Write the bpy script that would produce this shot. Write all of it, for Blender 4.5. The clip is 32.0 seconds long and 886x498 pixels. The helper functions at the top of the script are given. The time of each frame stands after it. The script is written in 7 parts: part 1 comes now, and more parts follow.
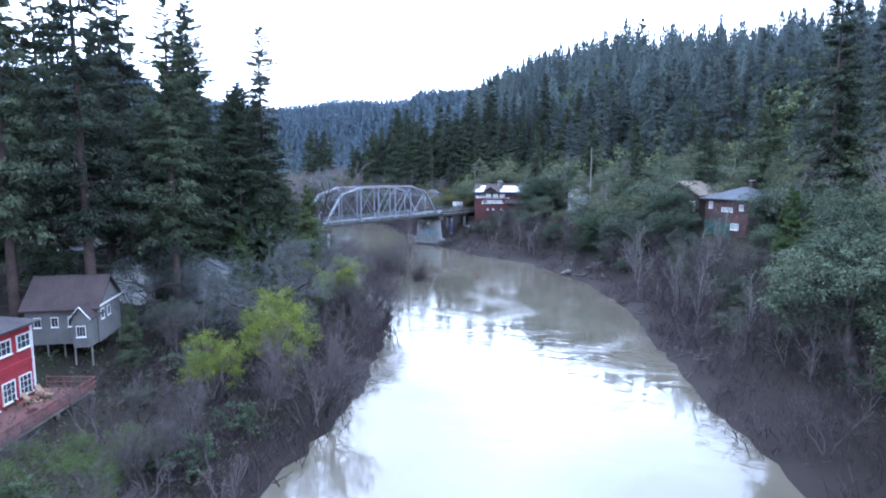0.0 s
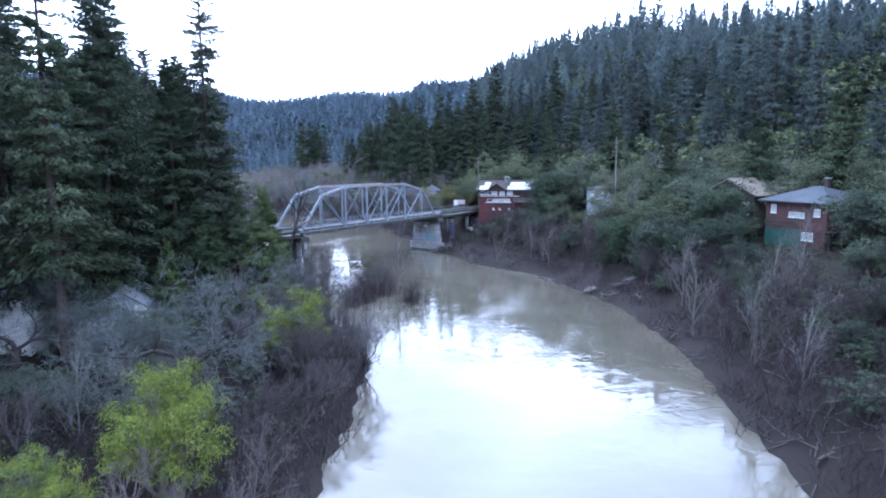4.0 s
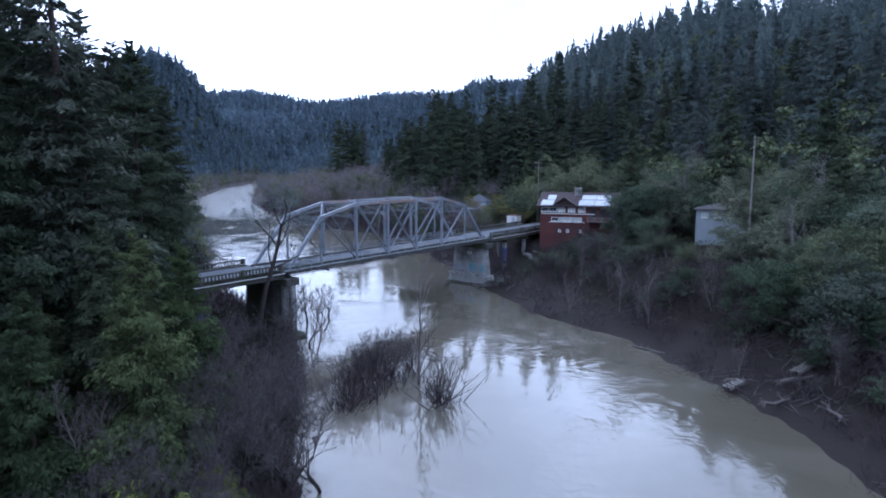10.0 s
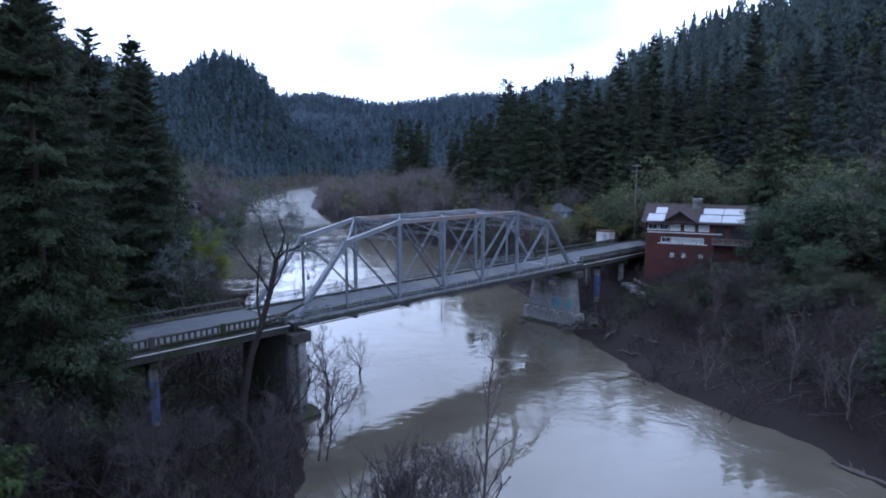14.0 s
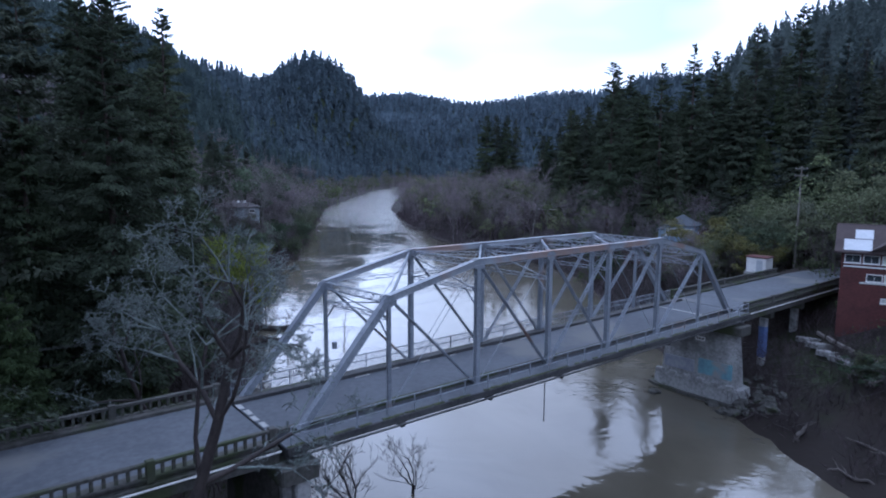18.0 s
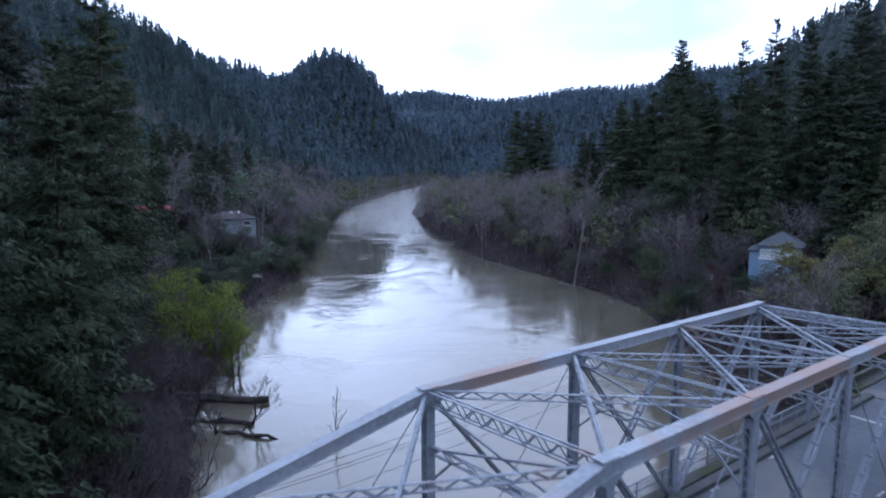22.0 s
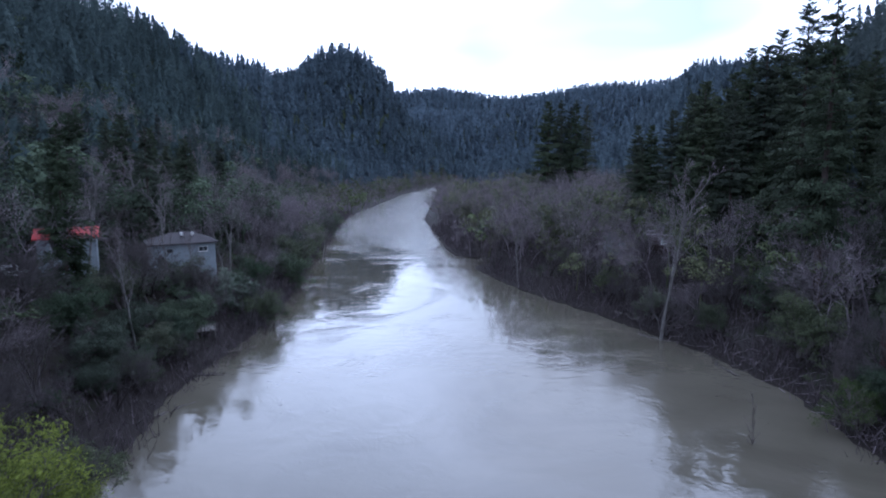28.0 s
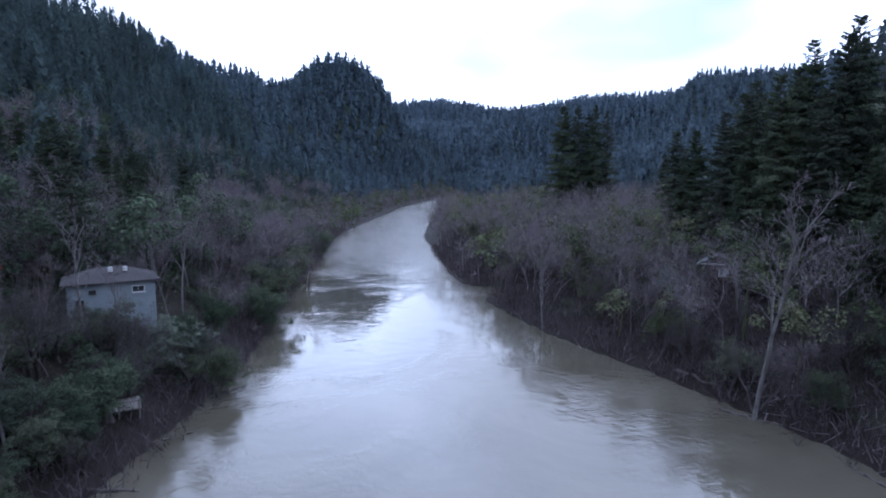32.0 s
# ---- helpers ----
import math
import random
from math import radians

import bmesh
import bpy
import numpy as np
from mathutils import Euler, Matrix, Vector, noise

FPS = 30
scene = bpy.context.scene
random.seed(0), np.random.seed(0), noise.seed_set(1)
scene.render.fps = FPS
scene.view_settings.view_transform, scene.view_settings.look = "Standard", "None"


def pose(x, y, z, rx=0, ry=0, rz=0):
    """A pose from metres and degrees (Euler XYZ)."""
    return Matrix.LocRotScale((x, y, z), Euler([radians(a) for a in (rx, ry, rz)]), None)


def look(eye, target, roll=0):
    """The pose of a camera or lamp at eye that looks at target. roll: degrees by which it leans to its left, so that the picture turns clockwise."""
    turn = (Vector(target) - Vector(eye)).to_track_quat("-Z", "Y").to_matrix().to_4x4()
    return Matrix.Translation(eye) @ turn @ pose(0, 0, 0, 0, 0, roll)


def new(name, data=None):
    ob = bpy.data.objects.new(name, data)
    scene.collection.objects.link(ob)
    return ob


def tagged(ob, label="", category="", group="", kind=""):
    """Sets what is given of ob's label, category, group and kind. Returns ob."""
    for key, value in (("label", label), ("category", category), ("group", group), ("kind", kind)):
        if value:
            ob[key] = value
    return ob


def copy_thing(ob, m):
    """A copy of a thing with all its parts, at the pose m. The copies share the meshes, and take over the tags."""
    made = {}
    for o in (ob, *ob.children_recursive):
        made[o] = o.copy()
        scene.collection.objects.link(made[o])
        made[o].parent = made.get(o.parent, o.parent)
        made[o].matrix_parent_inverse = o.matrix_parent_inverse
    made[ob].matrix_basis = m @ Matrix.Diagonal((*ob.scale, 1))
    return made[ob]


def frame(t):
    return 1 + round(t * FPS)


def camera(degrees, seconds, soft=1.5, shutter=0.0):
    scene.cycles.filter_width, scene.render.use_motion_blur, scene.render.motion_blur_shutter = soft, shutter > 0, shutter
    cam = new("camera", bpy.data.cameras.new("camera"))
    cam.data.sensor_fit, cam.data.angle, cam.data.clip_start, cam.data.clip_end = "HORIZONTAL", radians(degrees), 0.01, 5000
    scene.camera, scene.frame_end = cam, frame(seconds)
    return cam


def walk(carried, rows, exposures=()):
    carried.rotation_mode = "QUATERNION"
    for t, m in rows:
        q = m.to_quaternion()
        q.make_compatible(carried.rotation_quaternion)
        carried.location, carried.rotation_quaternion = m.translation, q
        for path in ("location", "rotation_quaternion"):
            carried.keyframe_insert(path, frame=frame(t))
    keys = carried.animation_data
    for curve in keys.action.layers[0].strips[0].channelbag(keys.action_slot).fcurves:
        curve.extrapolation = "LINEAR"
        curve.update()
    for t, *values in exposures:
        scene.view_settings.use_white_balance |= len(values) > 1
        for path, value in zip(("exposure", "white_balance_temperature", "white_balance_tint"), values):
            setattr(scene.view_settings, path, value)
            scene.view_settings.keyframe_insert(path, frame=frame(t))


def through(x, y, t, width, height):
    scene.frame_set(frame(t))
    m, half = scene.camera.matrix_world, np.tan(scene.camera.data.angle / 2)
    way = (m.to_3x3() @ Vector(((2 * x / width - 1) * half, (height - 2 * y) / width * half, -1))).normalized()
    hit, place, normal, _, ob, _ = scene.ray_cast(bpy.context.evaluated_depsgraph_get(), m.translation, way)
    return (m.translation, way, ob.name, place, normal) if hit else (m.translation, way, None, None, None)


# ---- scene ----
cam = camera(70.9, 32.0, soft=1.9, shutter=0.5)
PATH = [
    (0, (0.226, -2.221, 21.351), (0.248, -0.236, 21.107), -0.2),
    (0.5, (0.4, 0.349, 21.397), (0.421, 2.334, 21.147), -0.2),
    (1, (0.57, 2.98, 21.448), (0.59, 4.964, 21.194), -0.3),
    (1.5, (0.709, 5.753, 21.517), (0.728, 7.736, 21.258), -0.2),
    (2, (0.867, 8.655, 21.572), (0.885, 10.638, 21.312), -0.3),
    (2.5, (1.031, 11.692, 21.639), (1.048, 13.674, 21.377), -0.3),
    (4.5, (1.626, 24.368, 22.286), (1.636, 26.35, 22.017), -0.6),
    (5, (1.677, 27.692, 22.383), (1.688, 29.673, 22.114), -0.6),
    (5.5, (1.719, 31.023, 22.499), (1.726, 33.005, 22.229), -0.4),
    (6, (1.651, 34.322, 22.62), (1.639, 36.304, 22.351), -0.3),
    (6.5, (1.575, 37.596, 22.732), (1.549, 39.578, 22.464), -0.3),
    (7, (1.538, 40.865, 22.866), (1.508, 42.847, 22.598), -0.3),
    (7.5, (1.599, 44.167, 22.999), (1.552, 46.148, 22.731), -0.2),
    (8, (1.776, 47.521, 23.12), (1.712, 49.502, 22.851), -0.2),
    (8.5, (1.943, 50.958, 23.224), (1.862, 52.938, 22.955), -0.1),
    (9, (2.032, 54.41, 23.295), (1.928, 56.389, 23.028), -0.2),
    (9.5, (1.897, 57.813, 23.337), (1.772, 59.791, 23.07), -0.2),
    (10, (1.654, 61.2, 23.367), (1.508, 63.177, 23.103), -0.1),
    (10.5, (1.365, 64.611, 23.386), (1.197, 66.586, 23.123), -0.1),
    (11, (1.089, 68.098, 23.378), (0.896, 70.072, 23.117), -0.1),
    (11.5, (0.723, 71.664, 23.363), (0.504, 73.635, 23.103), 0.0),
    (12, (0.313, 75.34, 23.333), (0.073, 77.309, 23.074), -0.1),
    (12.5, (-0.073, 79.054, 23.349), (-0.332, 81.021, 23.092), -0.1),
    (13, (-0.54, 82.674, 23.37), (-0.826, 84.636, 23.113), -0.0),
    (13.5, (-1.119, 86.225, 23.387), (-1.438, 88.183, 23.132), 0.0),
    (14, (-1.714, 89.694, 23.428), (-2.071, 91.646, 23.172), 0.1),
    (14.5, (-2.337, 93.069, 23.484), (-2.734, 95.012, 23.229), 0.1),
    (16.5, (-5.279, 106.024, 23.687), (-5.804, 107.936, 23.431), 0.1),
    (17, (-6.189, 109.27, 23.689), (-6.749, 111.174, 23.434), 0.2),
    (17.5, (-7.12, 112.512, 23.732), (-7.711, 114.406, 23.478), 0.2),
    (18, (-8.079, 115.654, 23.817), (-8.697, 117.538, 23.561), 0.3),
    (18.5, (-9.08, 118.776, 23.934), (-9.719, 120.654, 23.677), 0.3),
    (19, (-10.123, 121.921, 24.069), (-10.764, 123.798, 23.811), 0.3),
    (19.5, (-11.257, 125.075, 24.166), (-11.899, 126.952, 23.908), 0.2),
    (20, (-12.48, 128.238, 24.303), (-13.133, 130.111, 24.045), 0.2),
    (20.5, (-13.684, 131.374, 24.47), (-14.351, 133.242, 24.211), 0.1),
    (21, (-14.865, 134.488, 24.655), (-15.544, 136.352, 24.395), -0.1),
    (21.5, (-16.129, 137.567, 24.846), (-16.814, 139.427, 24.585), -0.1),
    (22, (-17.493, 140.529, 25.046), (-18.18, 142.389, 24.784), -0.1),
    (22.5, (-18.877, 143.67, 25.231), (-19.564, 145.53, 24.969), -0.1),
    (23, (-20.012, 146.649, 25.312), (-20.711, 148.505, 25.049), -0.1),
    (23.5, (-21.215, 149.572, 25.395), (-21.925, 151.423, 25.133), -0.1),
    (24, (-22.546, 152.491, 25.474), (-23.258, 154.341, 25.21), -0.1),
    (24.5, (-23.866, 155.439, 25.545), (-24.585, 157.286, 25.283), -0.2),
    (25, (-25.278, 158.43, 25.627), (-25.999, 160.277, 25.364), -0.2),
    (25.5, (-26.699, 161.443, 25.689), (-27.419, 163.29, 25.427), -0.2),
    (27.5, (-32.387, 173.492, 25.756), (-33.107, 175.339, 25.493), -0.4),
    (28, (-33.743, 176.486, 25.761), (-34.462, 178.333, 25.497), -0.4),
    (28.5, (-35.158, 179.554, 25.798), (-35.876, 181.402, 25.534), -0.4),
    (29, (-36.549, 182.643, 25.863), (-37.267, 184.491, 25.599), -0.6),
    (29.5, (-37.908, 185.684, 25.899), (-38.627, 187.532, 25.635), -0.6),
    (30, (-39.3, 188.626, 25.957), (-40.018, 190.474, 25.693), -0.6),
    (30.5, (-40.7, 191.503, 26.016), (-41.415, 193.352, 25.753), -0.6),
    (31, (-42.053, 194.334, 26.083), (-42.767, 196.184, 25.826), -0.5),
    (31.5, (-43.245, 196.916, 26.119), (-43.959, 198.768, 25.874), -0.4),
    (32, (-44.244, 199.28, 26.162), (-44.958, 201.134, 25.934), -0.4),
]
walk(cam, [(t, look(eye, target, roll)) for t, eye, target, roll in PATH],
     exposures=[(0, 1.78, 4650, 14), (5, 1.52, 4640, 15), (8, 1.0, 4680, 16), (10, 0.66, 4680, 16), (12, 0.36, 4680, 16), (20, 0.28, 4710, 16), (32, 0.28, 4780, 17)])

# ---- world and light: a bright overcast sky at dusk ----
world = bpy.data.worlds.new("sky")
scene.world = world
world.use_nodes = True
wn, wl = world.node_tree.nodes, world.node_tree.links
wn.clear()
sky = wn.new("ShaderNodeTexSky")
sky.sky_type, sky.sun_disc = "NISHITA", False
sky.sun_elevation, sky.sun_rotation = radians(32), radians(-12)
sky_bg = wn.new("ShaderNodeBackground")
sky_bg.inputs[1].default_value = 0.05
wl.new(sky.outputs[0], sky_bg.inputs[0])
cloud_bg = wn.new("ShaderNodeBackground")
cloud_bg.inputs[0].default_value = (0.975, 0.965, 0.985, 1)
# brightest round the veiled sun, ahead and above
sunward = wn.new("ShaderNodeVectorMath")
sunward.operation = "DOT_PRODUCT"
sunward.inputs[1].default_value = Vector((-0.18, 0.92, 0.27)).normalized()
bright = wn.new("ShaderNodeMapRange")
bright.interpolation_type = "SMOOTHSTEP"
bright.inputs["From Min"].default_value, bright.inputs["From Max"].default_value = 0.76, 0.995
bright.inputs["To Min"].default_value, bright.inputs["To Max"].default_value = 1.1, 2.2
wl.new(sunward.outputs["Value"], bright.inputs[0]), wl.new(bright.outputs[0], cloud_bg.inputs[1])
coords = wn.new("ShaderNodeTexCoord")
wl.new(coords.outputs["Generated"], sunward.inputs[0])
stretch = wn.new("ShaderNodeMapping")
stretch.inputs["Scale"].default_value = (1.0, 1.0, 3.0)
stretch.inputs["Location"].default_value = (0.35, 0.1, 0.0)
wl.new(coords.outputs["Generated"], stretch.inputs[0])
billow = wn.new("ShaderNodeTexNoise")
billow.inputs["Scale"].default_value = 1.6
billow.inputs["Detail"].default_value = 3.0
wl.new(stretch.outputs[0], billow.inputs["Vector"])
cover = wn.new("ShaderNodeMapRange")
cover.inputs["From Min"].default_value, cover.inputs["From Max"].default_value = 0.36, 0.56
cover.inputs["To Min"].default_value, cover.inputs["To Max"].default_value = 0.78, 1.0
wl.new(billow.outputs[0], cover.inputs[0])
# a thin place in the cloud, over the valley upstream
toward = wn.new("ShaderNodeVectorMath")
toward.operation = "DOT_PRODUCT"
toward.inputs[1].default_value = Vector((-0.10, 0.955, 0.285)).normalized()
wl.new(coords.outputs["Generated"], toward.inputs[0])
ragged = wn.new("ShaderNodeMath")
ragged.operation, ragged.inputs[1].default_value = "MULTIPLY_ADD", 0.16
wl.new(billow.outputs[0], ragged.inputs[0]), wl.new(toward.outputs["Value"], ragged.inputs[2])
thin = wn.new("ShaderNodeMapRange")
thin.inputs["From Min"].default_value, thin.inputs["From Max"].default_value = 1.040, 1.085
thin.inputs["To Min"].default_value, thin.inputs["To Max"].default_value = 1.0, 0.15
wl.new(ragged.outputs[0], thin.inputs[0])
cloudiness = wn.new("ShaderNodeMath")
cloudiness.operation = "MULTIPLY"
wl.new(cover.outputs[0], cloudiness.inputs[0]), wl.new(thin.outputs[0], cloudiness.inputs[1])
both = wn.new("ShaderNodeMixShader")
wl.new(cloudiness.outputs[0], both.inputs[0])
wl.new(sky_bg.outputs[0], both.inputs[1])
wl.new(cloud_bg.outputs[0], both.inputs[2])
world_out = wn.new("ShaderNodeOutputWorld")
wl.new(both.outputs[0], world_out.inputs[0])

sun = new("sun", bpy.data.lights.new("sun", "SUN"))
sun.data.energy, sun.data.angle, sun.data.color = 0.6, radians(80), (1.0, 0.95, 0.88)
sun.matrix_world = look((-40, 250, 200), (0, 60, 0))


# ---- materials ----
def material(name, base, second=None, rough=0.8, metal=0.0, scale=1.0, fine=8.0, bump=0.3, third=None, third_at=0.62, spread=0.0, island=False, spec=0.3, coord="Object"):
    """A surface of two colours mingled at a coarse and a fine scale, with a third as stains, and a fine relief."""
    m = bpy.data.materials.new(name)
    m.use_nodes = True
    n, l = m.node_tree.nodes, m.node_tree.links
    b = n["Principled BSDF"]
    b.inputs["Roughness"].default_value, b.inputs["Metallic"].default_value = rough, metal
    b.inputs["Specular IOR Level"].default_value = spec
    tc = n.new("ShaderNodeTexCoord")
    coarse, grain = n.new("ShaderNodeTexNoise"), n.new("ShaderNodeTexNoise")
    for tex, s, d in ((coarse, scale, 4.0), (grain, fine, 3.0)):
        tex.inputs["Scale"].default_value, tex.inputs["Detail"].default_value = s, d
        l.new(tc.outputs[coord], tex.inputs["Vector"])
    add = n.new("ShaderNodeMath")
    add.operation = "ADD"
    half = n.new("ShaderNodeMath")
    half.operation, half.inputs[1].default_value = "MULTIPLY", 0.5
    l.new(coarse.outputs[0], add.inputs[0]), l.new(grain.outputs[0], add.inputs[1]), l.new(add.outputs[0], half.inputs[0])
    ramp = n.new("ShaderNodeValToRGB")
    second = second or tuple(0.7 * c for c in base)
    ramp.color_ramp.elements[0].position, ramp.color_ramp.elements[0].color = 0.38, (*second, 1)
    ramp.color_ramp.elements[1].position, ramp.color_ramp.elements[1].color = 0.6, (*base, 1)
    l.new(half.outputs[0], ramp.inputs[0])
    colour = ramp.outputs[0]
    if third:
        stain = n.new("ShaderNodeTexNoise")
        stain.inputs["Scale"].default_value, stain.inputs["Detail"].default_value = scale * 0.6, 6.0
        l.new(tc.outputs[coord], stain.inputs["Vector"])
        edge = n.new("ShaderNodeMapRange")
        edge.inputs["From Min"].default_value, edge.inputs["From Max"].default_value = third_at - 0.05, third_at + 0.06
        l.new(stain.outputs[0], edge.inputs[0])
        mix = n.new("ShaderNodeMix")
        mix.data_type = "RGBA"
        l.new(edge.outputs[0], mix.inputs[0]), l.new(colour, mix.inputs[6])
        mix.inputs[7].default_value = (*third, 1)
        colour = mix.outputs[2]
    if spread:
        if island:
            rnd = n.new("ShaderNodeNewGeometry").outputs["Random Per Island"]
        else:
            rnd = n.new("ShaderNodeObjectInfo").outputs["Random"]
        val = n.new("ShaderNodeMapRange")
        val.inputs["To Min"].default_value, val.inputs["To Max"].default_value = 1 - spread, 1 + spread
        l.new(rnd, val.inputs[0])
        hsv = n.new("ShaderNodeHueSaturation")
        l.new(val.outputs[0], hsv.inputs["Value"]), l.new(colour, hsv.inputs["Color"])
        colour = hsv.outputs[0]
    l.new(colour, b.inputs["Base Color"])
    if bump:
        bp = n.new("ShaderNodeBump")
        bp.inputs["Strength"].default_value, bp.inputs["Distance"].default_value = bump, 0.05
        l.new(grain.outputs[0], bp.inputs["Height"]), l.new(bp.outputs[0], b.inputs["Normal"])
    return m


def leaf_material(name, base, second, scale=0.25, spread=0.35, through=0.25, vary=False, tone=False):
    """Leaves or needles that let some light through; with vary each tree object has a tint of its own, with tone each tree of a wood."""
    m = material(name, base, second, rough=0.75, scale=scale, fine=scale * 8, bump=0, spread=spread, island=True, spec=0.04)
    b = m.node_tree.nodes["Principled BSDF"]
    b.inputs["Transmission Weight"].default_value = 0.0
    thin = m.node_tree.nodes.new("ShaderNodeBsdfTranslucent")
    mix = m.node_tree.nodes.new("ShaderNodeMixShader")
    out = m.node_tree.nodes["Material Output"]
    mix.inputs[0].default_value = through
    link = b.inputs["Base Color"].links[0].from_socket
    if tone:
        each = m.node_tree.nodes.new("ShaderNodeAttribute")
        each.attribute_name = "tone"
        shade = m.node_tree.nodes.new("ShaderNodeHueSaturation")
        m.node_tree.links.new(each.outputs["Fac"], shade.inputs["Value"])
        m.node_tree.links.new(link, shade.inputs["Color"])
        link = shade.outputs[0]
        m.node_tree.links.new(link, b.inputs["Base Color"])
    if vary:
        own = m.node_tree.nodes.new("ShaderNodeObjectInfo")
        tint = m.node_tree.nodes.new("ShaderNodeHueSaturation")
        for socket, lo, hi in (("Value", 0.78, 1.25), ("Hue", 0.515, 0.485), ("Saturation", 0.65, 1.1)):
            spreadout = m.node_tree.nodes.new("ShaderNodeMapRange")
            spreadout.inputs["To Min"].default_value, spreadout.inputs["To Max"].default_value = lo, hi
            if socket == "Saturation":
                again = m.node_tree.nodes.new("ShaderNodeMath")
                again.operation, again.inputs[1].default_value = "PINGPONG", 0.17
                m.node_tree.links.new(own.outputs["Random"], again.inputs[0])
                m.node_tree.links.new(again.outputs[0], spreadout.inputs[0])
                spreadout.inputs["From Max"].default_value = 0.17
            else:
                m.node_tree.links.new(own.outputs["Random"], spreadout.inputs[0])
            m.node_tree.links.new(spreadout.outputs[0], tint.inputs[socket])
        m.node_tree.links.new(link, tint.inputs["Color"])
        link = tint.outputs[0]
        m.node_tree.links.new(link, b.inputs["Base Color"])
    m.node_tree.links.new(link, thin.inputs[0])
    m.node_tree.links.new(b.outputs[0], mix.inputs[1])
    m.node_tree.links.new(thin.outputs[0], mix.inputs[2])
    m.node_tree.links.new(mix.outputs[0], out.inputs[0])
    return m


NEEDLE = leaf_material("redwood_needles", (0.072, 0.090, 0.052), (0.039, 0.051, 0.032), vary=True)
NEEDLE_GREEN = leaf_material("fir_needles", (0.092, 0.120, 0.048), (0.048, 0.065, 0.030), vary=True)
# aerial haze mixed into the base: pales the east hill woods
NEEDLE_PALE_HAZE = leaf_material("hazed_hill_needles", (0.114, 0.138, 0.132), (0.084, 0.106, 0.106), scale=0.022, spread=0.08, through=0.5, tone=True)
# less haze in this base, so these woods stay darker, still blue-tinted
NEEDLE_THIN_HAZE = leaf_material("thinly_hazed_needles", (0.094, 0.124, 0.120), (0.062, 0.084, 0.085), scale=0.022, spread=0.08, through=0.5, tone=True)
# single slope firs: needle base greyed and paled to stand for haze
NEEDLE_FIR_HAZE = leaf_material("hazed_fir_needles", (0.102, 0.124, 0.112), (0.072, 0.090, 0.086), spread=0.15, through=0.5, vary=True)
# distance haze painted as colour: palest and bluest on the farthest ridge
NEEDLE_RIDGE_HAZE = leaf_material("hazed_ridge_needles", (0.150, 0.190, 0.225), (0.115, 0.148, 0.178), scale=0.022, spread=0.05, through=0.5, tone=True)
# the same painted haze, a step weaker, for the hills upstream
NEEDLE_BLUE_HAZE = leaf_material("hazed_blue_needles", (0.122, 0.156, 0.180), (0.090, 0.119, 0.140), scale=0.022, spread=0.08, through=0.5, tone=True)
LEAF_OAK = leaf_material("evergreen_leaves", (0.098, 0.126, 0.078), (0.050, 0.068, 0.044), vary=True)
LEAF_OLIVE = leaf_material("olive_leaves", (0.135, 0.152, 0.088), (0.070, 0.083, 0.050), vary=True)
LEAF_WOODS = leaf_material("woodland_leaves", (0.090, 0.116, 0.074), (0.048, 0.064, 0.042), scale=0.1, tone=True)
LEAF_WOODS_OLIVE = leaf_material("olive_woodland_leaves", (0.128, 0.150, 0.078), (0.066, 0.080, 0.042), scale=0.1, tone=True)
LEAF_SPRING = leaf_material("first_spring_leaves", (0.190, 0.200, 0.112), (0.105, 0.112, 0.064), scale=0.1, tone=True)
LEAF_GOLD = leaf_material("golden_leaves", (0.190, 0.180, 0.070), (0.100, 0.098, 0.045))
LEAF_FRESH = leaf_material("fresh_leaves", (0.095, 0.128, 0.045), (0.052, 0.072, 0.028))
LEAF_PALE = leaf_material("pale_leaves", (0.27, 0.30, 0.25), (0.15, 0.18, 0.13))
LEAF_WILLOW = leaf_material("willow_leaves", (0.235, 0.275, 0.055), (0.132, 0.160, 0.038), through=0.4)
BRUSH_TWIG = leaf_material("brush_twigs", (0.076, 0.062, 0.064), (0.038, 0.032, 0.034), through=0.0, spread=0.45)
BARE_BRUSH = leaf_material("grey_brush_twigs", (0.128, 0.106, 0.112), (0.064, 0.054, 0.058), through=0.0, spread=0.4)
BARE_CROWN = leaf_material("bare_crown_twigs", (0.245, 0.212, 0.222), (0.14, 0.12, 0.127), through=0.0, spread=0.3)
BRUSH_LEAF = leaf_material("bank_leaves", (0.085, 0.105, 0.05), (0.045, 0.056, 0.032))
BARK = material("redwood_bark", (0.085, 0.062, 0.052), (0.035, 0.027, 0.024), scale=0.6, fine=6, bump=0.6)
BARK_GREY = material("lichen_bark", (0.128, 0.142, 0.136), (0.058, 0.064, 0.062), scale=1.2, fine=9, bump=0.5)
BARK_LICHEN = material("pale_lichen_bark", (0.170, 0.196, 0.186), (0.080, 0.092, 0.088), scale=1.2, fine=9, bump=0.5)
BARK_BROWN = material("bare_branch_bark", (0.165, 0.140, 0.134), (0.088, 0.074, 0.071), scale=1.0, fine=9, bump=0.5)
BARK_TWIG = material("thicket_bark", (0.112, 0.098, 0.097), (0.058, 0.051, 0.051), scale=1.0, fine=9, bump=0.4)
BARK_PALE = material("sycamore_bark", (0.20, 0.188, 0.178), (0.105, 0.098, 0.092), scale=0.8, fine=7, bump=0.4)
BARK_DARK = material("wet_bark", (0.055, 0.045, 0.042), (0.028, 0.024, 0.024), scale=1.0, fine=9, bump=0.5)


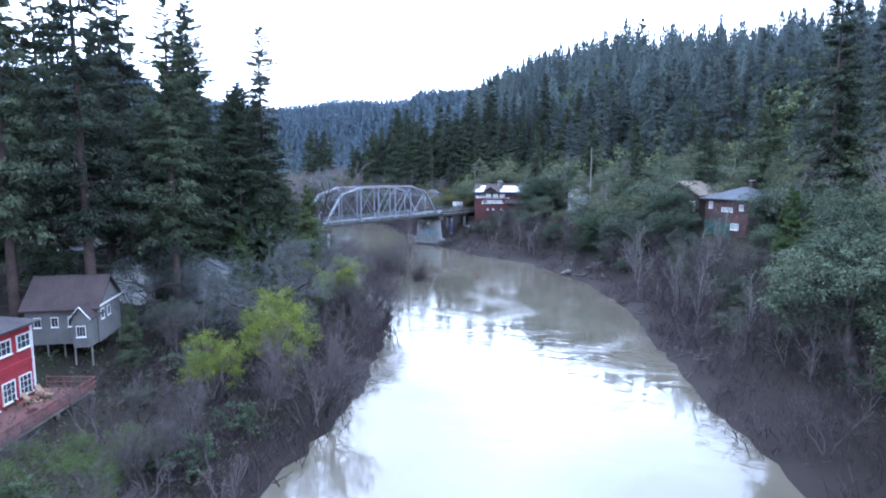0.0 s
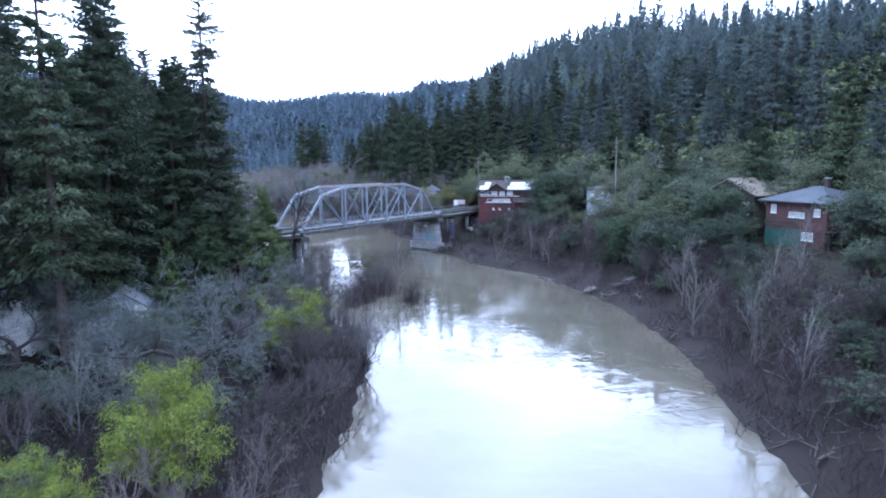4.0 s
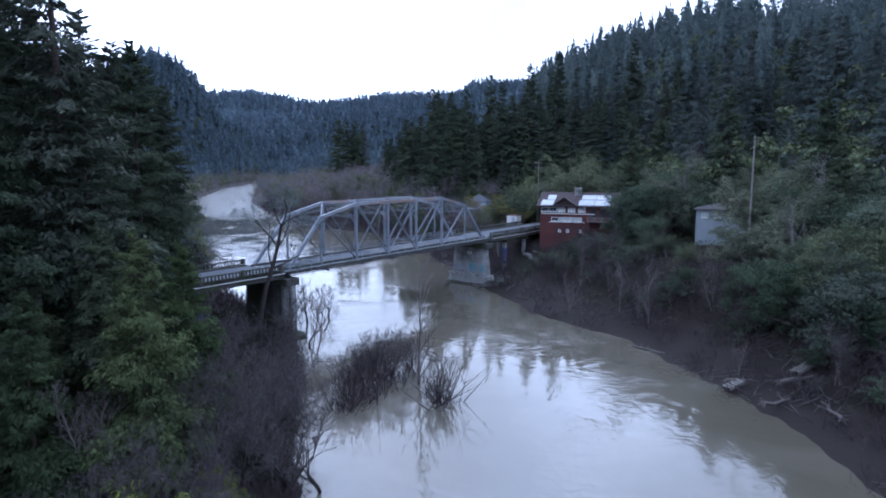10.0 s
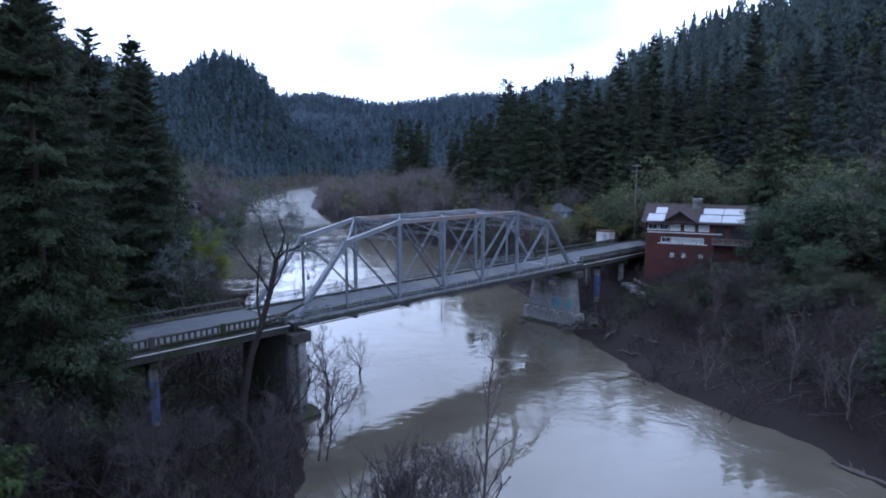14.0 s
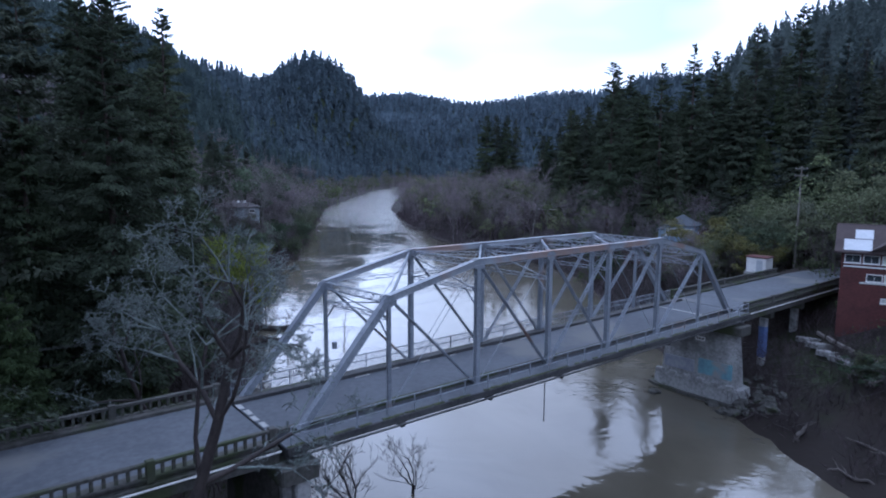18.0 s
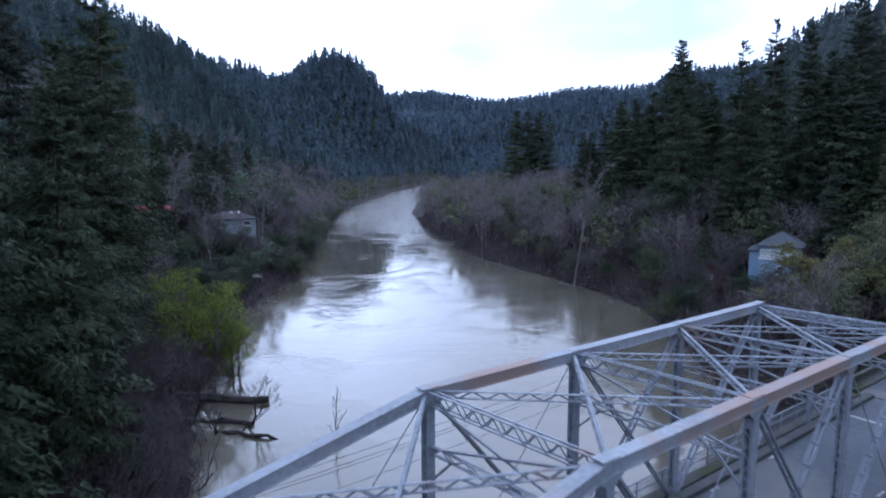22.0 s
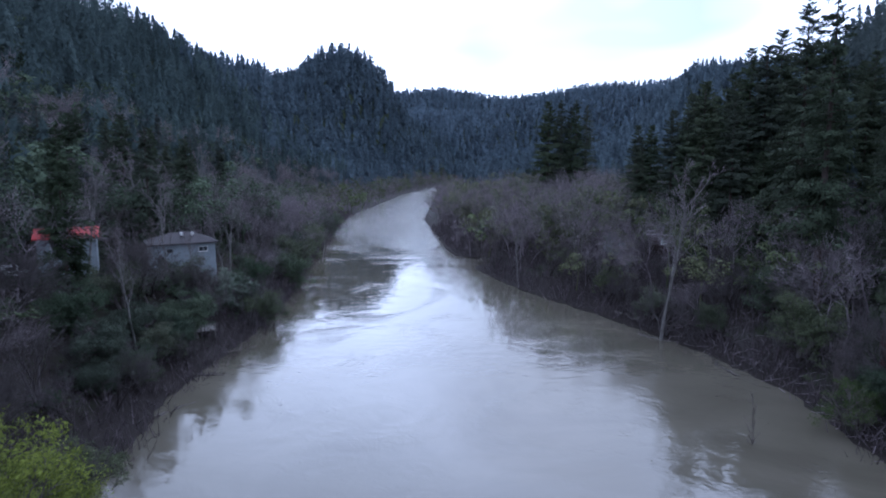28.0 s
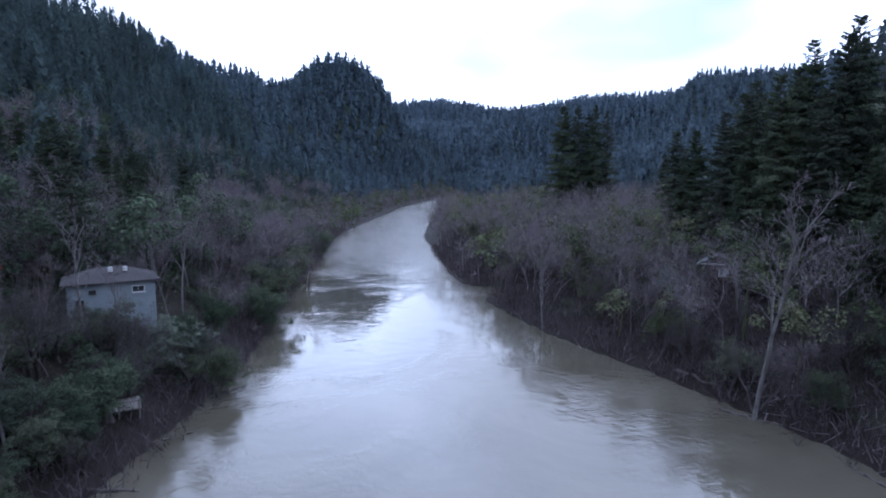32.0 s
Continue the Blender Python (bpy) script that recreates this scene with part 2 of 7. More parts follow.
def ground_material():
    """Wet mud by the water, then leaf litter with moss and grass."""
    m = material("bank_earth", (0.034, 0.028, 0.024), (0.018, 0.015, 0.013), rough=0.9, scale=0.12, fine=1.6, bump=0.6, third=(0.032, 0.042, 0.020), third_at=0.58, spec=0.12, coord="Object")
    n, l = m.node_tree.nodes, m.node_tree.links
    b = n["Principled BSDF"]
    geo = n.new("ShaderNodeNewGeometry")
    split = n.new("ShaderNodeSeparateXYZ")
    l.new(geo.outputs["Position"], split.inputs[0])
    wob = n.new("ShaderNodeTexNoise")
    wob.inputs["Scale"].default_value = 0.35
    l.new(geo.outputs["Position"], wob.inputs["Vector"])
    add = n.new("ShaderNodeMath")
    add.operation = "MULTIPLY_ADD"
    l.new(wob.outputs[0], add.inputs[0])
    add.inputs[1].default_value = -4.0
    l.new(split.outputs[2], add.inputs[2])
    rng = n.new("ShaderNodeMapRange")
    rng.inputs["From Min"].default_value, rng.inputs["From Max"].default_value = -0.6, 0.9
    l.new(add.outputs[0], rng.inputs[0])
    mix = n.new("ShaderNodeMix")
    mix.data_type = "RGBA"
    old = b.inputs["Base Color"].links[0].from_socket
    mix.inputs[6].default_value = (0.020, 0.016, 0.014, 1)
    l.new(rng.outputs[0], mix.inputs[0]), l.new(old, mix.inputs[7])
    l.new(mix.outputs[2], b.inputs["Base Color"])
    wood_floor = n.new("ShaderNodeMapRange")
    wood_floor.inputs["From Min"].default_value, wood_floor.inputs["From Max"].default_value = 8.0, 16.0
    l.new(add.outputs[0], wood_floor.inputs[0])
    leafy = n.new("ShaderNodeMix")
    leafy.data_type = "RGBA"
    leafy.inputs[7].default_value = (0.036, 0.046, 0.026, 1)
    l.new(wood_floor.outputs[0], leafy.inputs[0]), l.new(mix.outputs[2], leafy.inputs[6])
    l.new(leafy.outputs[2], b.inputs["Base Color"])
    wet = n.new("ShaderNodeMapRange")
    wet.inputs["To Min"].default_value, wet.inputs["To Max"].default_value = 0.75, 0.95
    l.new(rng.outputs[0], wet.inputs[0]), l.new(wet.outputs[0], b.inputs["Roughness"])
    return m


def water_material():
    """Silt-brown flood water, smooth with slow swirls and rippled seams."""
    m = bpy.data.materials.new("silty_water")
    m.use_nodes = True
    n, l = m.node_tree.nodes, m.node_tree.links
    b = n["Principled BSDF"]
    b.inputs["IOR"].default_value = 1.5
    tc = n.new("ShaderNodeTexCoord")
    silt = n.new("ShaderNodeTexNoise")
    silt.inputs["Scale"].default_value, silt.inputs["Detail"].default_value, silt.inputs["Distortion"].default_value = 0.05, 5.0, 1.5
    l.new(tc.outputs["Object"], silt.inputs["Vector"])
    ramp = n.new("ShaderNodeValToRGB")
    ramp.color_ramp.elements[0].position, ramp.color_ramp.elements[0].color = 0.35, (0.084, 0.076, 0.056, 1)
    ramp.color_ramp.elements[1].position, ramp.color_ramp.elements[1].color = 0.65, (0.118, 0.107, 0.081, 1)
    l.new(silt.outputs[0], ramp.inputs[0]), l.new(ramp.outputs[0], b.inputs["Base Color"])
    swirl, ripple, patch = n.new("ShaderNodeTexNoise"), n.new("ShaderNodeTexNoise"), n.new("ShaderNodeTexNoise")
    swirl.inputs["Scale"].default_value, swirl.inputs["Detail"].default_value, swirl.inputs["Distortion"].default_value = 0.16, 3.0, 2.5
    ripple.inputs["Scale"].default_value, ripple.inputs["Detail"].default_value, ripple.inputs["Distortion"].default_value = 0.9, 3.0, 1.0
    patch.inputs["Scale"].default_value, patch.inputs["Detail"].default_value, patch.inputs["Distortion"].default_value = 0.045, 4.0, 2.0
    for tex in (swirl, ripple, patch):
        l.new(tc.outputs["Object"], tex.inputs["Vector"])
    rough_at = n.new("ShaderNodeMapRange")
    rough_at.inputs["From Min"].default_value, rough_at.inputs["From Max"].default_value = 0.48, 0.66
    rough_at.inputs["To Min"].default_value, rough_at.inputs["To Max"].default_value = 0.02, 0.5
    l.new(patch.outputs[0], rough_at.inputs[0])
    sheen = n.new("ShaderNodeMapRange")
    sheen.inputs["From Min"].default_value, sheen.inputs["From Max"].default_value = 0.40, 0.66
    sheen.inputs["To Min"].default_value, sheen.inputs["To Max"].default_value = 0.03, 0.14
    l.new(patch.outputs[0], sheen.inputs[0]), l.new(sheen.outputs[0], b.inputs["Roughness"])
    where = n.new("ShaderNodeSeparateXYZ")
    l.new(tc.outputs["Object"], where.inputs[0])
    upstream = n.new("ShaderNodeMapRange")
    upstream.inputs["From Min"].default_value, upstream.inputs["From Max"].default_value = 318.0, 408.0
    upstream.inputs["To Min"].default_value, upstream.inputs["To Max"].default_value = 0.0, 2.6
    drift = n.new("ShaderNodeMath")
    drift.operation, drift.inputs[1].default_value = "MULTIPLY_ADD", 90.0
    shift = n.new("ShaderNodeMath")
    shift.operation, shift.inputs[1].default_value = "SUBTRACT", 45.0
    l.new(patch.outputs[0], drift.inputs[0]), l.new(where.outputs[1], drift.inputs[2]), l.new(drift.outputs[0], shift.inputs[0])
    l.new(shift.outputs[0], upstream.inputs[0])
    swifter = n.new("ShaderNodeMapRange")
    swifter.inputs["From Min"].default_value, swifter.inputs["From Max"].default_value = 185.0, 250.0
    swifter.inputs["To Min"].default_value, swifter.inputs["To Max"].default_value = 0.0, 0.08
    l.new(shift.outputs[0], swifter.inputs[0])
    current = n.new("ShaderNodeMath")
    current.operation = "ADD"
    l.new(upstream.outputs[0], current.inputs[0]), l.new(swifter.outputs[0], current.inputs[1])
    riffle = n.new("ShaderNodeMath")
    riffle.operation = "ADD"
    l.new(rough_at.outputs[0], riffle.inputs[0]), l.new(current.outputs[0], riffle.inputs[1])
    lift = n.new("ShaderNodeMath")
    lift.operation = "MULTIPLY"
    l.new(ripple.outputs[0], lift.inputs[0]), l.new(riffle.outputs[0], lift.inputs[1])
    total = n.new("ShaderNodeMath")
    total.operation = "MULTIPLY_ADD"
    l.new(swirl.outputs[0], total.inputs[0])
    total.inputs[1].default_value = 0.28
    l.new(lift.outputs[0], total.inputs[2])
    bp = n.new("ShaderNodeBump")
    bp.inputs["Strength"].default_value, bp.inputs["Distance"].default_value = 0.5, 0.22
    l.new(total.outputs[0], bp.inputs["Height"]), l.new(bp.outputs[0], b.inputs["Normal"])
    return m


EARTH, WATER = ground_material(), water_material()
STEEL = material("galvanised_paint", (0.30, 0.325, 0.365), (0.195, 0.212, 0.242), rough=0.6, metal=0.2, scale=0.5, fine=5, bump=0.15, third=(0.23, 0.15, 0.11), third_at=0.66)
STEEL_RUST = material("rust_streaked_chord", (0.33, 0.35, 0.38), (0.225, 0.24, 0.265), rough=0.65, metal=0.2, scale=0.35, fine=5, bump=0.2, third=(0.30, 0.225, 0.195), third_at=0.56)
STEEL_DARK = material("dark_steel", (0.085, 0.085, 0.085), (0.045, 0.045, 0.048), rough=0.75, metal=0.2, scale=0.6, fine=5)
ASPHALT = material("worn_road_surface", (0.108, 0.116, 0.131), (0.078, 0.084, 0.096), rough=0.9, scale=0.25, fine=3.0, bump=0.2, third=(0.135, 0.135, 0.133), third_at=0.6)
CONCRETE = material("stained_concrete", (0.36, 0.36, 0.355), (0.20, 0.20, 0.198), rough=0.9, scale=0.5, fine=4, third=(0.09, 0.09, 0.085), third_at=0.6)
CONCRETE_DARK = material("mossy_dark_concrete", (0.095, 0.092, 0.085), (0.05, 0.05, 0.045), rough=0.9, scale=0.5, fine=4, third=(0.05, 0.06, 0.03), third_at=0.56)
MOSS = material("moss", (0.06, 0.075, 0.025), (0.04, 0.04, 0.03), scale=1.2, fine=8)
WHITE = material("white_paint", (0.72, 0.72, 0.70), (0.58, 0.58, 0.57), rough=0.6, scale=0.7, fine=6, bump=0.1)
PAINT_LINE = material("worn_road_paint", (0.42, 0.42, 0.41), (0.26, 0.26, 0.25), rough=0.9, scale=1.5, fine=8, bump=0.1)
GLASS = material("window_glass", (0.05, 0.06, 0.07), (0.03, 0.035, 0.04), rough=0.06, scale=0.3, fine=1.0, bump=0, spec=0.6)
CURTAIN_GLASS = material("bright_window_glass", (0.50, 0.53, 0.50), (0.36, 0.40, 0.38), rough=0.1, scale=0.4, fine=1.0, bump=0, spec=0.5)


# ---- mesh helpers ----
class Shape:
    """Collects vertices and faces of one mesh."""

    def __init__(self):
        self.v, self.f = [], []

    def add(self, verts, faces):
        k = len(self.v)
        self.v.extend(tuple(p) for p in verts)
        self.f.extend(tuple(i + k for i in q) for q in faces)
        return self

    def box(self, c, s):
        x, y, z = s[0] / 2, s[1] / 2, s[2] / 2
        return self.add([(c[0] + a * x, c[1] + b * y, c[2] + d * z) for a in (-1, 1) for b in (-1, 1) for d in (-1, 1)],
                        [(0, 1, 3, 2), (4, 6, 7, 5), (0, 4, 5, 1), (2, 3, 7, 6), (0, 2, 6, 4), (1, 5, 7, 3)])

    def slab(self, c, s, e=0.03):
        """A box with chamfered upright and top edges."""
        x, y, z = s[0] / 2, s[1] / 2, s[2] / 2
        e = min(e, x * 0.45, y * 0.45, z * 0.45)
        ring = lambda i, h: [(c[0] + a, c[1] + b, c[2] + h) for a, b in ((-x + i, -y), (x - i, -y), (x, -y + i), (x, y - i), (x - i, y), (-x + i, y), (-x, y - i), (-x, -y + i))]
        inner = [(c[0] + a, c[1] + b, c[2] + z) for a, b in ((-x + 2 * e, -y + e), (x - 2 * e, -y + e), (x - e, -y + 2 * e), (x - e, y - 2 * e), (x - 2 * e, y - e), (-x + 2 * e, y - e), (-x + e, y - 2 * e), (-x + e, -y + 2 * e))]
        verts = ring(e, -z) + ring(e, z - e) + inner
        faces = [tuple(reversed(range(8))), tuple(range(16, 24))]
        for k in range(8):
            j = (k + 1) % 8
            faces += [(k, j, 8 + j, 8 + k), (8 + k, 8 + j, 16 + j, 16 + k)]
        return self.add(verts, faces)

    def beam(self, a, b, w, h, up=(0, 0, 1)):
        a, b = Vector(a), Vector(b)
        d = (b - a).normalized()
        side = d.cross(Vector(up))
        side = side.normalized() if side.length > 1e-4 else Vector((1, 0, 0))
        top = side.cross(d).normalized()
        off = [side * (i * w / 2) + top * (j * h / 2) for i, j in ((-1, -1), (1, -1), (1, 1), (-1, 1))]
        return self.add([a + o for o in off] + [b + o for o in off],
                        [(3, 2, 1, 0), (4, 5, 6, 7), (0, 1, 5, 4), (1, 2, 6, 5), (2, 3, 7, 6), (3, 0, 4, 7)])

    def tube(self, a, b, r0, r1=None, n=6):
        a, b = Vector(a), Vector(b)
        r1 = r0 if r1 is None else r1
        d = (b - a).normalized()
        side = d.cross(Vector((0.31, 0.17, 0.93)))
        side = side.normalized() if side.length > 1e-4 else Vector((1, 0, 0))
        top = side.cross(d)
        rim = [side * math.cos(2 * math.pi * k / n) + top * math.sin(2 * math.pi * k / n) for k in range(n)]
        faces = [(k, (k + 1) % n, n + (k + 1) % n, n + k) for k in range(n)]
        return self.add([a + o * r0 for o in rim] + [b + o * r1 for o in rim], faces + [tuple(reversed(range(n))), tuple(range(n, 2 * n))])

    def lattice(self, a, b, w, deep, step=0.45, angle=0.06, bar=0.045):
        """An open braced strut: four corner angles with zigzag bars on both upright faces."""
        a, b = Vector(a), Vector(b)
        d = (b - a).normalized()
        side = d.cross(Vector((0, 0, 1))).normalized()
        top = side.cross(d).normalized()
        for k in (-1, 1):
            for j in (-1, 1):
                o = side * (k * w / 2) + top * (j * deep / 2)
                self.beam(a + o, b + o, angle, angle * 0.5)
        length = (b - a).length
        count = max(2, int(length / step))
        for k in range(count):
            p, q = a + d * (length * k / count), a + d * (length * (k + 1) / count)
            s = deep / 2 if k % 2 else -deep / 2
            for j in (-1, 1):
                self.beam(p + side * (j * w / 2) + top * s, q + side * (j * w / 2) - top * s, 0.02, bar)
        return self

    def laced(self, a, b, w, deep, up=(0, 0, 1), step=0.45, bar=0.05, plate=0.06):
        """A built-up member: two side channels joined by zigzag lacing bars."""
        a, b = Vector(a), Vector(b)
        d = (b - a).normalized()
        side = d.cross(Vector(up)).normalized()
        top = side.cross(d).normalized()
        for k in (-1, 1):
            o = side * (k * w / 2)
            self.beam(a + o, b + o, plate, deep, up)
            for j in (-1, 1):
                self.beam(a + o * 0.86 + top * (j * deep / 2), b + o * 0.86 + top * (j * deep / 2), 0.09, 0.025, up)
        length = (b - a).length
        count = max(2, int(length / step))
        for k in range(count):
            p, q = a + d * (length * k / count), a + d * (length * (k + 1) / count)
            s = 1 if k % 2 else -1
            for j in (-1, 1):
                o = top * (j * deep / 2 * 0.98)
                self.beam(p + side * (s * w / 2) + o, q - side * (s * w / 2) + o, bar, 0.02, up)
        for e in (0.06, 0.94):
            p = a + d * (length * e)
            self.beam(p - d * 0.18, p + d * 0.18, w, deep * 1.04, up)
        return self

    def mesh(self, name, mat, smooth=False):
        me = bpy.data.meshes.new(name)
        me.from_pydata(self.v, [], self.f)
        me.materials.append(mat)
        if smooth:
            me.shade_smooth()
        me.update()
        return me


def array_mesh(name, verts, faces, mat, smooth=False):
    """A mesh from arrays of vertices and of faces that all have as many corners."""
    me = bpy.data.meshes.new(name)
    verts, faces = np.asarray(verts, np.float32).reshape(-1, 3), np.asarray(faces, np.int32)
    n, k = faces.shape
    me.vertices.add(len(verts)), me.loops.add(n * k), me.polygons.add(n)
    me.vertices.foreach_set("co", verts.ravel())
    me.loops.foreach_set("vertex_index", faces.ravel())
    me.polygons.foreach_set("loop_start", np.arange(0, n * k, k, dtype=np.int32))
    me.polygons.foreach_set("loop_total", np.full(n, k, np.int32))
    me.materials.append(mat)
    me.update(calc_edges=True)
    if smooth:
        me.shade_smooth()
    return me


def tree_tones(me, counts, low, high, seed):
    """Gives each tree of a joined wood its own lightness: counts are runs of faces, tree after tree."""
    r = np.random.default_rng(seed)
    tone = np.concatenate([np.repeat(r.uniform(low, high, n), k) for n, k in counts])
    me.attributes.new("tone", "FLOAT", "FACE").data.foreach_set("value", np.concatenate([tone, np.ones(len(me.polygons) - len(tone))]).astype(np.float32))
    return me


def part(name, shape, mat, parent, label="", m=None):
    ob = new(name, shape.mesh(name, mat) if isinstance(shape, Shape) else shape)
    ob.parent = parent
    if m is not None:
        ob.matrix_basis = m
    if label:
        ob["label"] = label
    return ob


def thing(name, m, label, category, group="", kind=""):
    ob = new(name)
    ob.empty_display_size = 0.2
    ob.matrix_basis = m
    return tagged(ob, label, category, group, kind)


# ---- the valley's plan: banks, terraces and hills ----
LEFT_Y = [-400, -60, 36, 48, 70, 90, 101, 109, 121, 137, 150, 165, 185, 204, 228, 249, 270, 300, 345, 392, 454, 640, 700, 920, 1050, 1300, 1700]
LEFT_X = [-60, -16, -12, -8, -6, -6, -11, -14, -17, -22, -29, -42, -59, -73, -87.5, -94, -102, -118, -141, -165, -195, -255, -277, -325, -345, -330, -200]
RIGHT_Y = [-400, -60, 36, 52, 78, 94, 117, 130, 145, 152, 160, 170, 178, 190, 217, 240, 253, 266, 283, 301, 320, 358, 375, 454, 640, 700, 920, 1050, 1300, 1700]
RIGHT_X = [-10, 22, 24.5, 25, 28, 30, 29, 25, 20.5, 14, 8.5, 5, 1, -2, -12, -17.5, -21.5, -30, -46, -65, -80, -104, -112, -152, -222, -244, -294, -312, -296, -165]
BRIDGE_AT, BRIDGE_TURN = (-26.7, 143.8), 56.66
U = (math.cos(radians(BRIDGE_TURN)), math.sin(radians(BRIDGE_TURN)))
V = (-U[1], U[0])


def along_bridge(x, y):
    return (x - BRIDGE_AT[0]) * U[0] + (y - BRIDGE_AT[1]) * U[1], (x - BRIDGE_AT[0]) * V[0] + (y - BRIDGE_AT[1]) * V[1]


def from_bridge(s, w):
    return BRIDGE_AT[0] + s * U[0] + w * V[0], BRIDGE_AT[1] + s * U[1] + w * V[1]


def rise(a, lo, hi):
    t = np.clip((a - lo) / (hi - lo), 0, 1)
    return t * t * (3 - 2 * t)


def waves(x, y):
    return (np.sin(x * 0.021 + 1.3) * np.cos(y * 0.017 + 0.4) + 0.5 * np.sin(x * 0.051 + y * 0.043) + 0.3 * np.sin(x * 0.11 - y * 0.09 + 2))


def from_banks(x, y):
    """Metres outside the left and the right bank; negative on the water's side."""
    x, y = np.asarray(x, float), np.asarray(y, float)
    lean = 0.86 + 0.14 * (y < 120)
    return (np.interp(y, LEFT_Y, LEFT_X) - x) * lean, (x - np.interp(y, RIGHT_Y, RIGHT_X)) * lean


def height(x, y):
    """The ground's height over the water."""
    x, y = np.asarray(x, float), np.asarray(y, float)
    dl, dr = from_banks(x, y)
    # right side: mud bank, steep slope with a road terrace, then the wooded hill
    steep = 1 - rise(y, 185, 225)
    bank_r = np.interp(dr, [-12, -3, 0, 5, 10, 20, 32], [-4, -1.2, 0, 1.3, 3.2, 9.2, 10.5]) * steep + np.interp(dr, [-12, -3, 0, 6, 15, 32, 60], [-4, -1.2, 0, 1.6, 4.5, 7, 9]) * (1 - steep)
    top_r = np.interp(y, [-200, 0, 120, 240, 300, 356, 428, 491, 560, 700, 900, 1200], [24, 27, 32, 38, 49, 58, 63, 67, 62, 24, 40, 130])
    foot_r = np.interp(y, [0, 180, 240, 320, 420, 600], [30, 30, 34, 52, 72, 95])
    hill_r = top_r * rise(dr, foot_r, foot_r + 175) + 0.22 * np.maximum(dr - foot_r, 0) * (dr < 900)
    right = bank_r + np.minimum(hill_r, top_r * 1.15) * (dr > 0) + 3.0 * waves(x, y) * rise(dr, 25, 90)
    # left side: flooded flat, low terrace, then hills with a peak farther on
    bank_l = np.interp(dl, [-12, -3, 0, 6, 20, 40, 70], [-4, -1.0, 0, 1.6, 4.2, 6.5, 8])
    flood = 1 - rise(y, 78, 112)
    bank_l = bank_l * (1 - flood) + flood * np.interp(dl, [-12, -3, 0, 6, 22, 40, 70], [-4, -1.0, 0, 0.8, 1.9, 4.0, 7])
    knoll = rise(y, 205, 235) * (1 - rise(y, 300, 350))
    bank_l = bank_l * (1 - knoll) + knoll * np.interp(dl, [-12, -3, 0, 6, 13, 20, 70], [-4, -1.0, 0, 2.4, 7.5, 9.2, 10.5])
    top_l = np.interp(y, [-200, 0, 150, 300, 470, 650, 800, 930, 1000, 1300, 2200], [34, 40, 62, 89, 119, 123, 122, 82, 86, 105, 150])
    foot_l = np.interp(y, [0, 120, 220, 330, 460, 600, 900], [75, 62, 30, 26, 36, 40, 40])
    hill_l = top_l * rise(dl, foot_l, foot_l + 170)
    left = bank_l + hill_l * (dl > 0) + 3.0 * waves(x, y) * rise(dl, 50, 120)
    left = left + rise(dl, 0, 90) * 126 * np.exp(-(((x + 472) / 105) ** 2 + ((y - 990) / 110) ** 2))
    # a flooded hollow behind the bend of the east bank
    right = right - 3.0 * np.exp(-((x + 83) / 8) ** 2 - ((y - 337) / 6) ** 2)
    z = np.where(dl > dr, left, right)
    # far ridges that close the valley
    far = np.hypot(x + 300, y - 1100)
    z = np.where(y < 1200, z, np.maximum(z, (200 + 14 * np.sin(x * 0.006 + 1) + 8 * np.sin(x * 0.017)) * rise(y, 1250, 1750) * rise(far, 200, 700)))
    # the road's banks at either end of the bridge
    s, w = along_bridge(x, y)
    fill = (1 - rise(np.abs(w - 3.4), 5, 13)) * (rise(-s, 24, 33) * (1 - rise(-s, 70, 110)) + rise(s, 72, 80) * (1 - rise(s, 95, 120)))
    z = z * (1 - fill) + 9.05 * fill
    return z


def ground_at(x, y):
    return float(height(x, y))


def spaced(lo, hi, near_lo, near_hi, fine, grow):
    out, p, step = [], near_lo, fine
    while p < near_hi:
        out.append(p)
        p += fine
    while p < hi:
        out.append(p)
        step = min(step * grow, 60)
        p += step
    p, step = near_lo, fine
    while p > lo:
        step = min(step * grow, 60)
        p -= step
        out.insert(0, p)
    return np.array(out)


gx, gy = spaced(-2600, 2600, -190, 110, 2.2, 1.12), spaced(-900, 3600, -25, 430, 2.2, 1.12)
X, Y = np.meshgrid(gx, gy)
Z = height(X, Y) + 0.18 * np.sin(X * 0.9 + 2 * np.sin(Y * 0.37)) * np.sin(Y * 0.8) * (np.abs(X) < 300)
nx, ny = len(gx), len(gy)
ids = np.arange(nx * ny).reshape(ny, nx)
quads = np.stack([ids[:-1, :-1], ids[:-1, 1:], ids[1:, 1:], ids[1:, :-1]], -1).reshape(-1, 4)
ground = new("ground", array_mesh("ground", np.stack([X, Y, Z], -1), quads, EARTH, smooth=True))
tagged(ground, "brown muddy river banks rising into wooded hills", "ground", kind="structure")
strip_x = lambda f, y: np.interp(y, LEFT_Y, LEFT_X) - 40 if f == 0 else np.interp(y, RIGHT_Y, RIGHT_X) + 40
wy = np.linspace(-400, 1180, 60)
wv = np.stack([np.stack([strip_x(0, wy), wy, 0 * wy], -1), np.stack([strip_x(1, wy), wy, 0 * wy], -1)], 1).reshape(-1, 3)
wf = [(2 * k, 2 * k + 1, 2 * k + 3, 2 * k + 2) for k in range(len(wy) - 1)]
water = new("water", array_mesh("water", wv, wf, WATER))
tagged(water, "silt-brown swollen river reflecting the pale sky", "river", kind="structure")


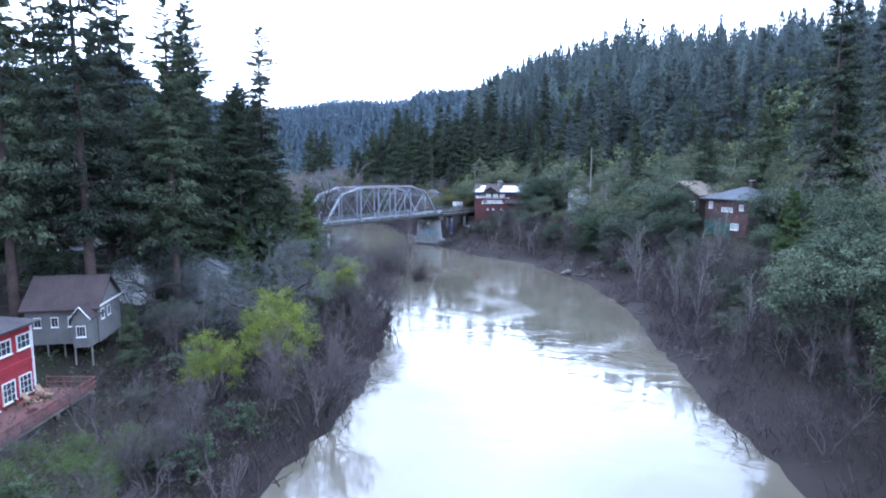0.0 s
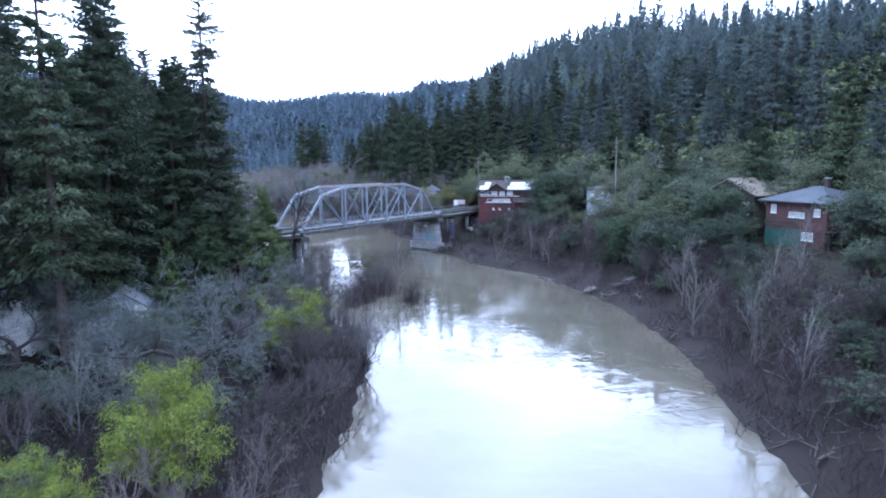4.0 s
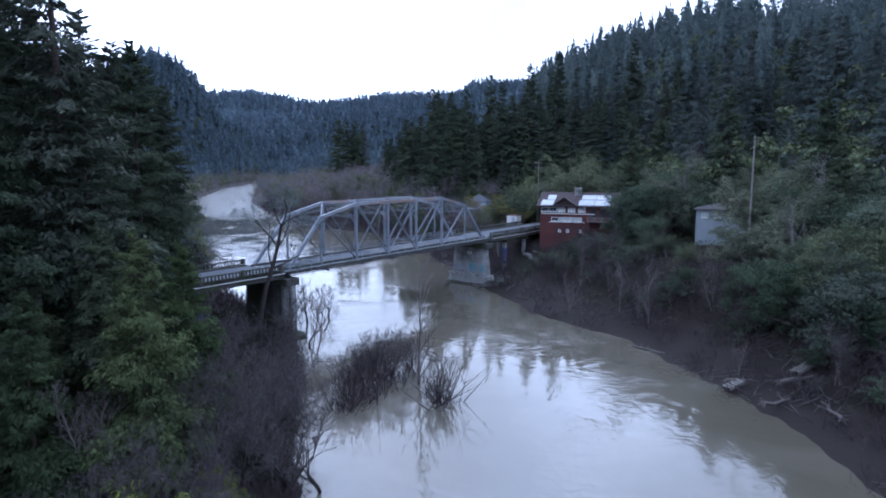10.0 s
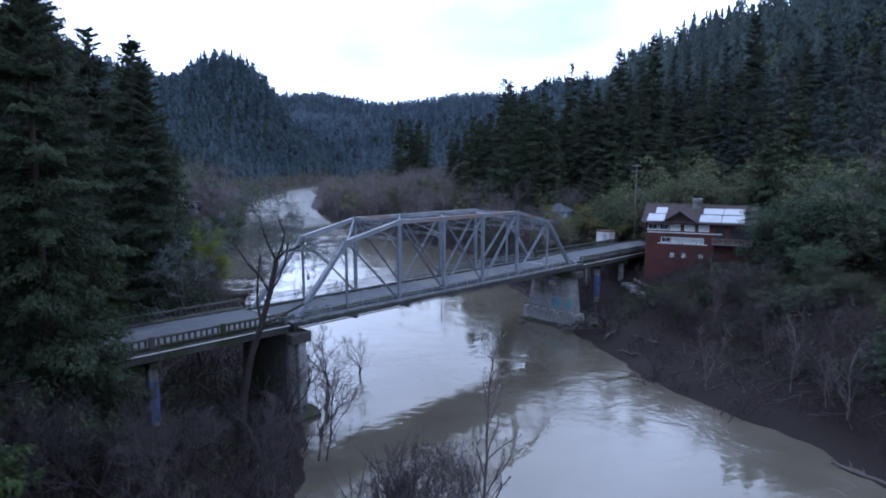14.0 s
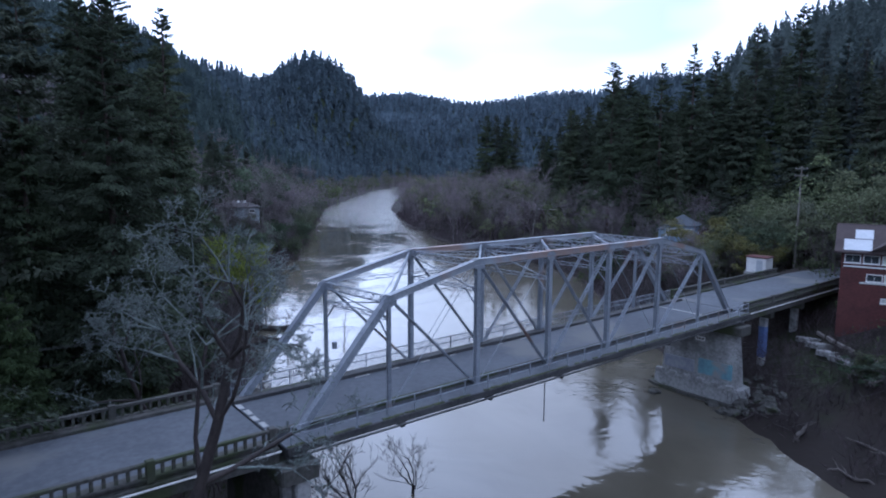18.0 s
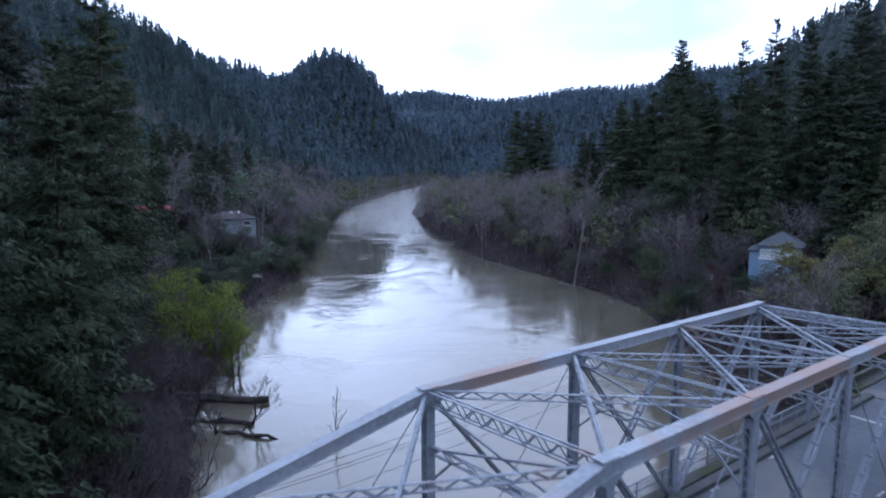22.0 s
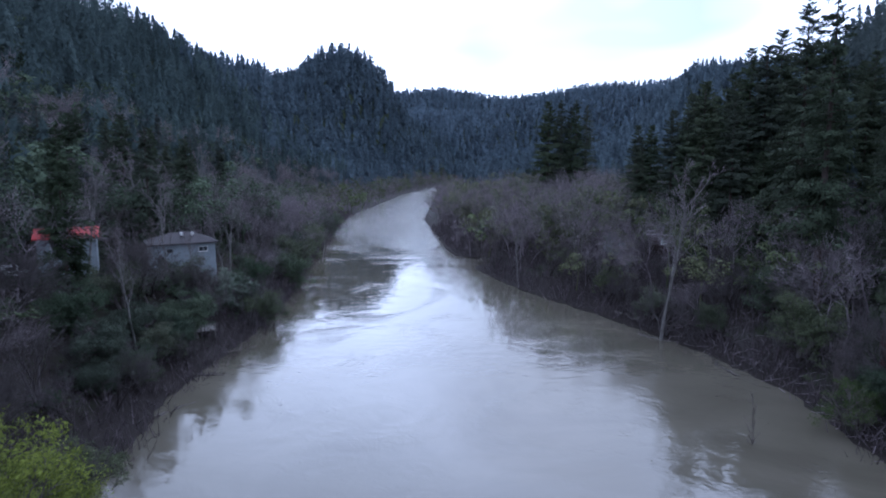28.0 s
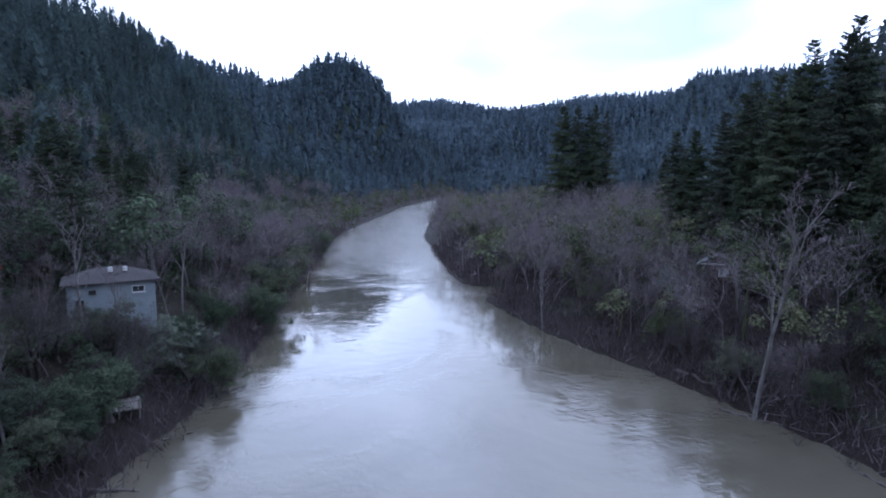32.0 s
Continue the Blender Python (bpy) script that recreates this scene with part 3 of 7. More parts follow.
# ---- the bridge ----
P, WID, DECK = 7.2, 6.8, 9.2
CHORD = [DECK, 16.0, 17.6, 17.6, 17.6, 17.6, 16.0, DECK]
bridge = thing("truss_bridge", pose(*BRIDGE_AT, 0, 0, 0, BRIDGE_TURN), "grey steel through-truss road bridge over the brown river", "bridge")


def node(k, side, low=False):
    s = {0: 1.2, 7: 7 * P - 1.2}.get(k, k * P)
    return Vector((s - 0.7 * side, side * WID, DECK - 0.25 if low else CHORD[k]))


def truss_side(side):
    for k, name in ((0, "end_post"), (1, "top_chord"), (2, "top_chord"), (3, "top_chord"), (4, "top_chord"), (5, "top_chord"), (6, "end_post")):
        a, b = node(k, side), node(k + 1, side)
        d = (b - a).normalized()
        sh = Shape()
        up = (0, 1, 0)
        sh.beam(a, b, 0.36, 0.36, up)
        flange = Vector((-d.z, 0, d.x))
        member = part(name, sh, STEEL_RUST if name == "top_chord" else STEEL, bridge)
        for sgn in (0.195, -0.195):
            part("cover_plate", Shape().beam(a + flange * sgn, b + flange * sgn, 0.03, 0.46, up), STEEL_RUST if name == "top_chord" else STEEL, member)
    for k in range(1, 7):
        a, b = node(k, side, True), node(k, side) - Vector((0, 0, 0.2))
        sh = Shape()
        if k in (1, 6):
            sh.laced(a, b, 0.16, 0.20, (0, 1, 0), 0.5, 0.04, 0.04)
        else:
            sh.laced(a, b, 0.30, 0.30, (1, 0, 0), 0.36, 0.055, 0.05)
        vertical = part("vertical", sh, STEEL, bridge)
        g = Shape()
        for y in (-0.17, 0.17):
            c = node(k, side) + Vector((0, y, -0.16))
            n = 8
            ring = [c + Vector((0.52 * math.cos(2 * math.pi * i / n + 0.39), 0, 0.36 * math.sin(2 * math.pi * i / n + 0.39))) for i in range(n)]
            g.add([p + Vector((0, -0.012, 0)) for p in ring] + [p + Vector((0, 0.012, 0)) for p in ring],
                  [tuple(range(n)), tuple(reversed(range(n, 2 * n)))] + [(i, i + n, (i + 1) % n + n, (i + 1) % n) for i in range(n)])
            for i in range(5):
                g.box(c + Vector((-0.3 + 0.15 * i, 0.02 if y > 0 else -0.02, -0.05)), (0.035, 0.03, 0.035))
        part("gusset_plate", g, STEEL, vertical)
        part("splice_plate", Shape().slab(node(k, side) + Vector((0, 0, 0.222)), (0.7 if 1 < k < 6 else 0.3, 0.42, 0.024), 0.008), STEEL_RUST, vertical)
    for a, b, w in ((1, 2, 0.17), (2, 3, 0.15), (3, 4, 0.13), (4, 3, 0.13), (5, 4, 0.15), (6, 5, 0.17)):
        sh = Shape()
        p, q = node(a, side), node(b, side, True)
        for y in (-0.11, 0.11):
            o = Vector((0, y, 0))
            sh.beam(p + o, q + o, 0.035, w, (0, 1, 0))
            sh.beam(p + o + Vector((0, 0.03 if y > 0 else -0.03, w * 0.42)), q + o + Vector((0, 0.03 if y > 0 else -0.03, w * 0.42)), 0.07, 0.015, (0, 1, 0))
        length = (q - p).length
        for i in range(1, int(length / 0.9)):
            c = p.lerp(q, i * 0.9 / length)
            sh.box(c, (0.1, 0.24, 0.1))
        part("diagonal", sh, STEEL, bridge)
    for a, b in ((2, 1), (5, 6), (3, 2), (4, 5)):
        sh = Shape()
        p, q = node(a, side), node(b, side, True)
        sh.tube(p, q, 0.022, n=5)
        part("counter_rod", sh, STEEL, bridge)
    sh = Shape()
    for y in (-0.12, 0.12):
        sh.beam((0, side * WID + y, DECK - 0.3), (7 * P, side * WID + y, DECK - 0.3), 0.05, 0.24)
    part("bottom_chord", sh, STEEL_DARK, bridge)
    for k in (0, 7):
        sh = Shape()
        sh.slab((node(k, side).x, side * WID, DECK - 0.28), (0.75, 0.5, 0.42))
        part("shoe", sh, STEEL_DARK, bridge)


for side in (0, 1):
    truss_side(side)
for k in range(1, 7):
    a, b = node(k, 0), node(k, 1)
    strut = part("top_strut", Shape().lattice(a + Vector((0, 0.2, -0.12)), b + Vector((0, -0.2, -0.12)), 0.20, 0.44, 0.40, 0.07), STEEL, bridge)
    drop = 1.25 if k in (1, 6) else 1.9
    part("sway_strut", Shape().lattice(a + Vector((0, 0.2, -drop)), b + Vector((0, -0.2, -drop)), 0.10, 0.26, 0.5, 0.055, 0.035), STEEL, bridge)
    sh = Shape()
    sh.beam(a + Vector((0, 0.2, -0.3)), b + Vector((0, -0.2, -drop)), 0.07, 0.07)
    sh.beam(b + Vector((0, -0.2, -0.3)), a + Vector((0, 0.2, -drop)), 0.07, 0.07)
    for e, o, sgn in ((a, Vector((0, 0.2, 0)), 1), (b, Vector((0, -0.2, 0)), -1)):
        sh.beam(e + o + Vector((0, 0, -drop - 1.1)), e + o + Vector((0, sgn * 1.15, -drop)), 0.09, 0.07)
    part("sway_brace", sh, STEEL, bridge)
for k in range(1, 6):
    for a, b in ((node(k, 0), node(k + 1, 1)), (node(k, 1), node(k + 1, 0))):
        part("lateral_brace", Shape().lattice(a + Vector((0.1, 0, -0.06)), b + Vector((-0.1, 0, -0.06)), 0.07, 0.24, 0.45, 0.05, 0.035), STEEL, bridge)

# deck, kerbs and floor system
def plank_line(s0, s1, w, z, wide, high, mat, name, e=0.03, parent=None):
    return part(name, Shape().slab(((s0 + s1) / 2, w, z), (s1 - s0, wide, high), e), mat, parent or bridge)


plank_line(-0.3, 7 * P + 0.3, WID / 2, DECK - 0.12, WID - 0.55, 0.24, ASPHALT, "deck_slab")
plank_line(-0.3, 7 * P + 0.3, 0.45, DECK + 0.09, 0.34, 0.3, CONCRETE_DARK, "kerb")
plank_line(-0.3, 7 * P + 0.3, WID - 0.5, DECK + 0.09, 0.55, 0.3, STEEL_DARK, "kerb")
plank_line(-0.3, 7 * P + 0.3, -0.95, DECK - 0.10, 1.3, 0.16, ASPHALT, "walkway_slab")
plank_line(-0.3, 7 * P + 0.3, WID + 0.42, DECK - 0.10, 0.55, 0.16, CONCRETE_DARK, "walkway_slab")
for k in range(8):
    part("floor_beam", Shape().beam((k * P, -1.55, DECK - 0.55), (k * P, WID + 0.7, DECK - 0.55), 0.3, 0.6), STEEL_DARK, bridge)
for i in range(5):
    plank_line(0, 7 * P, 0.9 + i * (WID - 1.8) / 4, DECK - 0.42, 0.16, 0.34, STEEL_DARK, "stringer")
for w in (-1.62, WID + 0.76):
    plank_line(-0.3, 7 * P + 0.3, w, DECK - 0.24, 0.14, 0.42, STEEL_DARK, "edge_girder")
random.seed(5)
sh = Shape()
for i in range(150):
    s = random.uniform(0, 7 * P)
    sh.slab((s, -1.52 + random.uniform(-0.05, 0.05), DECK + 0.0), (random.uniform(0.2, 0.9), random.uniform(0.10, 0.2), random.uniform(0.03, 0.09)), 0.02)
tagged(part("moss_edge", sh, MOSS, bridge, "tufts of green moss along the deck edge"), kind="stuff")


def railing(parent, s0, s1, w, z, step, mat, pickets=0.0, tall=1.05):
    n = max(1, round((s1 - s0) / step))
    for k in range(n + 1):
        s = s0 + (s1 - s0) * k / n
        part("rail_post", Shape().slab((s, w, z + tall / 2), (0.07, 0.07, tall), 0.01), mat, parent)
    for h in (tall, tall * 0.55):
        part("rail", Shape().beam((s0, w, z + h), (s1, w, z + h), 0.05, 0.06), mat, parent)
    if pickets:
        bar = Shape().beam((0, 0, 0.1), (0, 0, tall), 0.025, 0.025, (1, 0, 0)).mesh("picket", mat)
        for k in range(int((s1 - s0) / pickets)):
            part("picket", bar, None, parent, m=pose(s0 + k * pickets, w, z))


railing(bridge, 0, 7 * P, -1.5, DECK - 0.02, 2.05, STEEL)
railing(bridge, 0, 7 * P, WID + 0.62, DECK - 0.02, 2.05, STEEL, pickets=0.16)
part("hanging_pipe", Shape().tube((19.5, -1.7, DECK - 0.4), (19.5, -1.7, DECK - 3.6), 0.04), STEEL_DARK, bridge)
part("junction_box", Shape().slab((P, WID + 0.1, DECK + 2.3), (0.3, 0.25, 0.5)), STEEL, bridge)
part("conduit", Shape().tube((0, -1.75, DECK - 0.55), (7 * P, -1.75, DECK - 0.55), 0.07), STEEL_DARK, bridge)
random.seed(8)
for i in range(5):
    part("joint_patch", Shape().box((-0.1 + random.uniform(-0.05, 0.05), 0.9 + i * 1.15, DECK + 0.006), (0.34, 0.8, 0.012)), PAINT_LINE, bridge)
for k in range(1, 7):
    part("kerb_plate", Shape().slab((k * P + 0.35, 0.78, DECK + 0.02), (0.8, 0.12, 0.05), 0.01), PAINT_LINE, bridge)
for k in range(11):
    part("kerb_plate", Shape().slab((9.0 + 2.7 * k + random.uniform(-0.4, 0.4), WID - 0.95, DECK + 0.02), (random.uniform(0.5, 1.2), 0.12, 0.05), 0.01), PAINT_LINE, bridge)
part("stop_line", Shape().box((7 * P - 4.5, 3.4, DECK + 0.006), (0.3, 5.2, 0.012)), PAINT_LINE, bridge)


def approach(name, s0, s1, label, rail_mat, bents):
    ap = thing(name, pose(*BRIDGE_AT, 0, 0, 0, BRIDGE_TURN), label, "bridge span")
    part("deck_slab", Shape().slab(((s0 + s1) / 2, WID / 2, DECK - 0.14), (s1 - s0, WID + 1.2, 0.28)), ASPHALT, ap)
    for w in (-0.9, WID + 0.9):
        part("kerb", Shape().slab(((s0 + s1) / 2, w + (0.35 if w < 0 else -0.35), DECK + 0.02), (s1 - s0, 0.5, 0.36)), CONCRETE_DARK, ap)
        part("edge_girder", Shape().slab(((s0 + s1) / 2, w, DECK - 0.55), (s1 - s0, 0.35, 0.85)), CONCRETE_DARK, ap)
        part("top_rail", Shape().slab(((s0 + s1) / 2, w, DECK + 0.86), (s1 - s0, 0.26, 0.16)), rail_mat, ap)
        part("bottom_rail", Shape().slab(((s0 + s1) / 2, w, DECK + 0.20), (s1 - s0, 0.26, 0.14)), rail_mat, ap)
        bal = Shape().slab((0, 0, 0), (0.16, 0.16, 0.54), 0.02).mesh("baluster", rail_mat)
        for k in range(int((s1 - s0) / 0.5)):
            part("baluster", bal, rail_mat, ap, m=pose(s0 + 0.25 + 0.5 * k, w, DECK + 0.52))
        for s in np.arange(s0 + 0.2, s1, 6.0):
            part("rail_pillar", Shape().slab((s, w, DECK + 0.5), (0.4, 0.36, 1.05)), rail_mat, ap)
    for i in range(4):
        part("girder", Shape().slab(((s0 + s1) / 2, 0.6 + i * (WID - 1.2) / 3, DECK - 0.75), (s1 - s0, 0.4, 0.95)), CONCRETE_DARK, ap)
    part("water_pipe", Shape().tube((s0, -1.25, DECK - 0.28), (s1, -1.25, DECK - 0.28), 0.055), WHITE, ap, "white pipe along the edge")
    for s in bents:
        x, y = from_bridge(s, WID / 2)
        base = min(ground_at(*from_bridge(s, w)) for w in (0, WID)) - 0.6
        part("bent_cap", Shape().slab((s, WID / 2, DECK - 1.5), (0.9, WID + 1.4, 0.6)), CONCRETE_DARK, ap)
        for w in (0.2, WID - 0.2):
            part("column", Shape().slab((s, w, (DECK - 1.8 + base) / 2), (0.75, 0.75, DECK - 1.8 - base), 0.1), CONCRETE, ap)
    return ap


approach("west_approach_span", -31.0, -0.45, "concrete approach span with a dark baluster railing and white pipe", CONCRETE_DARK, (-12.5, -23.0))
approach("east_approach_span", 7 * P + 0.45, 78.0, "concrete approach span on tall columns beside the lodge", CONCRETE_DARK, (58.0, 66.0))


def pier(name, s, label, wall, w0=-1.9, w1=8.4, base=-3.0, steps=True):
    ob = thing(name, pose(*BRIDGE_AT, 0, 0, 0, BRIDGE_TURN), label, "bridge pier")
    def block(nm, sa, sb, wa, wb, z0, z1, taper, mat, lab=""):
        sh = Shape()
        n = 10
        def ring(z, t):
            out = []
            for i in range(n):
                a = 2 * math.pi * i / n
                cs, cw = math.cos(a), math.sin(a)
                out.append(((sa + sb) / 2 + (abs(cs) ** 0.4) * math.copysign(1, cs) * ((sb - sa) / 2 - t), (wa + wb) / 2 + (abs(cw) ** 0.5) * math.copysign(1, cw) * ((wb - wa) / 2 - t), z))
            return out
        rows = ring(z0, 0) + ring(z1 - 0.05, taper) + ring(z1, taper + 0.05)
        faces = [tuple(reversed(range(n))), tuple(range(2 * n, 3 * n))]
        for r in range(2):
            faces += [(r * n + i, r * n + (i + 1) % n, (r + 1) * n + (i + 1) % n, (r + 1) * n + i) for i in range(n)]
        part(nm, sh.add(rows, faces), mat, ob, lab)
    block("footing", s - 2.3, s + 2.3, w0 - 1.4, w1 + 1.4, base, 0.35, 0.2, CONCRETE_DARK)
    if steps:
        block("plinth", s - 1.75, s + 1.75, w0 - 0.7, w1 + 0.7, 0.2, 1.75, 0.15, CONCRETE)
        block("shaft", s - 1.15, s + 1.15, w0, w1, 1.7, 4.6, 0.22, CONCRETE)
        block("shaft", s - 0.93, s + 0.93, w0 + 0.22, w1 - 0.22, 4.55, DECK - 1.9, 0.25, wall)
        for i in range(6):
            part("plinth_block", Shape().slab((s - 1.55, w0 + 0.4 + i * (w1 - w0 - 0.8) / 5, 1.95), (0.5, 0.8, 0.5), 0.06), CONCRETE, ob)
        part("painted_patch", Shape().box((s - 1.06, w0 + 2.3, 3.35), (0.10, 3.6, 1.6)), GRAFFITI, ob, "faded blue and teal wall painting")
        part("painted_patch", Shape().box((s - 1.06, w1 - 2.4, 3.1), (0.10, 3.4, 1.3)), GRAFFITI_PALE, ob, "pale grey painted panel")
        part("sign_plate", Shape().slab((s - 0.86, w0 + 4.2, 6.2), (0.05, 1.1, 0.5), 0.01), WHITE, ob, "small white sign with dark bars")
        for i in range(3):
            part("sign_bar", Shape().box((s - 0.89, w0 + 3.9 + i * 0.3, 6.2), (0.012, 0.2, 0.16)), STEEL_DARK, ob)
    else:
        block("shaft", s - 0.9, s + 0.9, w0 + 2.6, w1, 0.6, DECK - 1.9, 0.2, wall)
        for w in (w0 + 0.4, w0 + 2.0):
            part("column", Shape().slab((s + 0.2, w, (DECK - 1.9) / 2 - 0.5), (0.9, 0.7, DECK - 0.9), 0.1), CONCRETE, ob)
    part("cap", Shape().slab((s, (w0 + w1) / 2, DECK - 1.45), (2.2, w1 - w0 + 0.3, 0.95), 0.1), CONCRETE_DARK, ob)
    for w in (0, WID):
        part("bearing", Shape().slab((s + (0.3 if s > 9 else -0.2), w, DECK - 0.74), (0.8, 0.7, 0.5), 0.05), STEEL_DARK, ob)


GRAFFITI_PALE = material("pale_wall_painting", (0.36, 0.37, 0.40), (0.26, 0.27, 0.33), rough=0.85, scale=0.8, fine=3, third=(0.22, 0.24, 0.30), third_at=0.56)
BLUE_PAINT = material("blue_column_paint", (0.12, 0.17, 0.36), (0.08, 0.11, 0.24), rough=0.8, scale=0.8, fine=4)
GRAFFITI = material("faded_wall_painting", (0.20, 0.36, 0.42), (0.16, 0.26, 0.32), rough=0.85, scale=0.9, fine=3, third=(0.30, 0.30, 0.29), third_at=0.55)
for s, w in ((58.0, 0.2), (-12.5, 0.2)):
    band = thing("painted_band", pose(*BRIDGE_AT, 0, 0, 0, BRIDGE_TURN), "blue painted band round a bridge column", "paint band", "painted bands on the columns")
    part("coat", Shape().slab((s, w, 4.6), (0.79, 0.79, 3.6), 0.1), BLUE_PAINT, band)
pier("east_pier", 7 * P - 1.7, "stepped pale concrete pier with painted patches at the water's edge", CONCRETE, w0=-2.1, w1=6.6)
pier("west_pier", 0.3, "dark concrete pier with pale columns on the brushy bank", CONCRETE_DARK, steps=False)


# ---- plants ----
def leaf_arrays(centres, along, size, rng, wide=0.5, normal=None):
    """Small pointed leaves or sprays: one triangle each, tip along the given direction, facing the normal if one is given."""
    n = len(centres)
    along = along / (np.linalg.norm(along, axis=1, keepdims=True) + 1e-9)
    if normal is None:
        side = np.cross(along, rng.normal(size=(n, 3)))
    else:
        normal = normal / (np.linalg.norm(normal, axis=1, keepdims=True) + 1e-9)
        along = along - normal * np.sum(along * normal, axis=1, keepdims=True) * 0.85
        along = along / (np.linalg.norm(along, axis=1, keepdims=True) + 1e-9)
        side = np.cross(normal, along)
    side /= np.linalg.norm(side, axis=1, keepdims=True) + 1e-9
    s = np.broadcast_to(np.asarray(size, float), (n,))[:, None]
    a, b, c = centres - along * s * 0.4 + side * s * wide / 2, centres - along * s * 0.4 - side * s * wide / 2, centres + along * s * 0.6
    verts = np.stack([a, b, c], 1).reshape(-1, 3)
    return verts, np.arange(3 * n).reshape(n, 3)


def stick_arrays(p0, p1, r0, r1, n=4):
    """Tapered sticks as open prisms."""
    p0, p1 = np.asarray(p0, float), np.asarray(p1, float)
    d = p1 - p0
    d /= np.linalg.norm(d, axis=1, keepdims=True) + 1e-9
    ref = np.where(np.abs(d[:, 2:3]) > 0.9, [[1.0, 0, 0]], [[0, 0, 1.0]])
    s = np.cross(d, ref)
    s /= np.linalg.norm(s, axis=1, keepdims=True) + 1e-9
    t = np.cross(s, d)
    ang = 2 * np.pi * np.arange(n) / n
    rim = s[:, None] * np.cos(ang)[None, :, None] + t[:, None] * np.sin(ang)[None, :, None]
    v = np.concatenate([p0[:, None] + rim * np.asarray(r0)[:, None, None], p1[:, None] + rim * np.asarray(r1)[:, None, None]], 1)
    k = np.arange(len(p0))[:, None, None] * 2 * n
    i = np.arange(n)
    f = np.stack([i, (i + 1) % n, n + (i + 1) % n, n + i], -1)[None] + k
    return v.reshape(-1, 3), f.reshape(-1, 4)


def conifer_meshes(name, tall, radius, bare, branches, sprays, seed, needle, spray=0.9, ragged=0.35, top_blunt=0.12):
    """A redwood or fir: tapered trunk with limbs, and flat drooping boughs in uneven layers with gaps between."""
    rng = np.random.default_rng(seed)
    t = np.sort(rng.uniform(0, 1, branches)) ** 0.95
    layers = tall * (1 - bare) / 2.6
    t = np.clip(t + 0.4 / (2 * np.pi * layers) * np.sin(2 * np.pi * layers * t + seed), 0, 1)
    z = tall * (bare + (0.985 - bare) * t)
    turn = rng.uniform(0, 2 * np.pi, branches)
    lump = 1 + (0.24 * np.sin(turn * 2 + z * 0.35 + seed) + 0.18 * np.sin(z * 0.9 + turn)) * (1 - t)
    reach = radius * ((1 - t) ** 0.7 * (1 - top_blunt * 0.5) + top_blunt * 0.5) * (0.6 + 0.4 * rise(t, -0.05, 0.2)) * lump * rng.uniform(1 - ragged, 1 + ragged * 0.6, branches)
    out = np.stack([np.cos(turn), np.sin(turn), 0 * turn], -1)
    droop = rng.uniform(0.10, 0.50, branches) * (1 - 0.95 * t)
    shape = (branches, sprays)
    u = rng.uniform(0.10, 1.0, shape) ** 0.75
    far = reach[:, None] * u
    across = rng.uniform(-1, 1, shape)
    half = reach[:, None] * 0.36 * (1.12 - u) + 0.25 * (1 - 0.8 * t)[:, None]
    side = np.cross(out, [0, 0, 1.0])
    base = out[:, None] * far[..., None] + side[:, None] * (across * half)[..., None]
    lift = 0.30 * rise(t, 0.55, 1.0)[:, None] * far
    base[..., 2] = z[:, None] + far * 0.12 - droop[:, None] * far * u - np.abs(across) * half * 0.35 + lift + rng.normal(0, 0.22, shape) * (1.15 - t)[:, None]
    aim = out[:, None] * 0.7 + side[:, None] * across[..., None] * 0.9 + rng.normal(0, 0.25, base.shape)
    aim[..., 2] -= 0.35 - 0.9 * rise(t, 0.8, 1.0)[:, None]
    face = out[:, None] * (0.25 + 0.5 * u[..., None]) + side[:, None] * across[..., None] * 0.4 + rng.normal(0, 0.45, base.shape)
    face[..., 2] += 0.8
    size = spray * rng.uniform(0.55, 1.4, shape) * (0.36 + 0.64 * (1 - t) ** 0.6)[:, None]
    v, f = leaf_arrays(base.reshape(-1, 3), aim.reshape(-1, 3), size.reshape(-1), rng, wide=0.42, normal=face.reshape(-1, 3))
    crown = array_mesh(name + "_crown", v, f, needle)
    rings = np.array([0, 0.01, 0.03, 0.12, 0.3, 0.5, 0.7, 0.85, 0.97])
    r0 = tall * 0.0135
    rad = r0 * np.interp(rings, [0, 0.01, 0.03, 0.12, 1], [1.5, 1.25, 1.05, 0.9, 0.06])
    zz = rings * tall
    bend = np.stack([0.10 * np.sin(zz * 0.12 + seed), 0.10 * np.cos(zz * 0.1 + 2 * seed), zz], -1)
    bend[0, :2] = bend[1, :2]
    bend[0, 2] = -0.8
    ang = 2 * np.pi * np.arange(9) / 9
    tv = (bend[:, None] + np.stack([np.cos(ang), np.sin(ang), 0 * ang], -1)[None] * rad[:, None, None]).reshape(-1, 3)
    tf = np.array([(k * 9 + i, k * 9 + (i + 1) % 9, k * 9 + 9 + (i + 1) % 9, k * 9 + 9 + i) for k in range(len(rad) - 1) for i in range(9)])
    pick = rng.choice(branches, min(branches, 70), replace=False)
    b0 = np.stack([0 * z, 0 * z, z], -1)[pick]
    b1 = b0 + out[pick] * (reach[pick] * 0.85)[:, None]
    b1[:, 2] += reach[pick] * 0.05 - droop[pick] * reach[pick] * 0.6
    dead_z = rng.uniform(0.25 * bare, bare + 0.02, 14) * tall
    da = rng.uniform(0, 6.28, 14)
    d0 = np.stack([0 * dead_z, 0 * dead_z, dead_z], -1)
    d1 = d0 + np.stack([np.cos(da), np.sin(da), 0 * da - 0.2], -1) * rng.uniform(0.5, 2.2, 14)[:, None]
    lv, lf = stick_arrays(np.r_[b0, d0], np.r_[b1, d1], np.full(len(pick) + 14, r0 * 0.16), np.full(len(pick) + 14, 0.012), 4)
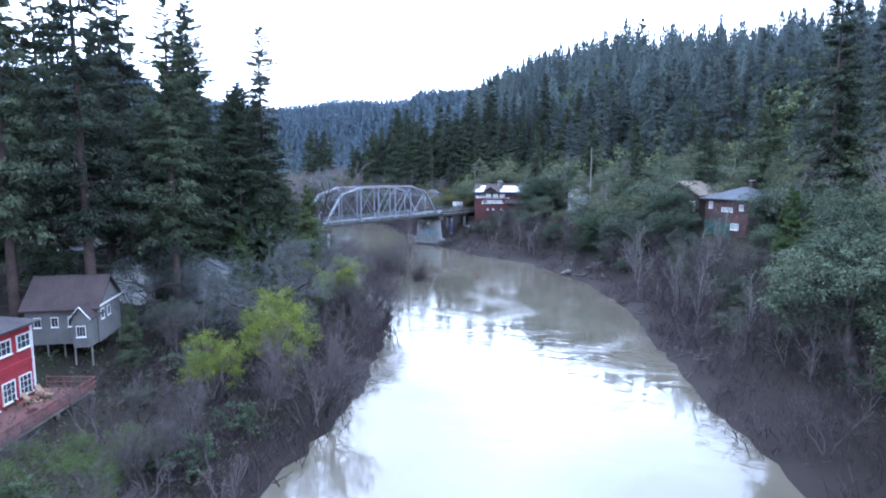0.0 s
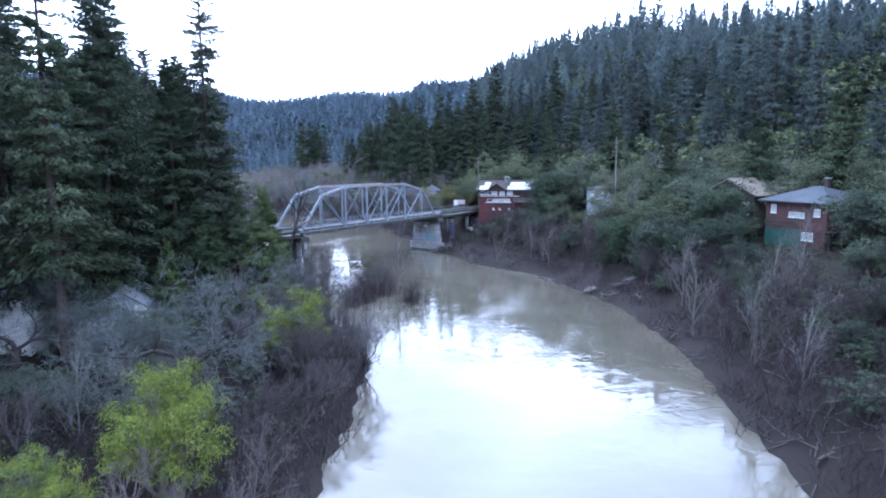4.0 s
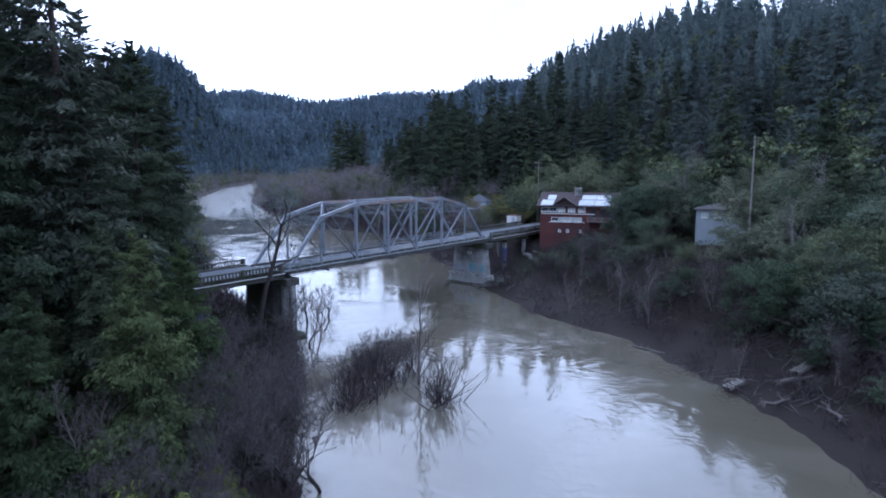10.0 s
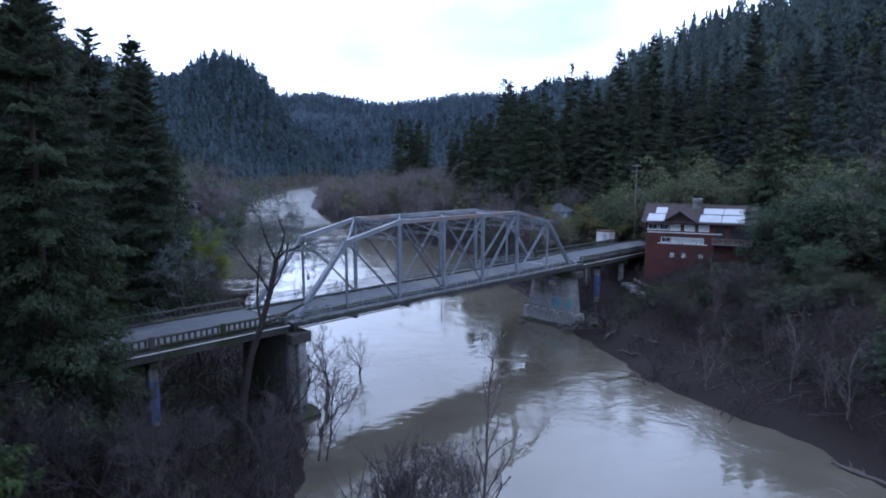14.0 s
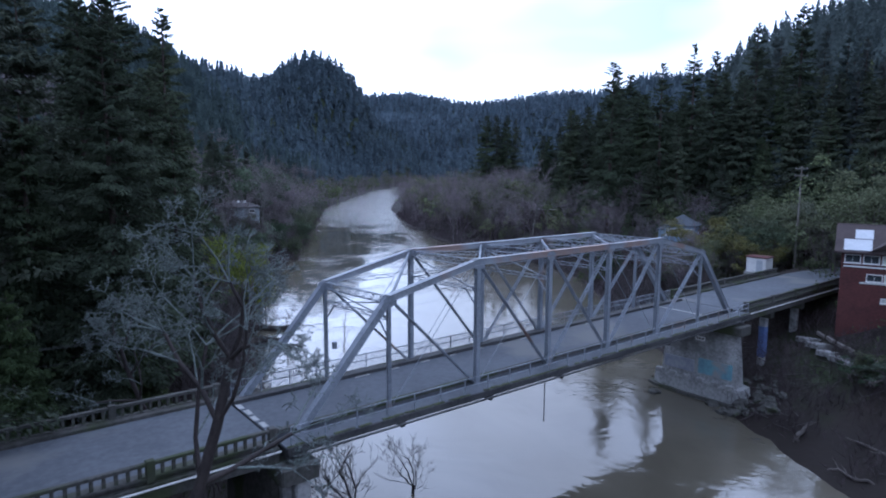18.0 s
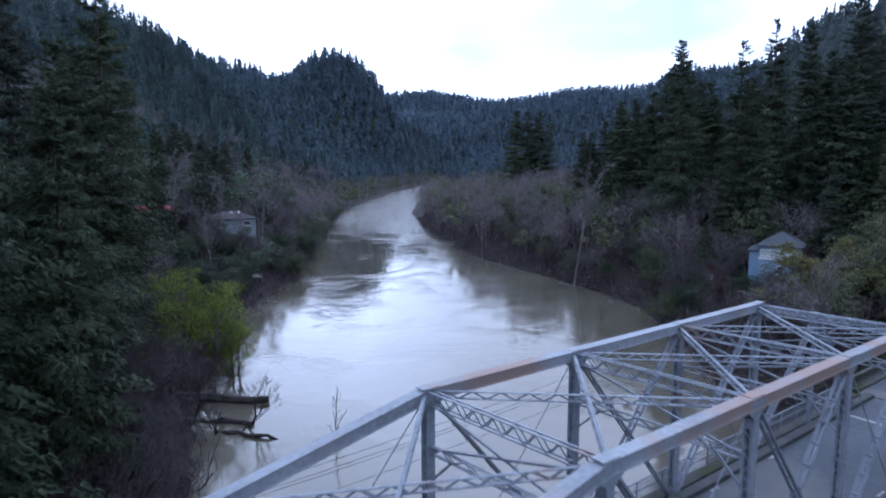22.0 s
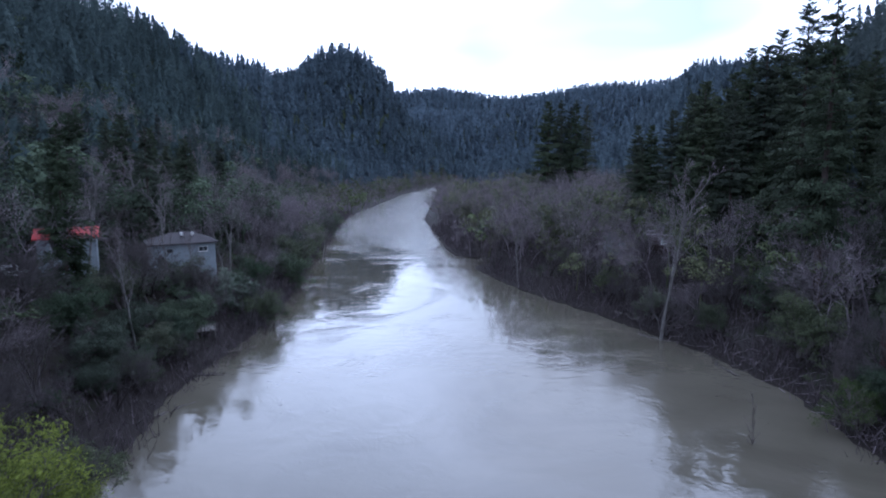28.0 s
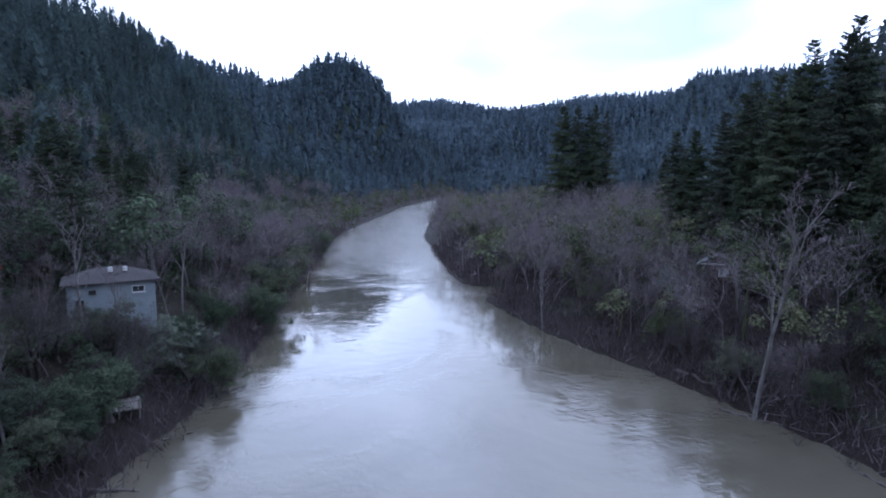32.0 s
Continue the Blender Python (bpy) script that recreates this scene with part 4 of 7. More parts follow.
    return array_mesh(name + "_trunk", tv, tf, BARK), array_mesh(name + "_branchwork", lv, lf, BARK), crown


def limbs(seed, tall, spread=0.55, levels=5, trunk=0.25, first=0.3, kids=3, up=0.25, wander=0.22, shrink=0.68, lean=(0, 0), stems=1, leader=3, clear=1, thin=0.009):
    """Sticks of a branching tree: start, end, radii, level."""
    rng = random.Random(seed)
    out = []

    def grow(p, d, length, r, level):
        steps = leader if level == 0 else 3 if level < 2 else 2
        for s in range(steps):
            sway = wander * (0.4 if level == 0 and leader > 3 else 1)
            d = (d + Vector((rng.gauss(0, sway), rng.gauss(0, sway), rng.gauss(0, sway * 0.6) + up * 0.12))).normalized()
            q = p + d * (length / steps)
            r2 = r * (0.86 if level else 0.9)
            out.append((p, q, r, r2, level))
            p, r = q, r2
            if level < levels and (s >= clear or level > 0):
                n = kids if s == steps - 1 else max(1, kids - (1 if level == 0 and leader > 3 else 2))
                for k in range(n):
                    side = Vector((rng.gauss(0, 1), rng.gauss(0, 1), rng.gauss(0, 0.5)))
                    side = (side - d * side.dot(d)).normalized()
                    a = spread * rng.uniform(0.6, 1.4)
                    nd = (d * math.cos(a) + side * math.sin(a) + Vector((0, 0, up * 0.3))).normalized()
                    grow(p, nd, length * shrink * rng.uniform(0.7, 1.15) * (1 - 0.5 * s / steps if level == 0 and leader > 3 else 1), max(r * rng.uniform(0.40, 0.60), thin), level + 1)

    for s in range(stems):
        d = Vector((lean[0] + (rng.gauss(0, 0.28) if stems > 1 else 0), lean[1] + (rng.gauss(0, 0.28) if stems > 1 else 0), 1)).normalized()
        grow(Vector((rng.gauss(0, 0.25) if stems > 1 else 0, rng.gauss(0, 0.25) if stems > 1 else 0, -0.5)), d, tall * first, trunk, 0)
    return out


def limb_arrays(sticks):
    lo = [s for s in sticks if s[4] <= 2]
    hi = [s for s in sticks if s[4] > 2]
    v, f = np.zeros((0, 3)), np.zeros((0, 4), int)
    if lo:
        v, f = stick_arrays([s[0] for s in lo], [s[1] for s in lo], np.array([s[2] for s in lo]), np.array([s[3] for s in lo]), 6)
    if hi:
        v2, f2 = stick_arrays([s[0] for s in hi], [s[1] for s in hi], np.array([s[2] for s in hi]), np.array([s[3] for s in hi]) * 0.7, 3)
        f = np.r_[f, f2 + len(v)]
        v = np.r_[v, v2]
    return v, f


def fit_height(sticks, tall):
    top = max(s[1].z for s in sticks)
    k = tall / top
    return [(s[0] * k, s[1] * k, s[2] * k, s[3] * k, s[4]) for s in sticks]


def bare_tree_mesh(name, seed, tall, mat, twig=None, wood=1, **kw):
    sticks = fit_height(limbs(seed, tall, **kw), tall)
    out = []
    for nm, some in (("trunk", [s for s in sticks if s[4] <= wood]), ("crown", [s for s in sticks if s[4] > wood])):
        v, f = limb_arrays(some)
        out.append((nm, array_mesh(name + "_" + nm, v, f, twig if twig and nm == "crown" else mat)))
    return out


def crown_clumps(tips, leaves, clump, size, rng, hang=0.0, per=70, flat=0.7):
    """Leaves in clumps round some of the tips; each clump is a shell whose leaves face out and up."""
    count = max(6, leaves // per)
    heart = tips[rng.integers(0, len(tips), count)] + rng.normal(size=(count, 3)) * clump * 0.35
    big = clump * rng.uniform(0.55, 1.35, count)
    d = rng.normal(size=(count, per, 3))
    d /= np.linalg.norm(d, axis=2, keepdims=True)
    d[..., 2] = np.where(d[..., 2] < -0.35, -d[..., 2], d[..., 2])
    r = big[:, None, None] * rng.uniform(0.45, 1.12, (count, per, 1))
    c = heart[:, None] + d * r * [1, 1, flat]
    c[..., 2] -= hang * np.abs(rng.normal(size=(count, per))) * big[:, None]
    face = d + [0, 0, 0.45] + rng.normal(size=d.shape) * 0.42
    aim = rng.normal(size=d.shape) + [0, 0, -0.5 - hang]
    s = size * rng.uniform(0.6, 1.4, (count, per))
    return leaf_arrays(c.reshape(-1, 3), aim.reshape(-1, 3), s.reshape(-1), rng, wide=0.7 if hang == 0 else 0.4, normal=face.reshape(-1, 3))


def leafy_meshes(name, seed, tall, leaf, bark, leaves=5000, size=0.35, clump=0.9, hang=0.0, **kw):
    """A broadleaf: branching limbs and a crown of leaf clumps round the outer twigs, with gaps."""
    sticks = fit_height(limbs(seed, tall, **kw), tall * 0.96)
    v, f = limb_arrays([s for s in sticks if s[4] <= 3])
    wood = array_mesh(name + "_limbs", v, f, bark)
    rng = np.random.default_rng(seed)
    top = max(s[4] for s in sticks)
    tips = np.array([s[1] for s in sticks if s[4] >= top - (2 if clump > 0.8 else 1)])
    v, f = crown_clumps(tips, leaves, clump, size, rng, hang)
    return wood, array_mesh(name + "_leaves", v, f, leaf)


def bare_woods(name, spots, talls, seed, mat, label, kinds=4):
    """Many small leafless trees, grown from a few patterns, as one mesh with hazy twig ends."""
    r = np.random.default_rng(seed)
    kits = []
    for k in range(kinds):
        sticks = [(a * 0.1, b * 0.1, p * 0.1, q * 0.1, lv) for a, b, p, q, lv in fit_height(limbs(seed + k, 10, spread=0.5 + 0.08 * k, levels=3, trunk=0.14, first=0.34, kids=3, up=0.35, wander=0.2, shrink=0.66, stems=1 + k % 2), 10)]
        v, f = stick_arrays([s[0] for s in sticks], [s[1] for s in sticks], np.array([s[2] for s in sticks]) * 0.62, np.array([s[3] for s in sticks]) * 0.45, 3)
        ends = np.array([s[1] for s in sticks if s[4] >= 2])
        aims = np.array([(s[1] - s[0]).normalized() for s in sticks if s[4] >= 2])
        pick = r.integers(0, len(ends), 1300)
        off = r.normal(size=(1300, 3)) * 0.045
        lv, lf = leaf_arrays(ends[pick] + off, aims[pick] + r.normal(size=(1300, 3)) * 0.45 + [0, 0, 0.15], r.uniform(0.05, 0.12, 1300), r, wide=0.042)
        tri = np.r_[f[:, [0, 1, 2]], f[:, [0, 2, 3]]]
        kits.append((np.r_[v, lv], np.r_[tri, lf + len(v)]))
    vs, fs, n = [], [], 0
    for i, (p, t) in enumerate(zip(spots, talls)):
        v, f = kits[i % kinds]
        a = r.uniform(0, 6.28)
        turn = np.array([[math.cos(a), -math.sin(a), 0], [math.sin(a), math.cos(a), 0], [0, 0, 1]])
        vs.append(v @ turn.T * [t, t, t] + p - [0, 0, 0.3])
        fs.append(f + n)
        n += len(v)
    return tagged(new(name, array_mesh(name, np.concatenate(vs), np.concatenate(fs), mat)), label, "woods", kind="stuff")


def tree_thing(name, kit, m, label, category="tree", group=""):
    ob = thing(name, m, label, category, group)
    for nm, me in kit:
        p = part(nm, me, None, ob)
        if nm == "branchwork":
            tagged(p, kind="stuff")
    return ob


def stand(ob, places, scale=(0.85, 1.15), seed=1, sink=0.2):
    """Copies of a tree at each place (x, y[, factor]), on the ground, each turned and sized its own way."""
    rng = random.Random(seed)
    for k, p in enumerate(places):
        s = (p[2] if len(p) > 2 else 1.0) * rng.uniform(*scale)
        m = Matrix.Translation((p[0], p[1], max(ground_at(p[0], p[1]), -0.6) - sink)) @ Matrix.Rotation(rng.uniform(0, 6.28), 4, "Z")
        if k == 0:
            ob.matrix_basis = m @ Matrix.Diagonal((s, s, s, 1))
        else:
            c = copy_thing(ob, m)
            c.scale = (s, s, s)


# houses keep clear ground round them: centre x, y, radius
CLEAR = [(-38, 44, 9), (-38, 63, 6), (-31.4, 88.5, 4), (21, 197, 13), (39, 170, 7), (53, 128, 8), (57, 113, 9), (48.5, 99, 6), (-1.2, 250, 6), (-4, 239, 5), (6.5, 212, 5), (-116, 254, 10), (-38, 316, 6), (-10.5, 258, 4), (-122, 247, 6), (-112, 237, 6), (-102, 229, 5)]


def free(x, y, r=0.0):
    s, w = along_bridge(x, y)
    if -36 - r < s < 84 + r and -3.5 - r < w < 10.5 + r:
        return False
    return all((x - a) ** 2 + (y - b) ** 2 > (c + r) ** 2 for a, b, c in CLEAR)


# the far woods: thousands of conifers on the hills, one mesh
def far_woods(name, spots, talls, seed, mat, tiers=7, leaves=7, label="", small=1.0):
    """Conifers of many outlines, slim and broad, sharp and blunt, each a crown of drooping sprays."""
    rng = np.random.default_rng(seed)
    n, k = len(spots), tiers * leaves
    one = lambda lo, hi: rng.uniform(lo, hi, (n, 1))
    tt = np.sort(rng.uniform(0, 1, (n, k)), axis=1) ** 1.15
    ang = rng.uniform(0, 6.28, (n, k))
    broad = np.where(rng.random((n, 1)) < 0.3, one(0.18, 0.26), one(0.125, 0.19))
    profile = (1 - tt) ** one(0.5, 1.0) * (0.45 + 0.55 * rise(tt, 0.0, 0.22)) + 0.04
    lump = 1 + 0.28 * np.sin(2 * ang + one(0, 6.28) + 7 * tt) + 0.2 * np.sin(ang + one(12, 26) * tt)
    rad = talls[:, None] * broad * profile * lump
    r = rad * np.sqrt(rng.uniform(0.12, 1.1, (n, k)))
    lean = rng.normal(0, 0.025, (n, 2)) * talls[:, None]
    low = one(0.03, 0.22)
    c = np.stack([spots[:, 0, None] + np.cos(ang) * r + lean[:, :1] * tt, spots[:, 1, None] + np.sin(ang) * r + lean[:, 1:] * tt, spots[:, 2, None] + talls[:, None] * (low + (0.97 - low) * tt) - r * 0.22], -1)
    aim = np.stack([np.cos(ang), np.sin(ang), -0.7 + 1.6 * rise(tt, 0.85, 1.0)], -1) + rng.normal(0, 0.3, c.shape)
    face = np.stack([np.cos(ang) * 0.85, np.sin(ang) * 0.85, 0.32 + 0 * ang], -1) + rng.normal(0, 0.12, c.shape)
    size = talls[:, None] * (7.0 / np.sqrt(k)) * 0.135 * rng.uniform(0.6, 1.4, (n, k)) * (1.1 - 0.6 * tt) * small
    v, f = leaf_arrays(c.reshape(-1, 3), aim.reshape(-1, 3), size.reshape(-1), rng, wide=0.75, normal=face.reshape(-1, 3))
    tip = np.stack([spots[:, 0] + lean[:, 0], spots[:, 1] + lean[:, 1], spots[:, 2] + talls * 0.95], -1)
    v2, f2 = leaf_arrays(tip, np.tile([0, 0, 1.0], (n, 1)), talls * rng.uniform(0.06, 0.14, n), rng, wide=0.28)
    me = tree_tones(array_mesh(name, np.r_[v, v2], np.r_[f, f2 + len(v)], mat), [(n, k)], 0.72, 1.25, seed)
    return tagged(new(name, me), label, "forest", kind="stuff")


def scatter(x0, x1, y0, y1, step, seed, keep):
    rng = np.random.default_rng(seed)
    xs, ys = np.meshgrid(np.arange(x0, x1, step), np.arange(y0, y1, step))
    p = np.stack([xs.ravel(), ys.ravel()], -1) + rng.uniform(-0.45, 0.45, (xs.size, 2)) * step
    dl, dr = from_banks(p[:, 0], p[:, 1])
    p = p[keep(p[:, 0], p[:, 1], dl, dr)]
    return np.c_[p, height(p[:, 0], p[:, 1])]


rng = np.random.default_rng(3)
w1 = scatter(30, 300, -60, 560, 6.6, 1, lambda x, y, dl, dr: (dr > np.interp(y, [0, 180, 240, 320, 420], [92, 92, 92, 100, 100])) & (dr < 300))
far_woods("hill_forest_east", w1, rng.uniform(13, 31, len(w1)), 11, NEEDLE_PALE_HAZE, 18, 18, "dark conifers covering the eastern hillside", 1.25)
w2 = scatter(-460, -40, 60, 660, 7.0, 2, lambda x, y, dl, dr: (dl > np.interp(y, [0, 150, 220, 330, 460], [95, 70, 46, 38, 36])) & (dl < 270))
thinning = np.random.default_rng(8).random(len(w2))
w2 = w2[[free(x, y, 4) and (y < 200 or t > 0.5 or from_banks(x, y)[0] > 105) for (x, y, z), t in zip(w2, thinning)]]
far_woods("hill_forest_west", w2, rng.uniform(13, 30, len(w2)), 12, NEEDLE_THIN_HAZE, 13, 13, "dark conifers covering the western hillside", 1.25)
w3 = scatter(-900, 300, 540, 1320, 10.0, 3, lambda x, y, dl, dr: (np.maximum(dl, dr) > 22) & (y + np.abs(x + 300) * 0.2 > 600))
knob = w3[np.hypot(w3[:, 0] + 472, w3[:, 1] - 990) < 190]
w3 = np.r_[w3, knob - [2, 3, 6], knob - [-3, 1, 11]]
far_woods("distant_forest", w3, rng.uniform(14, 27, len(w3)), 13, NEEDLE_BLUE_HAZE, 7, 7, "distant forest on the hills upstream, tinted blue-green for haze", 1.6)
w4 = scatter(-1500, 900, 1320, 1850, 13.0, 4, lambda x, y, dl, dr: y > 0)
w4 = np.r_[w4, w4 - [3, 2, 9], w4 - [-3, 4, 18]]
far_woods("ridge_forest", w4, rng.uniform(20, 32, len(w4)), 14, NEEDLE_RIDGE_HAZE, 4, 5, "forest on the farthest ridge", 1.5)


w5 = scatter(-130, 190, 262, 470, 7.0, 5, lambda x, y, dl, dr: (dr > np.interp(y, [262, 330, 420, 470], [40, 62, 70, 70])) & (dr < 104))
w5 = w5[[free(x, y, 2) for x, y, z in w5]]
far_woods("terrace_forest", w5, rng.uniform(11, 23, len(w5)), 15, NEEDLE_THIN_HAZE, 14, 14, "dark conifers at the foot of the eastern hill", 1.0)


def round_woods(name, spots, talls, seed, mat, leaves=170, size=0.09, label="", twiggy=False):
    """Rounded broadleaf crowns, or bare twiggy ones, as clumps of small leaves; one mesh."""
    r = np.random.default_rng(seed)
    n, knots = len(spots), 12
    lobes = r.normal(size=(n, knots, 3)) * [0.19, 0.19, 0.17] * r.uniform(0.8, 1.25, (n, 1, 1))
    pick = r.integers(0, knots, (n, leaves))
    c = np.take_along_axis(lobes, pick[..., None], 1)
    d = r.normal(size=(n, leaves, 3))
    d /= np.linalg.norm(d, axis=2, keepdims=True)
    if not twiggy:
        d[..., 2] = np.where(d[..., 2] < -0.4, -d[..., 2], d[..., 2])
    c = c + d * np.take_along_axis(r.uniform(0.07, 0.17, (n, knots, 1)), pick[..., None], 1) * r.uniform(0.6, 1.1, (n, leaves, 1))
    pos = spots[:, None] + c * talls[:, None, None] + np.array([0, 0, 1.0]) * (talls * 0.6)[:, None, None]
    long = np.repeat(talls, leaves) * size * r.uniform(0.6, 1.4, n * leaves)
    if twiggy:
        aim = c + d * 0.2 + np.array([0, 0, 0.35]) + r.normal(size=c.shape) * 0.08
        v, f = leaf_arrays(pos.reshape(-1, 3), aim.reshape(-1, 3), long, r, wide=0.07)
    else:
        aim = r.normal(size=c.shape) + [0, 0, -0.4]
        face = d + [0, 0, 0.5] + r.normal(size=c.shape) * 0.4
        v, f = leaf_arrays(pos.reshape(-1, 3), aim.reshape(-1, 3), long, r, wide=0.75, normal=face.reshape(-1, 3))
    base = spots - [0, 0, 0.4]
    tops = spots + np.c_[r.normal(size=(n, 2)) * 0.06 * talls[:, None], talls * 0.55]
    tv, tf = stick_arrays(base, tops, talls * 0.018, talls * 0.008, 3)
    tri = np.r_[tf[:, [0, 1, 2]], tf[:, [0, 2, 3]]]
    me = array_mesh(name, np.r_[v, tv], np.r_[f, tri + len(v)], mat)
    return tagged(new(name, me if twiggy else tree_tones(me, [(n, leaves)], 0.7, 1.35, seed)), label, "woods", kind="stuff")

# kinds of trees, each built once
redwood = tree_thing("redwood", list(zip(("trunk", "branchwork", "crown"), conifer_meshes("redwood", 44, 7.0, 0.12, 280, 110, 21, NEEDLE, 0.62))), pose(0, 0, 0), "tall dark redwood with drooping layered branches", "tree", "redwoods of the valley")
redwood_slim = tree_thing("redwood", list(zip(("trunk", "branchwork", "crown"), conifer_meshes("redwood_slim", 42, 6.2, 0.24, 190, 100, 22, NEEDLE, 0.58, 0.5))), pose(0, 0, 0), "slim redwood with a long bare trunk and ragged top", "tree", "redwoods of the valley")
redwood_broad = tree_thing("redwood", list(zip(("trunk", "branchwork", "crown"), conifer_meshes("redwood_broad", 36, 7.4, 0.06, 290, 110, 23, NEEDLE, 0.66, 0.35, 0.2))), pose(0, 0, 0), "broad dark redwood with dense boughs to the ground", "tree", "redwoods of the valley")
redwood_near = tree_thing("redwood", list(zip(("trunk", "branchwork", "crown"), conifer_meshes("redwood_near", 36, 7.0, 0.07, 300, 230, 28, NEEDLE, 0.42, 0.4, 0.18))), pose(0, 0, 0), "dense dark redwood with feathery boughs on the west bank", "tree", "redwoods of the valley")
fir = tree_thing("fir_tree", list(zip(("trunk", "branchwork", "crown"), conifer_meshes("fir", 25, 4.6, 0.06, 200, 80, 24, NEEDLE, 0.55))), pose(0, 0, 0), "dark green fir on the slope", "tree", "firs of the valley")
fir_small = tree_thing("fir_tree", list(zip(("trunk", "branchwork", "crown"), conifer_meshes("fir_small", 14, 3.5, 0.03, 240, 140, 25, NEEDLE_GREEN, 0.28, 0.35, 0.08))), pose(0, 0, 0), "bushy bright green young fir by the bank", "tree", "firs of the valley")
hill_fir = tree_thing("hill_fir", list(zip(("trunk", "branchwork", "crown"), conifer_meshes("hill_fir", 26, 5.2, 0.08, 150, 36, 26, NEEDLE_FIR_HAZE, 0.95, 0.4, 0.16))), pose(0, 0, 0), "dark conifer on the wooded hillside", "tree", "conifers on the hillside")
hill_fir_b = tree_thing("hill_fir", list(zip(("trunk", "branchwork", "crown"), conifer_meshes("hill_fir_b", 31, 4.8, 0.16, 130, 38, 27, NEEDLE_FIR_HAZE, 0.95, 0.5))), pose(0, 0, 0), "tall thin conifer on the wooded hillside", "tree", "conifers on the hillside")
oak = tree_thing("evergreen_oak", list(zip(("trunk", "crown"), leafy_meshes("oak", 31, 9, LEAF_OAK, BARK_BROWN, 25000, 0.175, 0.85, first=0.26, trunk=0.22, spread=0.7, kids=3, levels=4, clear=0, stems=2))), pose(0, 0, 0), "rounded dark evergreen tree on the river bank", "tree", "evergreen trees on the slope")
oak_b = tree_thing("evergreen_oak", list(zip(("trunk", "crown"), leafy_meshes("oak_b", 32, 11, LEAF_OLIVE, BARK_BROWN, 24000, 0.185, 0.95, first=0.28, trunk=0.25, spread=0.65, kids=3, levels=4, clear=0, stems=2))), pose(0, 0, 0), "rounded olive green tree on the slope", "tree", "evergreen trees on the slope")
bush = tree_thing("evergreen_bush", list(zip(("trunk", "crown"), leafy_meshes("bush", 33, 4.5, LEAF_OAK, BARK_BROWN, 5500, 0.20, 0.5, first=0.25, trunk=0.09, spread=0.8, kids=3, levels=3, stems=4))), pose(0, 0, 0), "dense dark green shrub on the bank", "shrub", "shrubs on the bank")
willow = tree_thing("willow", list(zip(("trunk", "crown"), leafy_meshes("willow", 34, 9, LEAF_WILLOW, BARK_BROWN, 19000, 0.15, 0.6, hang=0.5, first=0.24, trunk=0.14, spread=0.5, kids=3, levels=4, stems=4, up=0.5))), pose(0, 0, 0), "budding yellow-green willow by the water", "tree", "willows by the water")
lichen_tree = tree_thing("bare_tree", bare_tree_mesh("lichen_tree", 41, 15, BARK_DARK, BARK_GREY, wood=2, levels=6, kids=3, first=0.24, trunk=0.32, spread=0.78, wander=0.36, up=0.12, shrink=0.70, thin=0.008, lean=(0.12, 0.0)), pose(0, 0, 0), "leafless oak with pale lichen-covered branches", "tree", "bare trees of the banks")
bare_a = tree_thing("riverside_sapling", bare_tree_mesh("bare_a", 42, 10, BARK_BROWN, levels=5, kids=3, first=0.75, trunk=0.085, spread=0.55, up=0.5, stems=2, shrink=0.40, leader=7, thin=0.007), pose(0, 0, 0), "leafless grey-brown riverside tree", "tree", "bare trees of the banks")
bare_b = tree_thing("riverside_sapling", bare_tree_mesh("bare_b", 43, 9, BARK_TWIG, levels=4, kids=3, first=0.36, trunk=0.10, spread=0.5, up=0.5, stems=3, shrink=0.58), pose(0, 0, 0), "leafless many-stemmed riverside tree", "tree", "bare trees of the banks")
bare_pale = tree_thing("bare_tree", bare_tree_mesh("bare_pale", 44, 13, BARK_PALE, levels=5, kids=3, first=0.85, trunk=0.13, spread=0.6, wander=0.2, up=0.4, shrink=0.36, leader=9, thin=0.008), pose(0, 0, 0), "pale leafless tree with upswept branches", "tree", "bare trees of the banks")
water_tree = tree_thing("bare_tree", bare_tree_mesh("water_tree", 45, 9, BARK_DARK, levels=4, kids=3, first=0.30, trunk=0.13, spread=0.5, up=0.4), pose(0, 0, 0), "dark leafless tree standing in the flood water", "tree", "bare trees of the banks")
thin_tree = tree_thing("bare_tree", bare_tree_mesh("thin_tree", 46, 13, BARK_BROWN, levels=4, kids=3, first=0.9, trunk=0.15, spread=0.45, up=0.7, shrink=0.27, leader=10, thin=0.014), pose(0, 0, 0), "thin leafless sapling standing in the water", "tree", "bare trees of the banks")

bank_tree = tree_thing("thicket_tree", bare_tree_mesh("bank_tree", 47, 10, BARK_DARK, BARK_TWIG, levels=5, kids=3, first=0.34, trunk=0.17, spread=0.5, wander=0.26, up=0.35, stems=3, shrink=0.66), pose(0, 0, 0), "leaning dark-stemmed leafless tree on the flooded bank", "tree", "bare trees of the banks")
bank_tree_b = tree_thing("thicket_tree", bare_tree_mesh("bank_tree_b", 48, 9, BARK_DARK, BARK_TWIG, levels=5, kids=3, first=0.38, trunk=0.14, spread=0.42, wander=0.22, up=0.45, stems=2, shrink=0.62, lean=(0.35, 0)), pose(0, 0, 0), "tall dark leafless tree in a thicket", "tree", "bare trees of the banks")

lichen_tall = tree_thing("bare_tree", bare_tree_mesh("lichen_tall", 58, 20, BARK_DARK, BARK_LICHEN, levels=6, kids=3, first=0.56, trunk=0.25, spread=0.80, wander=0.18, up=0.15, shrink=0.5, leader=6, clear=3, thin=0.012), pose(0, 0, 0), "tall leafless oak with a dark trunk and pale lichen crown", "tree", "bare trees of the banks")

